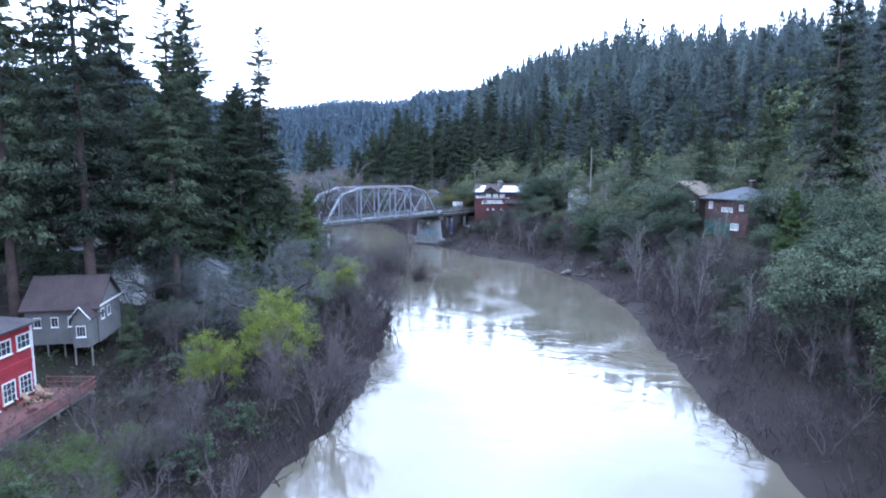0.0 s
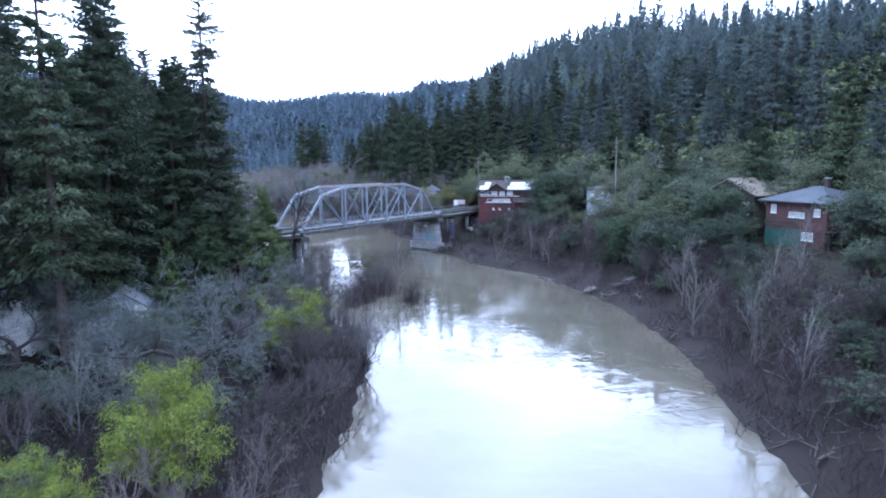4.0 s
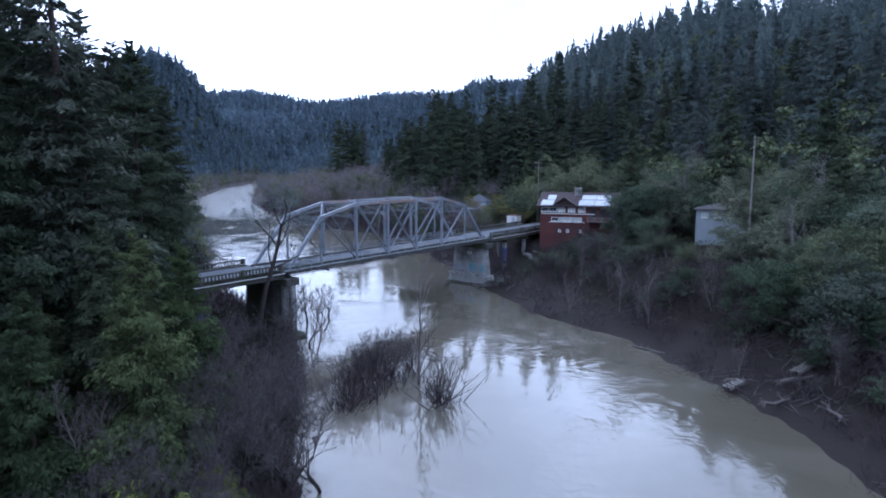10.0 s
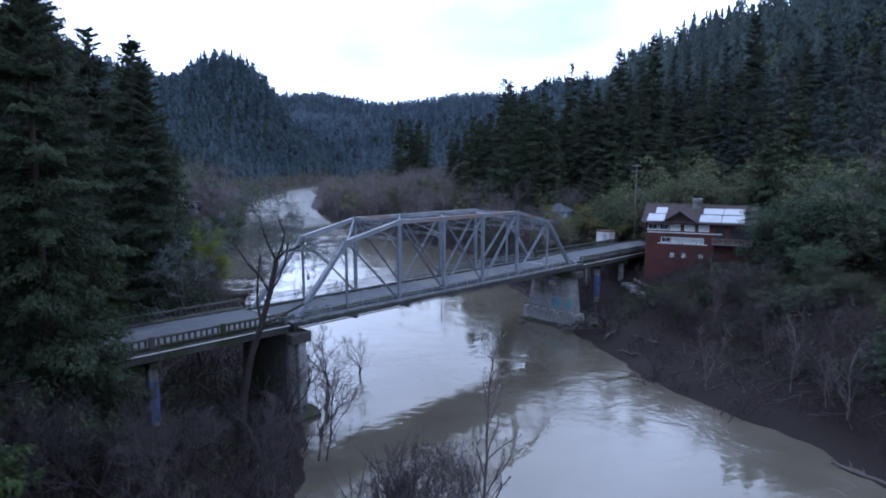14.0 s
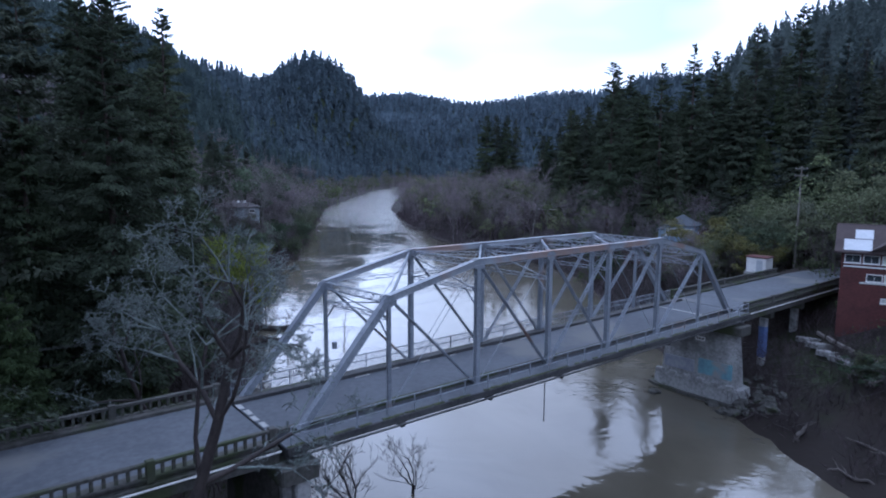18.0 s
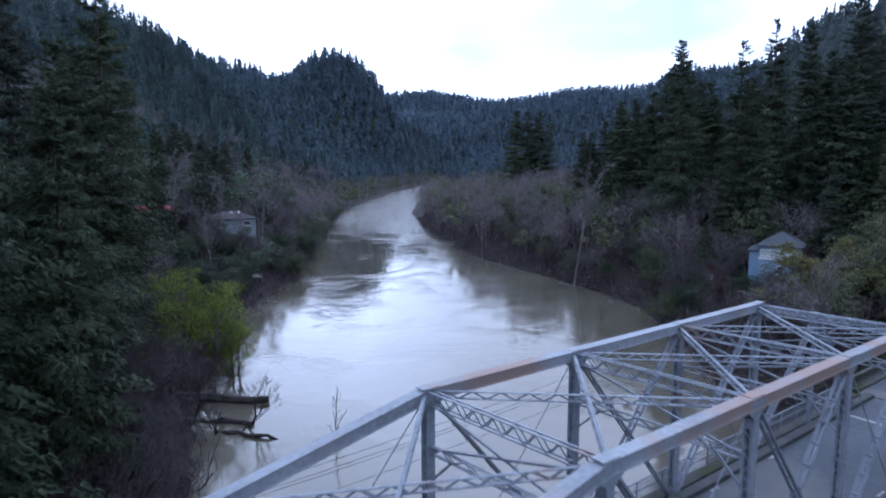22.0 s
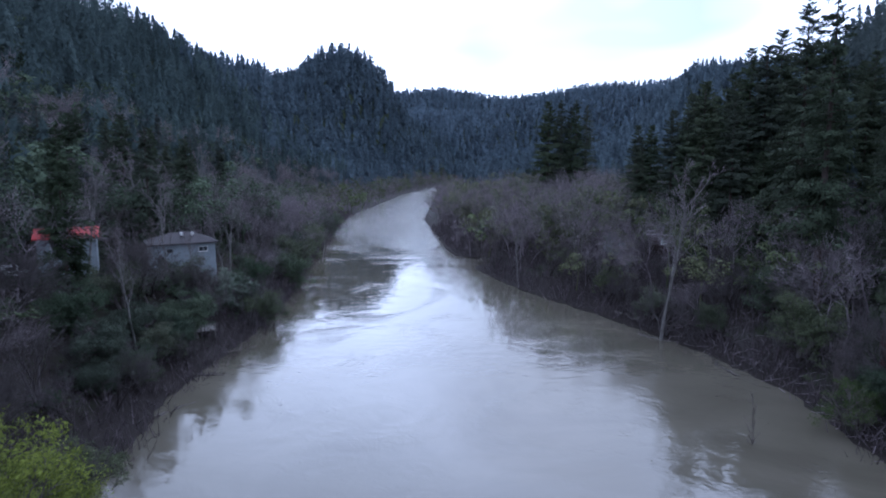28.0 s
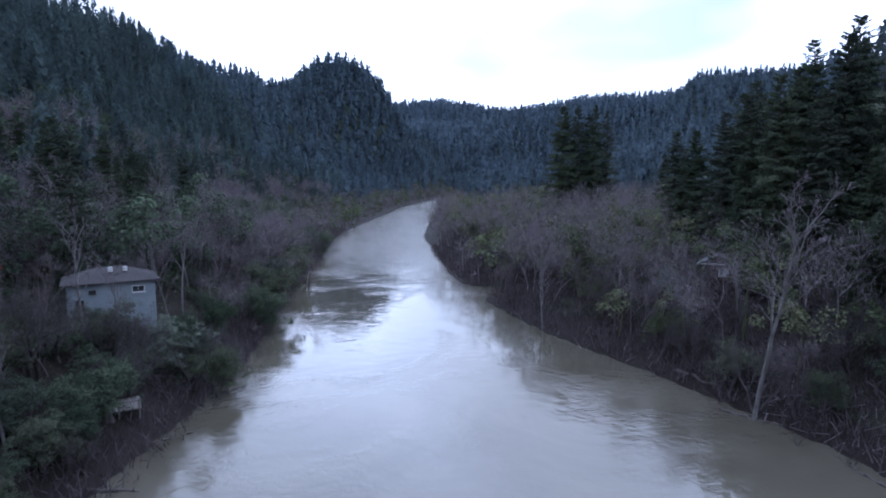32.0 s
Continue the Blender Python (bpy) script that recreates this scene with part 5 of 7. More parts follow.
sycamore = tree_thing("bare_tree", bare_tree_mesh("sycamore", 61, 23, BARK_PALE, BARE_CROWN, levels=5, kids=3, first=0.66, trunk=0.2, spread=0.6, wander=0.16, up=0.35, shrink=0.38, leader=8, clear=3, thin=0.014), pose(0, 0, 0), "tall pale leafless tree with fine upswept branches", "tree", "bare trees of the banks")

# west bank redwoods, from the cabins to past the bridge
stand(redwood, [(-47, 74), (-42, 84), (-36, 92), (-51, 96), (-44, 110), (-56, 80), (-60, 60), (-52, 44, 1.05), (-62, 104), (-80, 196), (-90, 206, 1.05), (-98, 198),
                (-17, 290, 1.06), (6, 280, 1.08), (16, 290, 1.05), (-70, 398, 0.95), (-76, 402, 0.98), (-73, 405, 0.9), (26, 292), (46, 262), (-74, 62), (-72, 88), (-68, 126)], (0.93, 1.06), 1)
stand(redwood_slim, [(-39, 68, 1.12), (-33, 77, 1.0), (-29, 104.6, 1.0), (-45, 64, 1.05), (-40, 100, 0.95), (-17, 270, 1.07), (2, 296, 1.1), (-67, 402, 0.9), (-6, 276, 1.0), (57.5, 88, 0.95), (-83, 436, 0.8), (66, 100, 0.8)], (0.97, 1.03), 2)
stand(redwood_near, [(-31, 98, 0.85), (-27.5, 104.5, 0.78), (-33, 106, 0.95), (-38, 88, 0.9), (-36, 126, 0.9), (-37, 113, 0.85), (-43, 134, 0.95), (-47, 153, 0.9), (-52, 141, 0.85)], (0.95, 1.05), 22)
stand(fir_small, [(-22, 107, 1.2), (-20.5, 98.5, 1.3), (-25.5, 95, 1.05), (-30, 108, 0.85), (-24.5, 101, 1.2), (-28.5, 99, 1.1), (-29, 90, 0.9), (-35, 118, 0.8), (-44, 142, 0.9), (-30, 58, 0.5), (-46, 153, 0.8), (38, 60, 0.9), (43, 72, 0.9), (36, 42, 1.0), (0, 262, 0.9), (8, 232, 0.7), (-12, 258, 0.8)], (0.93, 1.07), 4)
stand(fir, [(-52, 150), (-58, 172, 1.1), (-46, 120, 1.2), (48, 60, 1.0), (55, 72, 1.1), (60, 90), (58, 132, 0.9), (64, 118, 1.1), (48, 148, 0.8), (52, 160), (46, 182), (34, 206), (-2, 270, 1.1),
            (6, 254, 0.9), (-112, 236), (-124, 262, 0.9), (-132, 280), (-140, 300, 0.9), (14, 256, 1.0), (-34, 318, 1.1), (-20, 330), (-44, 340), (44, 36, 1.1), (56, 40, 1.2)], (0.9, 1.1), 5)

# the lower hillsides, tree by tree
rr = random.Random(7)
dark = []
for x, y, z in scatter(-20, 90, 236, 350, 9.5, 28, lambda x, y, dl, dr: (dr > np.interp(y, [236, 290, 350], [34, 40, 52])) & (dr < 92)):
    if free(x, y, 4) and rr.random() < 0.7:
        dark.append((x, y, rr.uniform(0.5, 0.82)))
for x, y, z in scatter(-78, 60, 282, 420, 9.5, 27, lambda x, y, dl, dr: (dr > 33) & (dr < 84) & (x > -36)):
    if free(x, y, 4) and rr.random() < 0.75:
        dark.append((x, y, rr.uniform(0.45, 0.8) * (1.25 if y > 305 else 1)))
for x, y, z in scatter(-200, -80, 205, 400, 11.0, 29, lambda x, y, dl, dr: (dl > 30) & (dl < 62)):
    if free(x, y, 4) and rr.random() < 0.75:
        dark.append((x, y, rr.uniform(0.4, 0.78)))
stand(redwood_broad, [(-42, 340, 0.82), (-37, 332, 0.88), (-33, 344, 0.95), (-28, 326, 0.95), (-24, 338, 1.05), (-19, 324, 1.05), (-15, 336, 1.1), (-30, 352, 1.0), (-46, 350, 0.78), (-12, 318, 1.0), (-20, 350, 1.1), (-50, 124), (-60, 141), (-64, 160, 1.0), (-72, 174), (-69, 150), (-84, 183), (-77, 190), (-80, 399, 1.1), (-50, 412, 0.7),
                      (-4, 284, 0.9), (12, 276), (20, 262, 0.9), (-26, 302, 0.9), (-10, 310), (30, 246, 0.85), (-106, 214), (0, 302, 0.85), (10, 300, 0.9), (20, 282, 0.8), (30, 272, 0.85), (37, 258, 0.8), (41, 240, 0.75), (24, 252, 0.75), (-14, 300, 0.8), (-22, 322, 0.85), (-32, 334, 0.8), (52, 248, 0.8), (44, 222, 0.7),
                      (-54, 161), (-57, 149, 1.1), (-66, 168, 1.1), (-72, 184), (-22, 292, 0.6), (-14, 282, 0.6), (-8, 272, 0.55), (-24, 304, 0.62), (-16, 296, 0.65), (-28, 312, 0.6), (-30, 298, 0.42), (-20, 278, 0.4)] + dark, (0.92, 1.06), 3)
for ob, k in ((hill_fir, 0), (hill_fir_b, 1)):
    spots = []
    for x, y, z in scatter(20, 190, -20, 420, 8.2, 30 + k, lambda x, y, dl, dr: (dr > np.interp(y, [0, 170, 240, 320, 420], [36, 40, 44, 62, 90])) & (dr < 100)):
        if free(x, y, 3) and (rr.random() < (0.22 if y < 190 else 0.42)):
            spots.append((x, y, 1.0))
    for x, y, z in scatter(-280, -60, 60, 470, 8.2, 40 + k, lambda x, y, dl, dr: (dl > np.interp(y, [60, 150, 220, 330, 460], [70, 55, 40, 36, 34])) & (dl < 66)):
        if free(x, y, 3) and (rr.random() < 0.24):
            spots.append((x, y, 0.95))
    stand(ob, spots, (0.62, 1.12), 50 + k)

# evergreens between the houses of the east bank, and round the lodge
def before_house(x, y):
    """Low growth keeps the view from the river to each house open."""
    for hx, hy, tx, ty, wide in ((14, 193, 4, 110, 5.5), (25, 191, 4, 50, 5.5), (36, 168, 6, 80, 7), (36, 168, 8, 50, 7), (52, 110, 12, 60, 6.5), (52, 110, 8, 22, 9), (53, 109, 2, 0, 9)):
        k = min(max(((x - hx) * (tx - hx) + (y - hy) * (ty - hy)) / ((tx - hx) ** 2 + (ty - hy) ** 2), 0), 0.55)
        if math.hypot(x - hx - k * (tx - hx), y - hy - k * (ty - hy)) < wide:
            return True
    return False


slope_oaks, slope_olives, slope_bare = [], [], []
for x, y, z in scatter(5, 75, -10, 192, 5.4, 61, lambda x, y, dl, dr: (dr > 10.5) & (dr < 40)):
    if free(x, y, 1.0):
        low = before_house(x, y)
        size = rr.uniform(0.28, 0.45) if low else rr.uniform(0.8, 1.4)
        kind = rr.random()
        (slope_oaks if kind < 0.52 else slope_olives if kind < 0.84 else slope_bare).append((x, y, size))
slope_oaks += [(45.5, 113, 1.0), (48, 119, 1.15), (45, 122, 1.0), (43, 108, 0.7), (33, 178, 1.3), (31, 170, 0.7), (35, 186, 1.2), (39, 181, 1.0)]
stand(oak, [(-105.5, 257.5, 0.5), (12, 227, 1.1), (-3.5, 243, 0.85), (0.8, 243.5, 0.8), (4.5, 243, 0.9), (-7, 246, 0.7), (-92, 230, 0.5), (-96, 238, 0.6), (-99, 236, 0.7), (-89, 222, 0.5), (-95, 226, 0.7), (-108, 266, 0.6), (-112, 274, 0.7), (-100, 230, 0.8), (-106, 250, 0.45), (-109, 253, 0.35),
            (-98, 244, 0.8), (-104, 262, 0.7), (-112, 284, 0.9), (-128, 312), (-150, 352), (-158, 372, 1.1),
            (-2, 236, 0.8), (2, 228, 0.7), (-14, 244, 0.7), (-20, 278, 0.9), (-8, 268, 0.9), (-58, 330, 0.9), (-86, 350, 0.8), (-48, 122, 0.8), (-52, 136), (-30, 66, 0.6), (-30.5, 82.5, 0.7), (-33, 84, 0.8)] + slope_oaks + [(-105.9, 255.1, 0.42), (-111.4, 252.6, 0.40)], (0.9, 1.1), 6)
stand(oak_b, [(-90, 227, 0.45), (-94, 234, 0.5), (-104, 238, 0.7), (-38, 280, 0.6), (-46, 292, 0.6), (-56, 306, 0.7), (-30, 272, 0.5), (1, 224, 1.0), (8, 229, 1.1), (15, 233, 1.2), (31, 212, 1.2), (24, 215, 1.5), (30, 222, 1.5), (36, 214, 1.4), (18, 230, 1.1), (12, 246, 1.2), (44, 200, 1.3), (52, 176, 1.2), (62, 122, 1.2),
              (70, 140, 1.3), (66, 164, 1.3), (-20, 262, 0.8), (-62, 322, 0.8), (-92, 372, 0.9), (-106, 252, 0.7), (-96, 258, 0.6), (-118, 296), (-134, 330), (-76, 208, 0.6)] + slope_olives, (0.88, 1.12), 7)
spots = []
for x, y, z in scatter(0, 60, 0, 195, 4.6, 66, lambda x, y, dl, dr: (dr > 8.0) & (dr < 17)):
    if free(x, y, 0.5) and rr.random() < (0.85 if y < 130 else 0.6):
        spots.append((x, y, rr.uniform(0.4, 0.95)))
for x, y, z in scatter(-150, -70, 200, 340, 6.0, 62, lambda x, y, dl, dr: (dl > 8) & (dl < 30)):
    if free(x, y, 0.5) and rr.random() < 0.62:
        spots.append((x, y, rr.uniform(0.5, 0.9)))
for x, y, z in scatter(-60, -14, 15, 150, 6.0, 63, lambda x, y, dl, dr: (dl > 5) & (dl < 34)):
    if free(x, y, 1) and rr.random() < 0.26:
        spots.append((x, y, rr.uniform(0.4, 0.8)))
spots += [(20, 181, 0.8), (22, 176, 0.9), (-112.7, 252.1, 0.7), (-111.4, 253.6, 0.6), (-110.2, 255.2, 0.75), (-108.9, 256.7, 0.6), (-107.7, 258.3, 0.7), (-106, 254.5, 0.6), (-104, 250, 0.85), (-101, 247, 0.8), (-107, 246, 0.8), (-103, 254, 0.9), (-110, 243, 0.9)]
stand(bush, spots, (0.85, 1.15), 8)

# golden-leaved trees beside the east road
golden = tree_thing("golden_tree", list(zip(("trunk", "crown"), leafy_meshes("golden", 36, 11, LEAF_GOLD, BARK_BROWN, 16000, 0.22, 0.95, first=0.28, trunk=0.22, spread=0.62, kids=3, levels=4, clear=0, stems=2))), pose(0, 0, 0), "yellow-olive broadleaf tree beside the road", "tree", "golden trees by the road")
stand(golden, [(2, 229, 1.15), (6.5, 234, 1.0), (9, 224, 0.8)], (0.95, 1.05), 21)

# pale blossoming trees below the terrace house
blossom = tree_thing("blossom_tree", list(zip(("trunk", "crown"), leafy_meshes("blossom", 35, 6, LEAF_PALE, BARK_BROWN, 7000, 0.17, 0.6, first=0.28, trunk=0.12, spread=0.7, kids=3, levels=4, stems=2))), pose(0, 0, 0), "pale grey-green blossoming tree below the terrace house", "tree", "blossoming trees")
stand(blossom, [(-106.5, 259, 1.0), (-103.5, 255, 0.8), (-109, 267, 0.75), (-101, 262, 0.6)], (0.95, 1.05), 20)

# willows in first leaf
stand(willow, [(-15.5, 57, 1.15), (-17, 63, 0.95), (-20, 52, 0.8), (-13.4, 84, 1.05), (-69, 196, 1.6), (-67, 200, 1.0), (-15, 96, 0.45), (-84, 352, 0.6)], (0.96, 1.05), 9)
fresh = tree_thing("leafing_shrub", list(zip(("trunk", "crown"), leafy_meshes("fresh", 37, 5, LEAF_FRESH, BARK_BROWN, 12000, 0.11, 0.5, hang=0.3, first=0.25, trunk=0.08, spread=0.7, kids=3, levels=4, stems=5))), pose(0, 0, 0), "soft green shrub in first leaf on the west bank", "shrub", "leafing shrubs")
stand(fresh, [(-17.5, 244.5, 1.15), (-20.5, 33, 0.95), (-23, 36, 0.9), (-18.5, 30, 0.8), (-25, 32, 0.9), (-21, 39, 0.8), (-27, 37, 0.7)], (0.95, 1.05), 23)

# bare trees of the west bank, in the water and upstream
lichen_tree.matrix_basis = Matrix.Translation((-19.5, 68, ground_at(-19.5, 68) - 0.2)) @ Matrix.Diagonal((0.92, 0.92, 1.05, 1))
for x, y, size, turn in ((-34.5, 71, 0.75, 2.0), (-27, 79, 0.6, 4.1)):
    copy_thing(lichen_tree, Matrix.Translation((x, y, ground_at(x, y) - 0.2)) @ Matrix.Rotation(turn, 4, "Z")).scale = (size, size, size)
stand(lichen_tall, [(-26.6, 134.2, 1.12), (-38.5, 148, 0.75), (-47, 292, 0.6), (-70, 336, 0.65)], (0.98, 1.02), 18)
stand(sycamore, [(-115, 272, 0.8), (-128, 290, 0.9), (-104, 252, 0.65), (-138, 312, 0.9), (-120, 300, 0.75), (-150, 322, 0.9), (-142, 346, 0.8), (-126, 322, 0.7), (-131, 268, 0.95), (-118, 244, 0.9), (-146, 296, 1.0), (-36.3, 271.5, 1.15), (-54, 310, 0.95), (-76, 350, 0.8), (-88, 372, 0.85), (-66, 303, 0.6), (-108, 250, 0.72), (-62, 332, 0.75), (-92, 364, 0.65), (-109, 264, 0.7), (-123, 282, 0.85), (-97, 233, 0.7), (-133, 302, 0.85), (-20, 300, 0.8), (-48, 318, 0.6), (-146, 330, 0.8)], (0.95, 1.05), 19)
stand(bare_pale, slope_bare + [(45.4, 95, 0.85), (47.5, 99, 0.7), (43, 97, 0.7), (32.5, 95, 0.95), (34, 83, 0.95), (31.5, 71, 0.85), (36, 108, 0.8), (33, 62, 0.8), (-52, 316.7, 1.25), (24, 148, 0.7), (21, 153, 0.62), (-44, 330, 1.0), (-60, 352, 1.0), (-36, 300, 1.1), (34, 52, 0.8), (-22, 84, 0.7), (-26, 66, 0.75), (-120, 268, 1.0), (-128, 246, 1.0)], (0.95, 1.05), 11)
stand(water_tree, [(-7.2, 86.5, 0.95), (-3, 121, 0.7), (-10, 103, 0.95), (-27.5, 148, 0.9), (-26, 152, 1.0), (-24, 156.5, 0.75), (-29, 151.5, 0.9), (-55.3, 187.5, 0.85), (-61.5, 187.4, 0.9), (-57.5, 186, 0.7), (-12, 90, 0.8), (-9, 84, 0.75), (-30, 262, 0.4), (-33, 265, 0.4), (-22, 139, 0.8), (-31, 268, 0.35), (-8, 66, 0.7), (-46, 168, 0.8), (-24, 136, 0.9)], (0.95, 1.05), 12, sink=0.9)
stand(thin_tree, [(-5.6, 125.4, 1.2), (-45.8, 188.5, 0.5), (-7.5, 126, 0.6), (-27, 238, 0.5)], (0.98, 1.02), 13, sink=0.8)
spots = []
for x, y, z in scatter(-50, -6, 8, 136, 3.6, 71, lambda x, y, dl, dr: (dl > -1) & (dl < 26)):
    if free(x, y, 0) and rr.random() < 0.28:
        spots.append((x, y, rr.uniform(0.5, 1.0)))
for x, y, z in scatter(-120, -20, 235, 430, 5.5, 72, lambda x, y, dl, dr: (dr > 1) & (dr < 62)):
    if free(x, y, 1) and rr.random() < 0.26:
        spots.append((x, y, rr.uniform(0.55, 1.15)))
for x, y, z in scatter(-200, -45, 160, 430, 5.5, 73, lambda x, y, dl, dr: (dl > 1) & (dl < 34)):
    if free(x, y, 2) and rr.random() < 0.20:
        spots.append((x, y, rr.uniform(0.55, 1.2)))
for x, y, z in scatter(10, 50, 15, 180, 4.5, 74, lambda x, y, dl, dr: (dr > 2.5) & (dr < 14)):
    if free(x, y, 0) and rr.random() < (0.5 if y < 108 else 0.28):
        spots.append((x, y, rr.uniform(0.35, 0.8)))
for x, y, z in scatter(-30, 22, 190, 262, 4.2, 75, lambda x, y, dl, dr: (dr > 0) & (dr < 30)):
    if free(x, y, 0) and rr.random() < 0.45:
        spots.append((x, y, rr.uniform(0.45, 0.9)))
rr.shuffle(spots)
stand(bare_a, spots[:290:2], (0.85, 1.15), 14)
stand(bare_b, spots[1:290:2], (0.85, 1.15), 15)


wood_a, wood_b = [], []
for lo, hi, y0, y1, step, seed, keep, size in ((-50, -8, 14, 130, 5.4, 76, lambda x, y, dl, dr: (dl > 0) & (dl < 20) & ~((x < -18) & (y < 54)) & (np.hypot(x + 16, y - 59) > 7) & (np.hypot(x + 24, y - 78) > 7) & (np.hypot(x + 22, y - 32) > 8), (0.55, 0.95)),
                                               (-190, -45, 175, 330, 7.5, 77, lambda x, y, dl, dr: (dl > 1) & (dl < 30), (0.6, 1.1)),
                                               (-120, 12, 205, 400, 8.5, 78, lambda x, y, dl, dr: (dr > 2) & (dr < 48), (0.55, 1.05))):
    for x, y, z in scatter(lo, hi, y0, y1, step, seed, keep):
        if free(x, y, 0.5) and rr.random() < 0.62:
            (wood_a if rr.random() < 0.5 else wood_b).append((x, y, rr.uniform(*size)))
wood_a += [(-104.8, 241.0, 1.15), (-10, 126, 0.7), (-7.6, 131, 0.55)]
wood_a += [(-52, 171, 0.7), (-58, 177, 0.9), (-48, 167, 0.6), (-65, 184, 0.9), (-61, 174, 0.8)]
wood_b += [(-17, 30, 0.75), (-20, 35, 0.65), (-15.5, 38, 0.75), (-23, 28, 0.6), (-18.5, 42, 0.75), (-22, 44, 0.65), (-55, 174, 0.8), (-62, 181, 0.85), (-69, 187, 0.8), (-50, 163, 0.7), (-12.5, 131.5, 0.6), (-10.6, 128.5, 0.75), (-3.5, 120.5, 0.5)]
stand(bank_tree, wood_a, (0.9, 1.1), 16, sink=0.4)
stand(bank_tree_b, wood_b, (0.9, 1.1), 17, sink=0.4)


# brush along the water: thickets of twigs and low leaves, one mesh a bank
def brush(name, spots, tall, twigs, seed, mat, label, wide=0.045):
    r = np.random.default_rng(seed)
    n = len(spots)
    root = np.repeat(spots, twigs, 0) + np.c_[r.normal(size=(n * twigs, 2)) * 0.7, np.zeros(n * twigs)]
    aim = r.normal(size=(n * twigs, 3)) * [0.5, 0.5, 0.25] + [0, 0, 0.9]
    size = np.repeat(tall * r.uniform(0.5, 1.3, n), twigs) * r.uniform(0.5, 1.2, n * twigs)
    aim /= np.linalg.norm(aim, axis=1, keepdims=True)
    c = root + aim * (size * 0.4)[:, None]
    v, f = leaf_arrays(c, aim, size, r, wide=wide)
    side = aim + r.normal(size=aim.shape) * 0.6
    c2 = root + aim * (size * r.uniform(0.35, 0.8, n * twigs))[:, None]
    v2, f2 = leaf_arrays(c2, side, size * 0.5, r, wide=wide)
    return tagged(new(name, array_mesh(name, np.r_[v, v2], np.r_[f, f2 + len(v)], mat)), label, "brush", kind="stuff")


b1 = scatter(-60, 0, 5, 175, 1.15, 81, lambda x, y, dl, dr: (dl > 0.3) & (dl < 24) & (np.hypot(x + 31, y - 42) > 6) & ~((x < -19) & (y < 52)))
brush("brush_west", b1, 1.9, 9, 91, BRUSH_TWIG, "tangled leafless purple-brown brush on the west bank")
b2 = scatter(-25, 60, 5, 240, 1.05, 82, lambda x, y, dl, dr: (dr > 1.2 + 1.5 * np.sin(y * 0.7) + 1.5 * np.sin(y * 0.23)) & (dr < 17) & ((y < 108) | (y > 190) | (dr > 8) | (np.sin(x * 0.9) * np.sin(y * 0.6) > -0.1)))
brush("brush_east", b2, 1.5, 10, 92, BRUSH_TWIG, "low leafless brush on the muddy east bank")
b3 = scatter(-130, -10, 200, 440, 1.5, 83, lambda x, y, dl, dr: (dr > 0.2) & (dr < 48) & (np.hypot(x + 84, y - 334) > 8))
brush("brush_upstream_east", b3, 2.6, 9, 93, BARE_BRUSH, "flooded thicket of purple-brown twigs")
b4 = scatter(-230, -30, 150, 470, 1.5, 84, lambda x, y, dl, dr: (dl > -1.5) & (dl < np.where((y > 208) & (y < 300), 9, 26)))
brush("brush_upstream_west", b4, 2.2, 9, 94, BARE_BRUSH, "tangled leafless brush along the upstream bank")
b5 = np.array([(x + dx, y + dy, -0.3) for x, y, s in ((-10, 123, 3.0), (-8.5, 128, 2.6), (-12, 119, 1.6), (-12, 131, 2), (-3, 121, 0.8), (-13, 126, 1.4), (-102, 366, 3)) for dx, dy in np.random.default_rng(5).normal(0, s * 0.5, (11, 2))])
brush("flooded_brush", b5, 4.4, 15, 95, BRUSH_TWIG, "clump of leafless brush standing in the flood water", wide=0.018)


def litter(name, spots, seed, mat, label):
    """Broken branches lying on the mud."""
    r = np.random.default_rng(seed)
    a = r.uniform(0, 6.28, len(spots))
    half = np.stack([np.cos(a), np.sin(a), 0 * a], -1) * r.uniform(0.25, 1.5, len(spots))[:, None]
    p, q = spots + half, spots - half
    p[:, 2], q[:, 2] = height(p[:, 0], p[:, 1]) + 0.06, height(q[:, 0], q[:, 1]) + 0.05 + r.uniform(0, 0.25, len(spots))
    v, f = stick_arrays(p, q, r.uniform(0.02, 0.07, len(spots)), r.uniform(0.01, 0.04, len(spots)), 5)
    return tagged(new(name, array_mesh(name, v, f, mat)), label, "driftwood", kind="stuff")


d1 = scatter(0, 45, 60, 200, 1.25, 120, lambda x, y, dl, dr: (dr > -0.3) & (dr < 14) & (np.sin(x * 0.5 + y * 0.35) + np.sin(y * 0.21) > 0.2))
litter("driftwood_litter", d1, 121, BARK_TWIG, "broken branches strewn over the mud")
d2 = scatter(-35, 15, 200, 300, 1.6, 122, lambda x, y, dl, dr: (dr > -0.5) & (dr < 9))
litter("flood_litter", d2, 123, BARE_CROWN, "pale broken branches along the flood line")


def low_leaves(name, spots, per, seed, mat, label, size=0.28, tall=1.1):
    r = np.random.default_rng(seed)
    c = np.repeat(spots, per, 0) + r.normal(size=(len(spots) * per, 3)) * [0.8, 0.8, 0.35] + [0, 0, tall * 0.5]
    v, f = leaf_arrays(c, r.normal(size=c.shape), size * r.uniform(0.5, 1.5, len(c)), r, wide=0.7)
    return tagged(new(name, array_mesh(name, v, f, mat)), label, "undergrowth", kind="stuff")


g1 = np.r_[scatter(-70, -10, 5, 150, 1.7, 85, lambda x, y, dl, dr: (dl > 3) & (dl < 42)), scatter(15, 80, 5, 230, 1.8, 86, lambda x, y, dl, dr: (dr > 8) & (dr < 46)),
           scatter(-170, -60, 190, 400, 2.2, 87, lambda x, y, dl, dr: (dl > 6) & (dl < 40))]
low_leaves("undergrowth", g1, 14, 96, BRUSH_LEAF, "low dark green undergrowth and ferns below the trees")

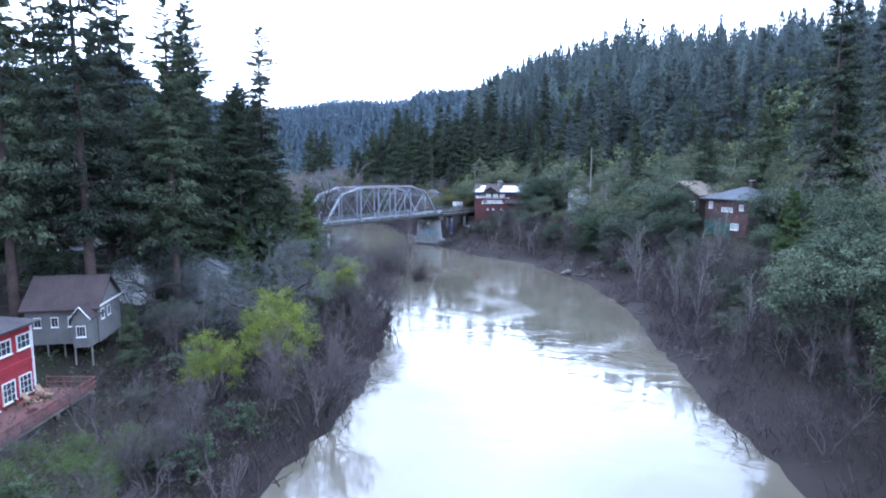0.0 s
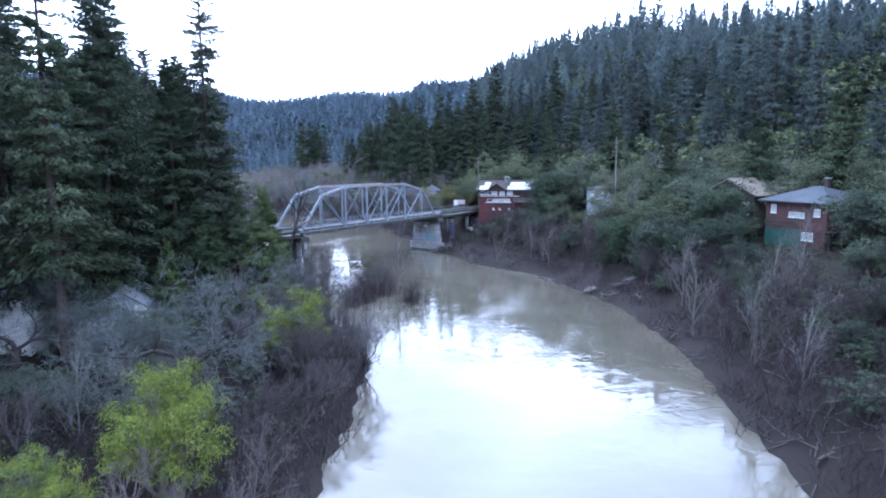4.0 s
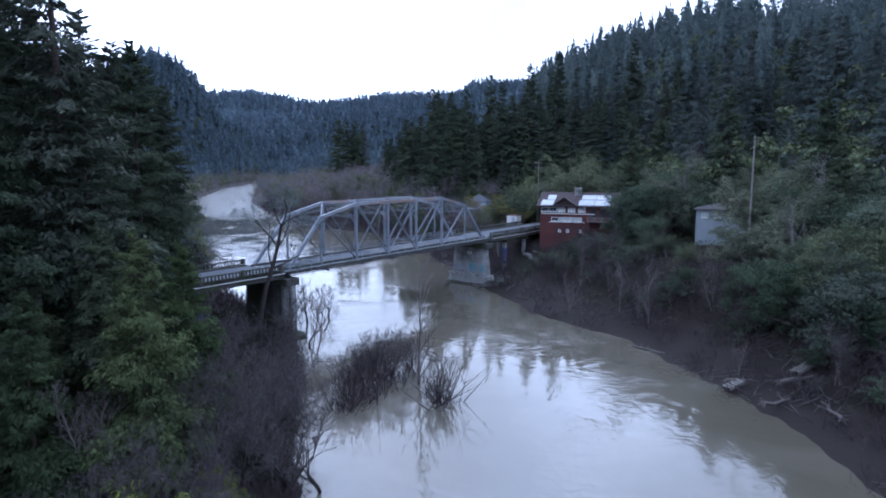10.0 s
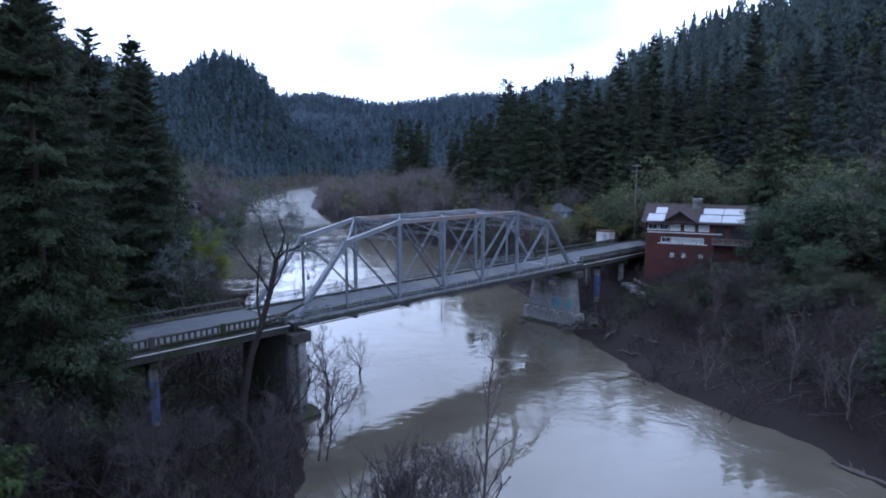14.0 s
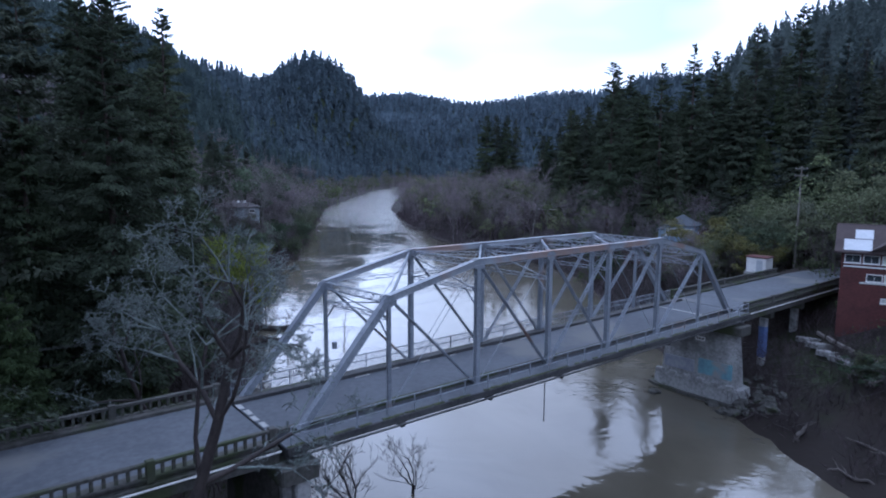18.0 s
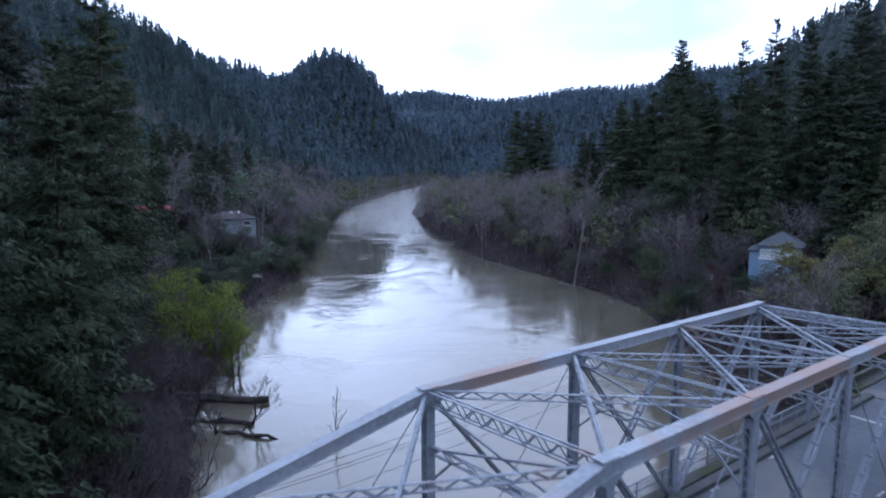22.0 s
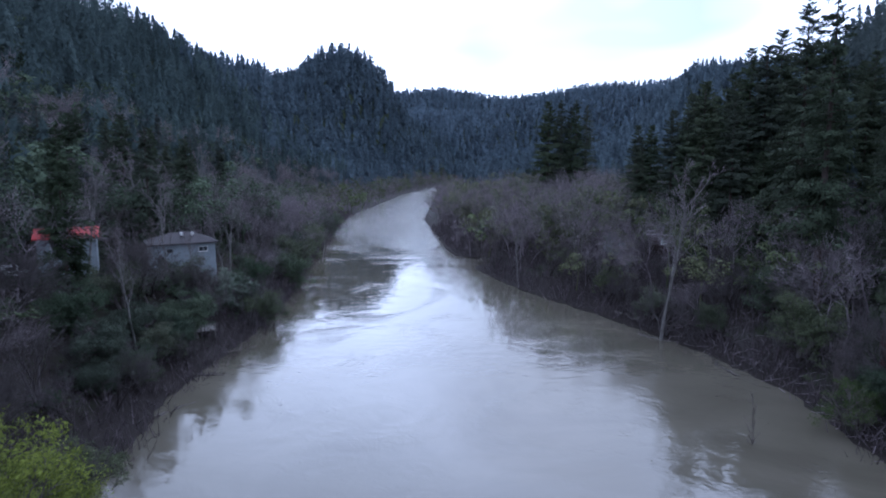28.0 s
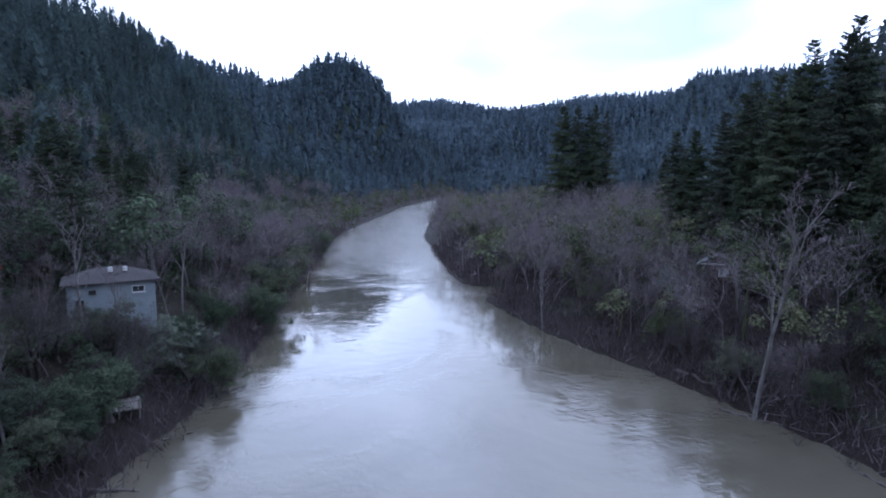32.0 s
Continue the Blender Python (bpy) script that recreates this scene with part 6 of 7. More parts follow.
# rounded and bare woods mixed into the lower hillsides and along the far banks
m1 = scatter(35, 200, 0, 420, 10, 88, lambda x, y, dl, dr: (dr > 34) & (dr < 150))
round_woods("hill_broadleaf_east", m1, rng.uniform(9, 18, len(m1)), 97, LEAF_WOODS_OLIVE, 420, 0.055, label="olive green broadleaf trees on the hillside")
m2 = scatter(-330, -60, 60, 520, 15, 89, lambda x, y, dl, dr: (dl > 40) & (dl < 150))
round_woods("hill_broadleaf_west", m2, rng.uniform(8, 14, len(m2)), 98, LEAF_WOODS, 320, 0.065, label="dark green broadleaf trees on the hillside")
m5 = scatter(-170, -50, 205, 400, 8.2, 101, lambda x, y, dl, dr: (dl > np.where(y < 275, 16, 4)) & (dl < 44))
m5 = m5[[free(x, y, 2) for x, y, z in m5]]
bare_woods("bare_woods_west", m5, rng.uniform(7, 17, len(m5)), 102, BARE_CROWN, "bare purple-grey woods on the west terrace")
m7 = scatter(-190, -60, 205, 420, 8.0, 105, lambda x, y, dl, dr: (dl > 12) & (dl < 62))
m7 = m7[[free(x, y, 3) for x, y, z in m7]]
round_woods("evergreen_woods_west", m7, rng.uniform(9, 18, len(m7)), 106, LEAF_WOODS, 1000, 0.032, "dark evergreen trees among bare woods on the terrace")
m8 = scatter(-110, 60, 215, 430, 10.5, 107, lambda x, y, dl, dr: (dr > 11) & (dr < 70))
m8 = m8[[free(x, y, 3) for x, y, z in m8]]
round_woods("evergreen_woods_east", m8, rng.uniform(7, 15, len(m8)), 108, LEAF_WOODS_OLIVE, 800, 0.034, "olive evergreen trees among bare woods on the terrace")
m6 = scatter(-130, 10, 225, 430, 10.0, 103, lambda x, y, dl, dr: (dr > 4) & (dr < 58))
m6 = m6[[free(x, y, 2) for x, y, z in m6]]
bare_woods("bare_woods_east", m6, 6 + 12 * rng.uniform(0, 1, len(m6)) ** 1.2, 104, BARE_CROWN, "bare purple-grey woods on the east terrace")
m10 = scatter(-10, 60, 0, 192, 5.2, 112, lambda x, y, dl, dr: (dr > 3.5) & (dr < 17))
m10 = m10[[free(x, y, 0.5) for x, y, z in m10]]
bare_woods("bare_scrub_east", m10, rng.uniform(3.0, 7.5, len(m10)), 113, BRUSH_TWIG, "leafless grey-brown scrub on the muddy slope")
m9 = scatter(-330, -90, 215, 560, 11.0, 109, lambda x, y, dl, dr: (dl > 34) & (dl < 90))
m9 = m9[[free(x, y, 3) for x, y, z in m9]]
bare_woods("bare_woods_hillside", m9[::2], rng.uniform(14, 24, len(m9[::2])), 110, BARE_CROWN, "bare grey trees among conifers on the western hillside")
round_woods("evergreen_woods_hillside", m9[1::2], rng.uniform(12, 22, len(m9[1::2])), 111, LEAF_WOODS, 700, 0.045, "dark evergreen trees on the western hillside")
m3 = scatter(-460, 60, 330, 1050, 9.5, 90, lambda x, y, dl, dr: (np.maximum(dl, dr) > 2) & (np.maximum(dl, dr) < np.where(dl > dr, 40, 90)))
round_woods("far_bank_woods", m3, rng.uniform(7, 14, len(m3)), 99, BARE_CROWN, 130, 0.15, "bare purple-grey riverside woods far upstream", twiggy=True)
m4 = m3[::2] + [3, 2, 0]
round_woods("far_bank_greens", m4, rng.uniform(6, 13, len(m4)), 100, LEAF_WOODS_OLIVE, 150, 0.085, "scattered evergreen trees on the far banks")

m11 = scatter(-150, -20, 262, 520, 11.0, 114, lambda x, y, dl, dr: (dr > 6) & (dr < 60))
m11 = m11[[free(x, y, 3) for x, y, z in m11]]
round_woods("leafing_woods_east", m11, rng.uniform(8, 14, len(m11)), 115, LEAF_SPRING, 900, 0.034, "pale olive trees in first leaf on the east terrace")


# ---- houses ----
SIDING_RED = material("red_board_siding", (0.30, 0.035, 0.045), (0.22, 0.025, 0.033), rough=0.7, scale=0.6, fine=6, bump=0.2)
SIDING_BRICK = material("red_brown_shingle_wall", (0.098, 0.037, 0.034), (0.064, 0.026, 0.025), rough=0.85, scale=0.5, fine=7, bump=0.4)
SIDING_RUSSET = material("russet_board_wall", (0.100, 0.056, 0.052), (0.066, 0.038, 0.036), rough=0.85, scale=0.5, fine=7, bump=0.4)
SIDING_GREY = material("grey_shingle_wall", (0.16, 0.16, 0.152), (0.11, 0.11, 0.106), rough=0.85, scale=0.6, fine=7, bump=0.4)
SIDING_WHITE = material("weathered_white_wall", (0.46, 0.50, 0.52), (0.34, 0.37, 0.39), rough=0.8, scale=0.5, fine=6, bump=0.2)
SIDING_PALE = material("pale_blue_grey_wall", (0.30, 0.335, 0.355), (0.22, 0.245, 0.265), rough=0.8, scale=0.5, fine=6, bump=0.2)
SIDING_BLUE = material("blue_board_siding", (0.26, 0.36, 0.48), (0.20, 0.28, 0.38), rough=0.75, scale=0.5, fine=6, bump=0.2)
SIDING_DARK = material("dark_wood_wall", (0.07, 0.05, 0.045), (0.045, 0.034, 0.03), rough=0.85, scale=0.6, fine=7, bump=0.4)
LATTICE_GREEN = material("green_netting", (0.045, 0.11, 0.085), (0.03, 0.075, 0.06), rough=0.85, scale=0.8, fine=9, bump=0.4)
ROOF_DARK = material("dark_shingle_roof", (0.075, 0.068, 0.070), (0.045, 0.042, 0.044), rough=0.9, scale=0.4, fine=5, bump=0.5)
ROOF_BROWN = material("brown_shingle_roof", (0.062, 0.047, 0.046), (0.040, 0.031, 0.031), rough=0.9, scale=0.4, fine=5, bump=0.5)
ROOF_GREY = material("grey_shingle_roof", (0.16, 0.17, 0.185), (0.11, 0.118, 0.128), rough=0.85, scale=0.35, fine=5, bump=0.4)
ROOF_SLATE = material("slate_grey_roof", (0.085, 0.095, 0.11), (0.055, 0.062, 0.072), rough=0.9, scale=0.4, fine=5, bump=0.4)
ROOF_TAN = material("tan_roof", (0.22, 0.18, 0.14), (0.15, 0.125, 0.10), rough=0.9, scale=0.4, fine=5, bump=0.4)
ROOF_RED = material("red_metal_roof", (0.42, 0.05, 0.05), (0.32, 0.04, 0.04), rough=0.5, scale=0.5, fine=5, bump=0.2)
PANEL_WHITE = material("pale_roof_panel", (0.42, 0.44, 0.47), (0.33, 0.35, 0.38), rough=0.35, scale=0.5, fine=4, bump=0.05)
DECK_WOOD = material("red_brown_deck_boards", (0.17, 0.085, 0.075), (0.11, 0.055, 0.05), rough=0.8, scale=0.7, fine=8)
WOOD_GREY = material("weathered_wood", (0.24, 0.22, 0.20), (0.15, 0.138, 0.128), rough=0.9, scale=0.9, fine=8)
WOOD_TAN = material("tan_wood", (0.32, 0.22, 0.14), (0.22, 0.15, 0.10), rough=0.7, scale=1.2, fine=9)


def prism(sh, pts, a, b, axis):
    """Extrudes an outline of (u, z) from a to b along local x or y."""
    n = len(pts)
    put = (lambda t, u, z: (t, u, z)) if axis == "x" else (lambda t, u, z: (u, t, z))
    return sh.add([put(a, u, z) for u, z in pts] + [put(b, u, z) for u, z in pts],
                  [tuple(range(n)), tuple(reversed(range(n, 2 * n)))] + [(i, i + n, (i + 1) % n + n, (i + 1) % n) for i in range(n)])


def gable_roof(parent, cx, cy, w, d, eave, ridge, mat, over=0.5, along="x", thick=0.18, name="roof"):
    """Two pitched slabs that meet at a ridge along local x or y, and a ridge cap."""
    half = (d if along == "x" else w) / 2
    run = (w if along == "x" else d) / 2 + over
    c, m = (cy, cx) if along == "x" else (cx, cy)
    slope = (ridge - eave) / half
    for s in (-1, 1):
        pts = [(c, ridge), (c + s * (half + over), eave - slope * over), (c + s * (half + over), eave - slope * over + thick), (c, ridge + thick)]
        part(name, prism(Shape(), pts, m - run, m + run, along), mat, parent)
    cap = Shape()
    prism(cap, [(c - 0.16, ridge + thick - 0.04), (c + 0.16, ridge + thick - 0.04), (c, ridge + thick + 0.06)], m - run, m + run, along)
    part("ridge_cap", cap, mat, parent)


def hip_roof(parent, cx, cy, w, d, eave, ridge, mat, over=0.5, thick=0.16):
    x, y = w / 2 + over, d / 2 + over
    k = max(x - y, 0.02)
    low, e = [(cx - x, cy - y), (cx + x, cy - y), (cx + x, cy + y), (cx - x, cy + y)], eave
    verts = [(*p, e) for p in low] + [(*p, e + thick) for p in low] + [(cx - k, cy, ridge), (cx + k, cy, ridge)]
    part("roof", Shape().add(verts, [(3, 2, 1, 0), (0, 1, 5, 4), (1, 2, 6, 5), (2, 3, 7, 6), (3, 0, 4, 7), (4, 5, 9, 8), (5, 6, 9), (6, 7, 8, 9), (7, 4, 8)]), mat, parent)


def walls(parent, cx, cy, w, d, z0, z1, mat, gable=0.0, along="x", name="wall"):
    """Four walls 0.2 m thick; gable: how far the end walls rise to the ridge."""
    t = 0.2
    for s in (-1, 1):
        pts = [(cx - w / 2, z0), (cx + w / 2, z0), (cx + w / 2, z1)] + ([(cx, z1 + gable)] if gable and along == "y" else []) + [(cx - w / 2, z1)]
        part(name, prism(Shape(), pts, cy + s * (d / 2 - t), cy + s * d / 2, "y"), mat, parent)
        pts = [(cy - d / 2 + t, z0), (cy + d / 2 - t, z0), (cy + d / 2 - t, z1)] + ([(cy, z1 + gable)] if gable and along == "x" else []) + [(cy - d / 2 + t, z1)]
        part(name, prism(Shape(), pts, cx + s * (w / 2 - t), cx + s * w / 2, "x"), mat, parent)


def window(parent, face, u, z, w, h, at, trim=WHITE, glass=GLASS, bars=(1, 1), name="window"):
    """A framed window on the wall face ('front' is -y, 'left' -x, 'right' +x) at plane coordinate at."""
    turn = {"front": 0, "left": -90, "right": 90, "back": 180}[face]
    place = {"front": (u, at), "left": (at, u), "right": (at, u), "back": (u, at)}[face]
    sh = Shape()
    b = 0.09
    for x in (-w / 2 + b / 2, w / 2 - b / 2):
        sh.slab((x, -0.04, 0), (b, 0.12, h), 0.012)
    for y in (-h / 2 + b / 2, h / 2 - b / 2):
        sh.slab((0, -0.04, y), (w - 2 * b, 0.12, b), 0.012)
    ob = part(name, sh, trim, parent, m=pose(place[0], place[1], z, 0, 0, turn))
    part("pane", Shape().box((0, -0.02, 0), (w - 2 * b, 0.02, h - 2 * b)), glass, ob)
    for i in range(1, bars[0] + 1):
        if bars[0] > 0:
            part("mullion", Shape().box((-w / 2 + w * i / (bars[0] + 1), -0.045, 0), (0.035, 0.03, h - 2 * b)), trim, ob)
    for i in range(1, bars[1] + 1):
        part("mullion", Shape().box((0, -0.05, -h / 2 + h * i / (bars[1] + 1)), (w - 2 * b, 0.03, 0.035)), trim, ob)
    part("sill", Shape().slab((0, -0.08, -h / 2 - 0.03), (w + 0.14, 0.2, 0.07), 0.012), trim, ob)
    return ob


def chimney(parent, x, y, z0, z1, mat, w=0.9):
    ob = part("chimney", Shape().slab((x, y, (z0 + z1) / 2), (w, w * 0.8, z1 - z0), 0.03), mat, parent)
    part("chimney_cap", Shape().slab((x, y, z1 + 0.06), (w + 0.16, w * 0.8 + 0.16, 0.12), 0.03), CONCRETE, ob)


def deck_on_posts(parent, x0, x1, y0, y1, z, mat, ground, rail_sides, post_mat=None, boards=True, tall=0.95):
    post_mat = post_mat or mat
    n = max(2, int((y1 - y0) / 0.30))
    if boards:
        for k in range(n):
            y = y0 + (y1 - y0) * (k + 0.5) / n
            part("deck_board", Shape().slab(((x0 + x1) / 2, y, z), (x1 - x0, (y1 - y0) / n - 0.02, 0.05), 0.008), mat, parent)
    for x in (x0 + 0.15, x1 - 0.15):
        part("deck_beam", Shape().slab((x, (y0 + y1) / 2, z - 0.17), (0.15, y1 - y0, 0.28), 0.02), post_mat, parent)
        for y in np.linspace(y0 + 0.3, y1 - 0.3, max(2, int((y1 - y0) / 4) + 1)):
            part("deck_post", Shape().slab((x, y, (ground - 1.5 + z - 0.3) / 2), (0.22, 0.22, z - 0.3 - ground + 1.5), 0.02), post_mat, parent)
    for side in rail_sides:
        a, b = {"right": ((x1, y0), (x1, y1)), "front": ((x0, y0), (x1, y0)), "back": ((x0, y1), (x1, y1)), "left": ((x0, y0), (x0, y1))}[side]
        for h in (tall, tall * 0.5, 0.12):
            part("rail", Shape().beam((*a, z + h), (*b, z + h), 0.09, 0.07), mat, parent)
        length = math.dist(a, b)
        for k in range(int(length / 1.5) + 1):
            t = min(1, k * 1.5 / length)
            part("rail_post", Shape().slab((a[0] + (b[0] - a[0]) * t, a[1] + (b[1] - a[1]) * t, z + tall / 2), (0.1, 0.1, tall), 0.01), mat, parent)
        sh = Shape()
        for k in range(int(length / 0.16)):
            t = k * 0.16 / length
            p = (a[0] + (b[0] - a[0]) * t, a[1] + (b[1] - a[1]) * t)
            sh.beam((*p, z + 0.12), (*p, z + tall), 0.03, 0.03, (1, 0, 0))
        tagged(part("balusters", sh, mat, parent), kind="stuff")


def house_at(name, x, y, turn, label):
    return thing(name, pose(x, y, 0, 0, 0, turn), label, "house")


# red cabin with a deck over the west bank
h = house_at("red_cabin", -39.4, 44, 0, "bright red two-storey cabin with white windows and a deck")
g = ground_at(-36, 44) - 1.5
walls(h, 0, 0, 10, 12, g, 8.8, SIDING_RED)
hip_roof(h, 0, 0, 10, 12, 8.8, 11.3, ROOF_DARK, 0.55)
part("belt_trim", Shape().slab((5.02, 0, 5.65), (0.08, 12, 0.5), 0.02), SIDING_RED, h)
for u in (-4.6, -2.3, 0.0, 2.5, 4.9):
    window(h, "right", u, 7.5, 1.7, 1.25, 5.02, WHITE, GLASS, (2, 1))
for u in (-3.6, -1.7, 0.6, 2.7, 4.75):
    window(h, "right", u, 3.85, 1.55, 2.2 if u < 2 else 1.7, 5.02, WHITE, GLASS, (2, 2))
for y in (-5.95, 5.95):
    part("corner_trim", Shape().slab((5.05, y, (g + 8.8) / 2), (0.12, 0.2, 8.8 - g), 0.02), WHITE, h)
deck_on_posts(h, 5.1, 9.4, -8.5, 7.4, 2.6, DECK_WOOD, -0.5, ("right", "back"), WOOD_GREY)
# grey house on stilts
h = thing("grey_house", pose(-37.9, 62.6, -0.6, 0, 0, 10) @ Matrix.Diagonal((0.56, 0.85, 0.95, 1)), "grey shingled house on stilts with a brown roof", "house")
g = ground_at(-38, 63) + 0.1
walls(h, 0, 0, 12, 8, 5.2, 9.2, SIDING_GREY, 2.6, "x")
gable_roof(h, 0, 0, 12, 8, 9.2, 11.8, ROOF_BROWN, 0.6, "x")
walls(h, 4.4, -5.0, 2.8, 3.0, 5.3, 8.4, SIDING_GREY, 1.1, "y", "bay_wall")
gable_roof(h, 4.4, -4.4, 2.8, 4.2, 8.4, 9.5, ROOF_BROWN, 0.35, "y", 0.12, "bay_roof")
for s in (-1, 1):
    part("barge_board", Shape().beam((4.4, -6.86, 9.62), (4.4 + s * 1.8, -6.86, 8.25), 0.06, 0.2, (0, 1, 0)), WHITE, h)
window(h, "front", 4.4, 7.0, 1.5, 1.2, -6.52, WHITE, GLASS, (2, 0))
for u in (-2.6, -0.4):
    window(h, "right", u, 8.1, 1.1, 1.1, 6.02, WHITE, GLASS, (1, 0))
for u in (-4.0, -1.2, 1.6):
    window(h, "front", u, 7.6, 1.2, 1.1, -4.02, WHITE, GLASS, (1, 0))
part("fascia", Shape().slab((6.62, 0, 9.25), (0.05, 8.8, 0.2), 0.01), WHITE, h)
for x in (-5.6, -2.8, 0, 3.1, 5.8):
    for y in (-6.2 if 2.9 < x else -3.7, 3.7):
        part("stilt", Shape().slab((x, y, (5.2 + g - 2.2) / 2), (0.24, 0.24, 5.2 - g + 2.2), 0.02), WOOD_GREY, h)
# white house behind the lichen-covered oak
h = house_at("white_house", -33.2, 89.4, 8, "narrow pale house with white trim behind bare branches")
g = ground_at(-30, 89) - 1
walls(h, 0, 0, 5.0, 6, g, 7.6, SIDING_WHITE, 1.5, "y")
gable_roof(h, 0, 0, 5.0, 6, 7.6, 9.1, ROOF_GREY, 0.4, "y")
for u in (-1.2, 0.6):
    window(h, "front", u, 6.2, 0.9, 1.2, -3.02, WHITE, GLASS, (1, 1))
for x in (1.85, 2.45):
    part("corner_board", Shape().slab((x, -3.06, (g + 7.6) / 2), (0.55, 0.12, 7.6 - g), 0.02), WHITE, h)
window(h, "right", -0.5, 6.0, 1.0, 1.2, 2.52, WHITE, GLASS, (1, 1))
h = house_at("white_shed", -42, 84, 5, "small white shed among the redwoods")
walls(h, 0, 0, 4, 4, ground_at(-42, 84) - 0.5, 9.0, WHITE, 1.0, "y")
gable_roof(h, 0, 0, 4, 4, 9.0, 10.0, ROOF_GREY, 0.3, "y")
# red lodge beside the bridge
h = house_at("red_lodge", 21.4, 197.3, -14.8, "large brick-red lodge with pale roof panels above the bank")
g = min(ground_at(14, 192), ground_at(27, 190)) - 2.5
walls(h, 0, 0, 15.5, 11, g, 15.2, SIDING_BRICK, 2.2, "x")
gable_roof(h, 0, 0, 15.5, 11, 15.2, 17.5, ROOF_BROWN, 0.7, "x")
walls(h, -2.7, -4.2, 4.2, 2.6, 14.9, 15.3, SIDING_DARK, 1.35, "y", "dormer_wall")
gable_roof(h, -2.7, -3.2, 4.4, 5.4, 15.3, 16.75, ROOF_BROWN, 0.4, "y", 0.14, "dormer_roof")
front = lambda y: 17.5 + y * (2.3 / 5.5) + 0.2
for x0, x1, y0, y1 in ((-7.6, -5.0, -5.9, -3.6), (-6.6, -4.9, -3.4, -1.4), (0.2, 3.3, -5.8, -3.6), (3.4, 6.5, -5.8, -3.6), (0.6, 3.5, -3.3, -1.4), (3.6, 6.6, -3.3, -1.4)):
    p = [(x0, y0), (x1, y0), (x1, y1), (x0, y1)]
    sh = Shape().add([(x, y, front(y)) for x, y in p] + [(x, y, front(y) + 0.06) for x, y in p], [(3, 2, 1, 0), (4, 5, 6, 7), (0, 1, 5, 4), (1, 2, 6, 5), (2, 3, 7, 6), (3, 0, 4, 7)])
    part("roof_panel", sh, PANEL_WHITE, h, "pale glossy roof panel")
chimney(h, -0.5, -1.0, 16.5, 18.6, CONCRETE, 1.3)
for x in (-6.7, -5.0, -3.3, -1.2, 0.9):
    window(h, "front", x, 14.3, 1.5, 0.95, -5.52, WHITE, CURTAIN_GLASS if x > -4 else GLASS, (1, 0))
part("white_band", Shape().slab((-2.0, -5.56, 13.45), (11.0, 0.1, 0.16), 0.02), WHITE, h)
for x in (-4.6, -3.0, -1.4, 0.2):
    window(h, "front", x, 12.3, 1.5, 0.85, -5.52, WHITE, CURTAIN_GLASS if x > -4 else GLASS, (1, 0))
part("white_band", Shape().slab((-2.2, -5.56, 11.7), (7.4, 0.1, 0.14), 0.02), WHITE, h)
for x in (-3.6, -1.9, 0.6):
    window(h, "front", x, 9.9, 0.55, 0.55, -5.52, WHITE, CURTAIN_GLASS, (0, 0))
deck_on_posts(h, 2.2, 7.6, -7.4, -5.6, 12.0, WOOD_GREY, g + 2, ("front", "right"), SIDING_DARK)
for x in (3.2, 5.2, 6.8):
    window(h, "front", x, 13.6, 1.3, 1.9, -5.52, SIDING_DARK, GLASS, (1, 0))
# pale grey house on the east slope
h = house_at("pale_grey_house", 41.4, 170.2, -28, "small pale grey house on a high foundation")
g = ground_at(39, 167) - 2
walls(h, 0, 0, 7.5, 6, g, 16.0, SIDING_PALE)
hip_roof(h, 0, 0, 7.5, 6, 16.0, 17.0, ROOF_DARK, 0.5)
for x in (-2.4, -0.4, 1.8):
    window(h, "front", x, 15.1, 1.0, 0.9, -3.02, WHITE, CURTAIN_GLASS, (1, 0))
walls(h, 2.0, 5.0, 6.0, 4.0, g, 17.2, SIDING_DARK, 0, "x", "back_wall")
hip_roof(h, 2.0, 5.0, 6.0, 4.0, 17.2, 18.2, ROOF_TAN, 0.4)
# dark cabin with a tan roof
h = house_at("tan_roof_cabin", 55.5, 130, -62, "dark wooden cabin with a tan roof among trees")
g = ground_at(52, 127) - 2
walls(h, 0, 0, 9, 9, g, 16.9, SIDING_DARK, 2.3, "y")
gable_roof(h, 0, 0, 9, 9, 16.9, 19.2, ROOF_TAN, 0.9, "y")
window(h, "front", -1.6, 15.4, 1.4, 1.5, -4.52, WHITE, GLASS, (1, 0))
part("white_panel", Shape().slab((2.4, -4.56, 14.2), (2.6, 0.1, 2.4), 0.02), WHITE, h)
deck_on_posts(h, -4.5, 4.5, -7.0, -4.6, 13.2, SIDING_DARK, g + 2, ("front",), SIDING_DARK)
# red-brown house with a grey roof and green netting
h = house_at("red_brown_house", 57.8, 113.2, -70, "red-brown house with grey roof and green netted basement")
g = ground_at(50, 110) - 2.5
walls(h, 0, 0, 10.2, 9, 12.2, 16.2, SIDING_RUSSET, 0, "x")
walls(h, 0, 0, 10.1, 8.9, g, 12.2, SIDING_RUSSET, 0, "x", "basement_wall")
hip_roof(h, 0, 0, 10.2, 9, 16.2, 18.5, ROOF_SLATE, 0.9)
chimney(h, 0.8, 0.6, 17.6, 19.6, SIDING_DARK, 0.7)
for x, z, w, hh in ((-3.7, 15.1, 0.9, 1.3), (0.3, 14.4, 2.6, 0.8), (2.2, 11.4, 1.9, 1.2), (3.6, 14.9, 1.0, 1.1)):
    window(h, "front", x, z, w, hh, -4.52, WHITE, CURTAIN_GLASS, (2 if w > 1.5 else 1, 0))
part("netting", Shape().slab((-1.9, -4.62, (g + 12.1) / 2), (6.2, 0.1, 12.1 - g), 0.02), LATTICE_GREEN, h, "green netting over the lower wall")
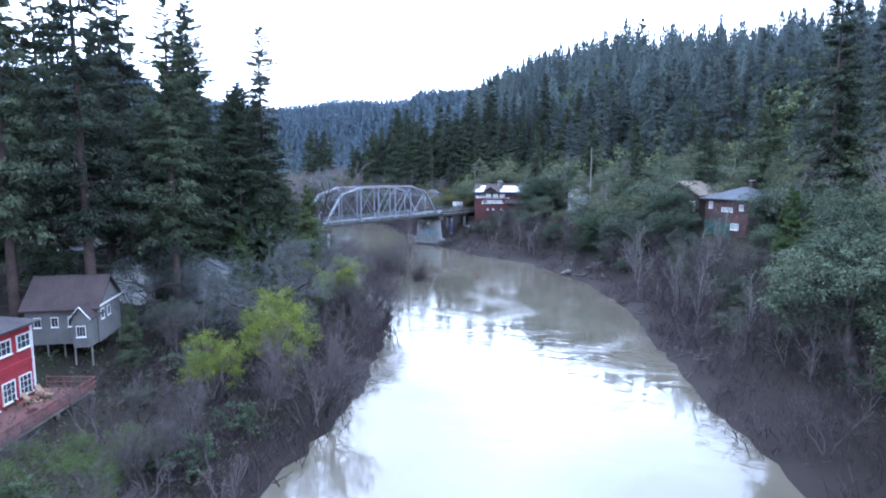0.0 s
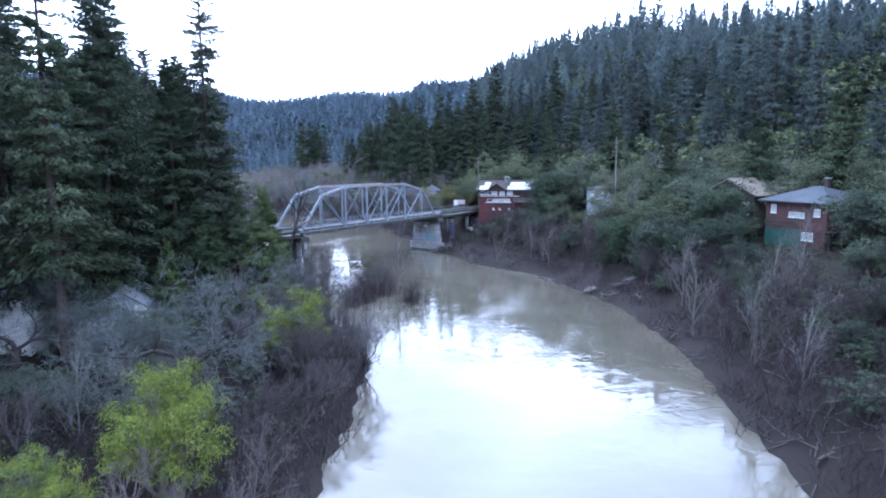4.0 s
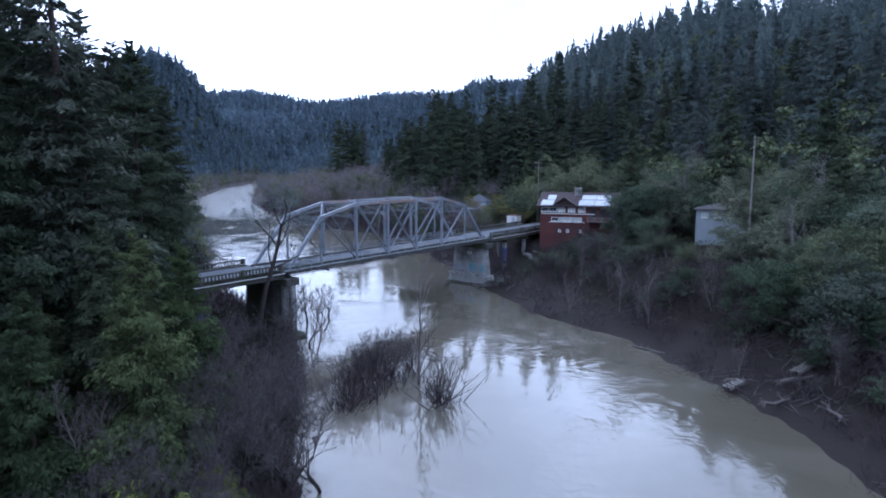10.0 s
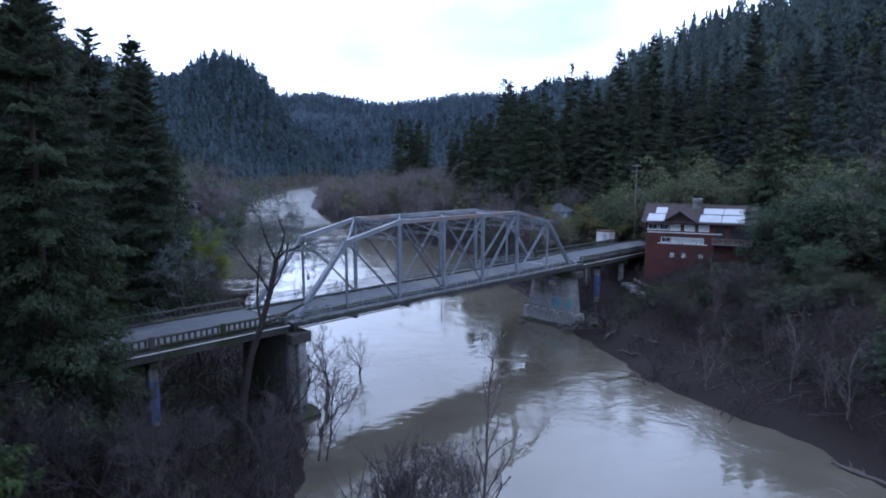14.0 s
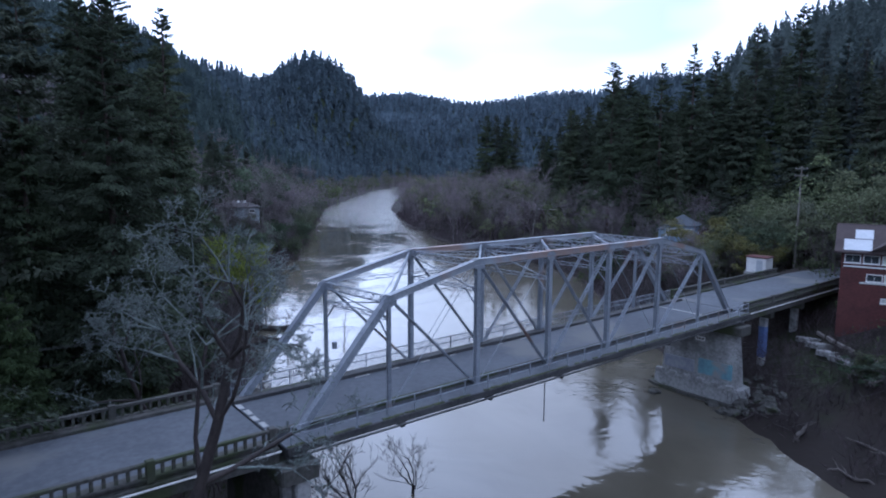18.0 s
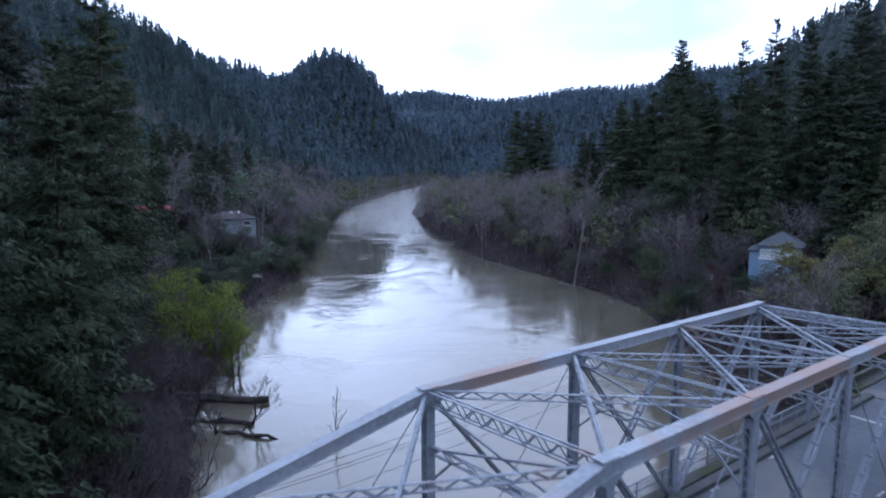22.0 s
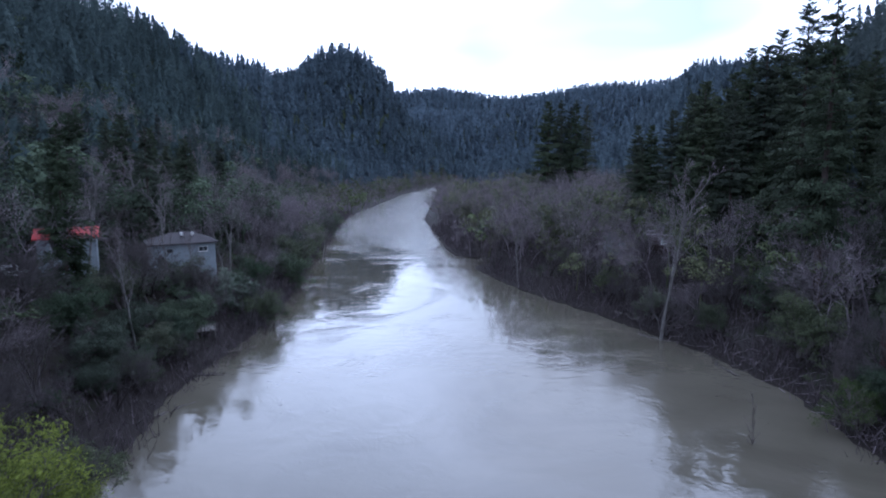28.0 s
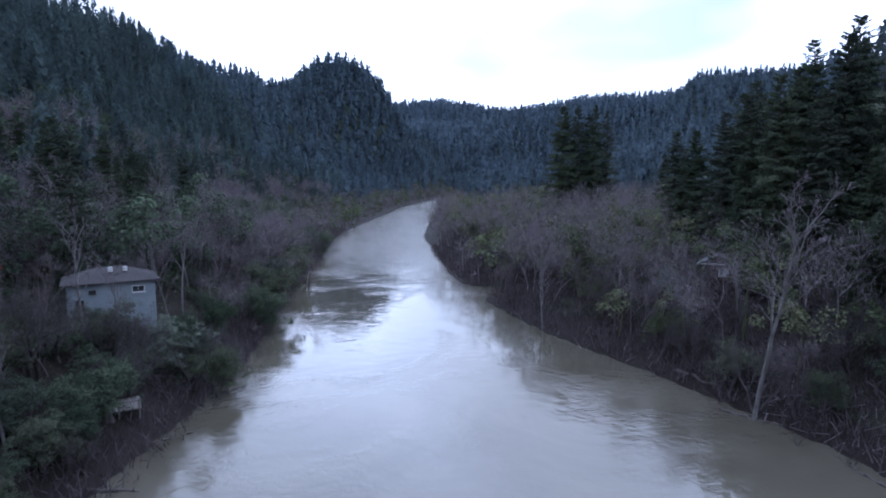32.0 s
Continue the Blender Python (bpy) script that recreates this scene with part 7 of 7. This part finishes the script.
for k in range(9):
    part("netting_batten", Shape().slab((-1.9, -4.70, g + 2.2 + k * 0.55), (6.2, 0.05, 0.07), 0.01), LATTICE_GREEN, h)
deck_on_posts(h, 5.2, 7.4, -4.4, 4.4, 12.3, SIDING_DARK, g + 2, ("right", "front"), SIDING_DARK)
# blue house upstream
h = thing("blue_house", pose(-1.2, 250, -0.9, 0, 0, -14) @ Matrix.Diagonal((0.74, 0.74, 1, 1)), "blue two-storey house with a white window band", "house")
g = ground_at(1, 247) - 1.5
walls(h, 0, 0, 7.4, 7.0, g, 13.6, SIDING_BLUE)
hip_roof(h, 0, 0, 7.4, 7.0, 13.6, 15.8, ROOF_SLATE, 0.6)
walls(h, -4.6, 0.6, 2.4, 5.0, g, 12.6, SIDING_BLUE, 0, "x", "wing_wall")
hip_roof(h, -4.6, 0.6, 2.4, 5.0, 12.6, 13.6, ROOF_SLATE, 0.5)
for k in range(6):
    window(h, "front", -3.0 + 1.2 * k, 12.6, 1.05, 1.1, -3.52, WHITE, CURTAIN_GLASS, (1, 0))
part("white_band", Shape().slab((0, -3.58, 11.7), (7.5, 0.12, 0.3), 0.02), WHITE, h)
window(h, "front", 0.4, 10.0, 1.2, 1.3, -3.52, WHITE, GLASS, (1, 1))
for u in (-2.0, 0.2, 2.2):
    window(h, "left", u, 12.5 if u > -1.9 else 12.4, 1.0, 0.9, -3.72 if u < -1.8 else -5.82, WHITE, GLASS, (1, 0))
# red shed
h = house_at("red_shed", -10.5, 258, -10, "small dark red shed with a white window")
g = ground_at(-10.5, 258) - 0.6
walls(h, 0, 0, 4, 3.6, g, g + 4.2, SIDING_BRICK, 1.2, "y")
gable_roof(h, 0, 0, 4, 3.6, g + 4.2, g + 5.4, ROOF_BROWN, 0.4, "y")
window(h, "front", -0.2, g + 3.0, 1.0, 0.9, -1.82, WHITE, CURTAIN_GLASS, (1, 1))
# dark cabin on the terrace upstream
h = house_at("dark_cabin", -38, 316, -5, "dark cabin with a pale gable on the river terrace")
g = ground_at(-38, 316) - 0.6
walls(h, 0, 0, 6, 5, g, g + 4.6, SIDING_DARK, 1.6, "y")
gable_roof(h, 0, 0, 6, 5, g + 4.6, g + 6.2, ROOF_GREY, 0.5, "y")
window(h, "front", 0.8, g + 3.4, 1.5, 1.4, -2.52, WHITE, CURTAIN_GLASS, (1, 0))
part("gable_trim", Shape().slab((0, -2.58, g + 4.7), (5.6, 0.1, 0.25), 0.02), WHITE, h)
# dark red cabin with a deck, under the big firs
h = house_at("red_cabin_upstream", 6.5, 263, -25, "dark red cabin with deck under tall firs")
g = ground_at(4, 260) - 1
walls(h, 0, 0, 6, 6, g, g + 5.0, SIDING_BRICK, 1.5, "y")
gable_roof(h, 0, 0, 6, 6, g + 5.0, g + 6.5, ROOF_BROWN, 0.5, "y")
window(h, "front", -1.0, g + 4.0, 1.2, 1.0, -3.02, WHITE, CURTAIN_GLASS, (1, 0))
deck_on_posts(h, -4, 4, -6.4, -3.1, g + 2.6, SIDING_BRICK, g + 0.5, ("front", "left"), SIDING_DARK)
# white house and red-roofed building on the west terrace
h = house_at("terrace_house", -114.5, 258.5, 51.5, "pale green-white house with dark roof on the terrace")
g = ground_at(-111, 256) - 1.2
walls(h, 0.6, 0, 10.0, 7, g, 13.2, SIDING_PALE)
hip_roof(h, 0.6, 0, 10.0, 7, 13.2, 14.9, ROOF_DARK, 0.6)
window(h, "front", 3.6, 12.2, 1.5, 0.9, -3.52, WHITE, GLASS, (1, 0))
window(h, "front", -1.6, 12.2, 0.8, 0.5, -3.52, SIDING_DARK, GLASS, (0, 0))
window(h, "front", -3.0, 10.5, 0.9, 1.6, -3.52, SIDING_DARK, GLASS, (0, 0), name="door")
for x in (0.6, 2.3):
    part("roof_vent", Shape().slab((x, -1.6, 14.7), (0.55, 0.5, 0.6), 0.04), WHITE, h)
h = house_at("red_roof_building", -125, 246.5, 48, "low pale building with a bright red metal roof")
g = ground_at(-123, 247) - 0.6
walls(h, 0, 0, 8, 6, g, 15.2, SIDING_PALE, 1.1, "x")
gable_roof(h, 0, 0, 8, 6, 15.2, 16.3, ROOF_RED, 0.5, "x")
window(h, "front", -1.5, 14.0, 1.4, 1.0, -3.02, WHITE, GLASS, (1, 0))


# ---- roads and smaller things ----
def road(name, pts, wide, label):
    v, f = [], []
    for k, (x, y) in enumerate(pts):
        a, b = pts[max(k - 1, 0)], pts[min(k + 1, len(pts) - 1)]
        d = math.hypot(b[0] - a[0], b[1] - a[1])
        nx_, ny_ = -(b[1] - a[1]) / d, (b[0] - a[0]) / d
        for s in (-1, 1):
            z = DECK if k == 0 else max(ground_at(x + s * nx_ * wide / 2, y + s * ny_ * wide / 2), ground_at(x, y)) + 0.12
            v += [(x + s * nx_ * wide / 2, y + s * ny_ * wide / 2, z), (x + s * nx_ * wide / 2, y + s * ny_ * wide / 2, z - 0.5)]
    for k in range(len(pts) - 1):
        i = 4 * k
        f += [(i, i + 2, i + 6, i + 4), (i, i + 4, i + 5, i + 1), (i + 2, i + 3, i + 7, i + 6)]
    ob = new(name, Shape().add(v, f).mesh(name, ASPHALT))
    return tagged(ob, label, "road", kind="structure")


road("road_east", [from_bridge(78 + k * 3, 3.4 - 0.012 * (k * 3) ** 2) for k in range(12)], 7.6, "worn grey asphalt road beyond the bridge")
road("road_west", [from_bridge(-31 - k * 3, 3.4) for k in range(14)], 7.6, "worn grey asphalt road into the redwoods")

shed = thing("utility_shed", Matrix.Translation((*from_bridge(79, 10.6), 0)) @ Matrix.Rotation(radians(BRIDGE_TURN - 90), 4, "Z"), "small white utility box beside the road", "shed")
part("body", Shape().slab((0, 0, 10.1), (2.8, 2.2, 2.3), 0.03), WHITE, shed)
part("roof", Shape().slab((0, 0, 11.32), (3.1, 2.5, 0.14), 0.03), SIDING_BRICK, shed)
part("door", Shape().slab((0.5, -1.12, 10.0), (0.9, 0.06, 1.8), 0.01), PANEL_WHITE, shed)
part("pad", Shape().slab((0, 0, 8.85), (3.2, 2.6, 0.5), 0.03), CONCRETE, shed)


def utility_pole(x, y, top, turn, label, arms=2):
    z = ground_at(x, y)
    ob = thing("utility_pole", pose(x, y, 0, 0, 0, turn), label, "pole", "utility poles")
    part("pole", Shape().tube((0, 0, z - 0.6), (0, 0, top), 0.17, 0.11, 8), WOOD_GREY, ob)
    for k in range(arms):
        h = top - 0.4 - 1.1 * k
        arm = part("crossarm", Shape().beam((-1.3, 0, h), (1.3, 0, h), 0.12, 0.14), WOOD_GREY, ob)
        for x_ in (-1.1, -0.4, 0.4, 1.1):
            part("insulator", Shape().tube((x_, 0, h + 0.07), (x_, 0, h + 0.27), 0.05, 0.03, 6), CONCRETE, arm)
    return ob


utility_pole(14.5, 226, 24.5, 35, "grey wooden power pole with two crossarms")
utility_pole(-50, 134, 13.2, 35, "grey wooden power pole with two crossarms among redwoods")
utility_pole(38.5, 152, 27.5, 10, "tall bare wooden pole above the east bank", 0)


def wire(a, b, sag, label="sagging black power line over the river"):
    cu = bpy.data.curves.new("power_line", "CURVE")
    cu.dimensions, cu.bevel_depth, cu.bevel_resolution = "3D", 0.010, 1
    sp = cu.splines.new("POLY")
    n = 24
    sp.points.add(n)
    for k in range(n + 1):
        t = k / n
        sp.points[k].co = (*[a[i] + (b[i] - a[i]) * t for i in range(2)], a[2] + (b[2] - a[2]) * t - sag * 4 * t * (1 - t), 1)
    cu.materials.append(STEEL_DARK)
    tagged(new("power_line", cu), label, "power line", "power lines")


for off, z in ((-1.1, 0), (0.4, 0), (1.1, 0), (0.0, -1.1)):
    dx, dy = off * math.cos(radians(35)), off * math.sin(radians(35))
    wire((-50 + dx, 134 + dy, 13.1 + z), (14.5 + dx, 226 + dy, 24.4 + z), 4.6)


# driftwood and timber stranded on the banks
def bent_tube(pts, radii, n=7):
    """One closed tube along a bent line."""
    rows = []
    for k, p in enumerate(pts):
        d = (pts[min(k + 1, len(pts) - 1)] - pts[max(k - 1, 0)]).normalized()
        side = d.cross(Vector((0.13, 0.2, 0.97))).normalized()
        top = side.cross(d)
        rows += [p + (side * math.cos(2 * math.pi * i / n) + top * math.sin(2 * math.pi * i / n)) * radii[k] for i in range(n)]
    faces = [tuple(reversed(range(n))), tuple(range(len(rows) - n, len(rows)))]
    for k in range(len(pts) - 1):
        faces += [(k * n + i, k * n + (i + 1) % n, (k + 1) * n + (i + 1) % n, (k + 1) * n + i) for i in range(n)]
    return Shape().add(rows, faces)


WOOD_WET = material("wet_driftwood", (0.12, 0.105, 0.095), (0.065, 0.057, 0.052), rough=0.8, scale=0.9, fine=8)


def log(x, y, length, r, turn, seed, mat=None):
    rg = random.Random(seed)
    mat = mat or WOOD_GREY
    z = max(ground_at(x, y), -0.1) + r * 0.5
    ob = thing("driftwood_log", pose(x, y, z, 0, 0, turn), "weathered driftwood log with broken branches on the bank", "log", "driftwood logs")
    pts = [Vector((-length / 2 + length * k / 6, rg.gauss(0, 0.03 * length), rg.gauss(0, 0.02 * length))) for k in range(7)]
    rad = [r * (1 - 0.09 * k) * rg.uniform(0.9, 1.1) for k in range(7)]
    part("trunk", bent_tube(pts, rad), mat, ob)
    for k in range(2, 6):
        if rg.random() < 0.7:
            s = rg.choice((-1, 1))
            q = pts[k] + Vector((rg.uniform(0.2, 0.6), s * rg.uniform(0.4, 0.9), rg.uniform(0.0, 0.5)))
            part("branch", bent_tube([pts[k], q, q + Vector((0.3, s * 0.2, 0.1))], [rad[k] * 0.45, rad[k] * 0.25, rad[k] * 0.08], 5), mat, ob)
    for k in range(4):
        a = rg.uniform(0, 6.28)
        part("root", bent_tube([pts[0], pts[0] + Vector((-0.2, math.cos(a) * r, math.sin(a) * r)), pts[0] + Vector((-0.35, math.cos(a) * r * 2.2, math.sin(a) * r * 2.2))], [r * 0.5, r * 0.35, r * 0.1], 5), mat, ob)


for k, (x, y, ln, r, a) in enumerate(((34, 125, 6.5, 0.22, 25), (31, 122, 8, 0.2, 40), (29.5, 127, 5, 0.18, 10), (33, 118, 5, 0.2, 80), (-62, 192.5, 10, 0.8, 20), (-58.5, 188, 7, 0.5, 12), (-54, 186.5, 6, 0.3, 5), (22, 140, 5, 0.2, 130),
                                      (31.5, 98, 4.5, 0.15, 60), (34, 78, 5, 0.16, 100), (30, 64, 4, 0.14, 30), (-37, 272, 5, 0.22, -30), (-42, 282, 6, 0.25, -50), (-34, 276, 4, 0.18, 20), (-28, 260, 5, 0.2, -60), (-92, 246, 5, 0.2, 60),
                                      (-88, 236, 4, 0.2, 20), (-84, 226, 4.5, 0.18, 80), (10, 172, 5, 0.2, 120), (6, 176, 4, 0.22, 60), (8, 168, 4, 0.16, 150), (-10, 60, 4, 0.15, 40), (-9, 74, 5, 0.14, 100))):
    log(x, y, ln, r, a, k, BARK_DARK if k in (4, 5, 6) else WOOD_WET)


def stairs(x, y, turn, n, label, tilt=-14):
    ob = thing("wooden_stairs", Matrix.Translation((x, y, ground_at(x, y) + 0.35)) @ Matrix.Rotation(radians(turn), 4, "Z") @ Matrix.Rotation(radians(tilt), 4, "Y"), label, "stairs", "stranded stairs")
    for s in (-0.45, 0.45):
        part("stringer", Shape().beam((-0.2, s, 0), (n * 0.42, s, 0), 0.08, 0.26), WOOD_GREY, ob)
    for k in range(n):
        part("tread", Shape().slab((k * 0.42, 0, 0.16), (0.24, 1.0, 0.06), 0.01), WOOD_GREY, ob)


stairs(26.6, 125.6, 30, 5, "stranded pale wooden stair flight on the mud")
stairs(33.5, 126, 28, 8, "long pale wooden stair flight on the muddy slope")

# pale eroded ramp below the lodge
ramp = thing("eroded_ramp", pose(0, 0, 0), "pale eroded concrete ramp running down to the mud", "ramp")
for k in range(6):
    x, y = 10.2 + k * 0.55, 195 - k * 2.2
    z = ground_at(x, y)
    part("ramp_slab", Shape().slab((0, 0, 0), (1.7, 2.5, 0.6), 0.1), CONCRETE, ramp, m=pose(x, y, z + 0.15 + 0.1 * math.sin(k * 2.1), -8, 4, 12 + 5 * math.sin(k)))
for k in range(7):
    part("ramp_kerb", Shape().slab((0, 0, 0), (1.4, 0.3, 0.4), 0.05), WOOD_GREY, ramp, m=pose(11.4 + k * 0.5, 195 - k * 1.9, ground_at(11.4 + k * 0.5, 195 - k * 1.9) + 0.35, 0, 6, -76))

# boulders and riprap round the pier
rk = random.Random(4)
for k in range(46):
    s, w = rk.uniform(44.5, 54), rk.choice((rk.uniform(-6, -2.6), rk.uniform(-4.5, 8)))
    x, y = from_bridge(s, w)
    r = rk.uniform(0.35, 0.9)
    bm = bmesh.new()
    bmesh.ops.create_icosphere(bm, subdivisions=2, radius=r)
    for v_ in bm.verts:
        v_.co *= 0.75 + 0.5 * noise.noise(v_.co * 1.3 / r + Vector((k * 7.1, 0, 0)))
        v_.co.z *= 0.7
    me = bpy.data.meshes.new("boulder")
    bm.to_mesh(me), bm.free()
    me.materials.append(CONCRETE_DARK)
    ob = new("boulder", me)
    ob.matrix_basis = pose(x, y, max(ground_at(x, y), -0.25) + r * 0.25, 0, 0, rk.uniform(0, 360))
    tagged(ob, "dark wet boulder at the foot of the pier", "rock", "boulders round the pier")


def lounge_chair(x, y, z, turn):
    ob = thing("deck_chair", pose(x, y, z, 0, 0, turn), "tan wooden reclining chair on the red deck", "chair", "chairs on the deck")
    part("seat", Shape().beam((0, 0, 0.38), (0.9, 0, 0.30), 0.6, 0.05), WOOD_TAN, ob)
    part("backrest", Shape().beam((0, 0, 0.36), (-0.45, 0, 1.05), 0.6, 0.05), WOOD_TAN, ob)
    for s in (-0.33, 0.33):
        part("armrest", Shape().beam((-0.25, s, 0.62), (0.55, s, 0.58), 0.11, 0.04), WOOD_TAN, ob)
        for x_ in (-0.1, 0.5):
            part("leg", Shape().beam((x_, s, 0), (x_, s, 0.6), 0.07, 0.05, (1, 0, 0)), WOOD_TAN, ob)


lounge_chair(-33.0, 47.0, 2.63, 10)
lounge_chair(-33.1, 48.8, 2.63, -8)
ob = thing("deck_table", pose(-31.6, 45.6, 2.63), "low red-brown table on the deck", "table")
part("tabletop", Shape().slab((0, 0, 0.48), (0.9, 0.9, 0.06), 0.02), DECK_WOOD, ob)
for a in (-0.36, 0.36):
    for b in (-0.36, 0.36):
        part("leg", Shape().slab((a, b, 0.22), (0.07, 0.07, 0.45), 0.01), DECK_WOOD, ob)

# white van parked on the west terrace
van = thing("white_van", pose(-127, 238, ground_at(-127, 238) + 0.05, 0, 0, 60), "white van parked on the terrace", "vehicle")
sh = Shape()
prism(sh, [(-2.4, 0.45), (2.4, 0.45), (2.45, 1.0), (1.7, 1.25), (1.1, 2.0), (-2.3, 2.05), (-2.45, 1.2)], -0.95, 0.95, "y")
part("body", sh, WHITE, van)
part("windscreen", Shape().beam((1.14, 0, 1.94), (1.68, 0, 1.30), 1.6, 0.03), GLASS, van)
for s in (-0.96, 0.96):
    part("side_window", Shape().box((0.3, s, 1.6), (1.3, 0.02, 0.5)), GLASS, van)
    for x_ in (-1.5, 1.5):
        wheel = part("wheel", Shape().tube((x_, s - 0.12, 0.35), (x_, s + 0.12, 0.35), 0.35, 0.35, 16), STEEL_DARK, van)
        part("rim", Shape().tube((x_, s - 0.13, 0.35), (x_, s + 0.13, 0.35), 0.2, 0.2, 12), STEEL, wheel)

# low timber landing on the west bank, under the terrace house
ob = thing("timber_landing", pose(-99, 246, ground_at(-99, 246) + 0.3, 0, 0, 50), "weathered timber landing with a broken rail", "landing")
for k in range(9):
    part("plank", Shape().slab((0, -1.8 + 0.45 * k, 0.2), (4.2, 0.4, 0.07), 0.01), WOOD_GREY, ob)
for x_ in (-1.9, 0, 1.9):
    part("post", Shape().slab((x_, -1.9, 0.1), (0.16, 0.16, 2.2), 0.02), WOOD_GREY, ob)
part("rail", Shape().beam((-2, -1.9, 1.15), (2, -1.9, 1.0), 0.1, 0.1), WOOD_GREY, ob)
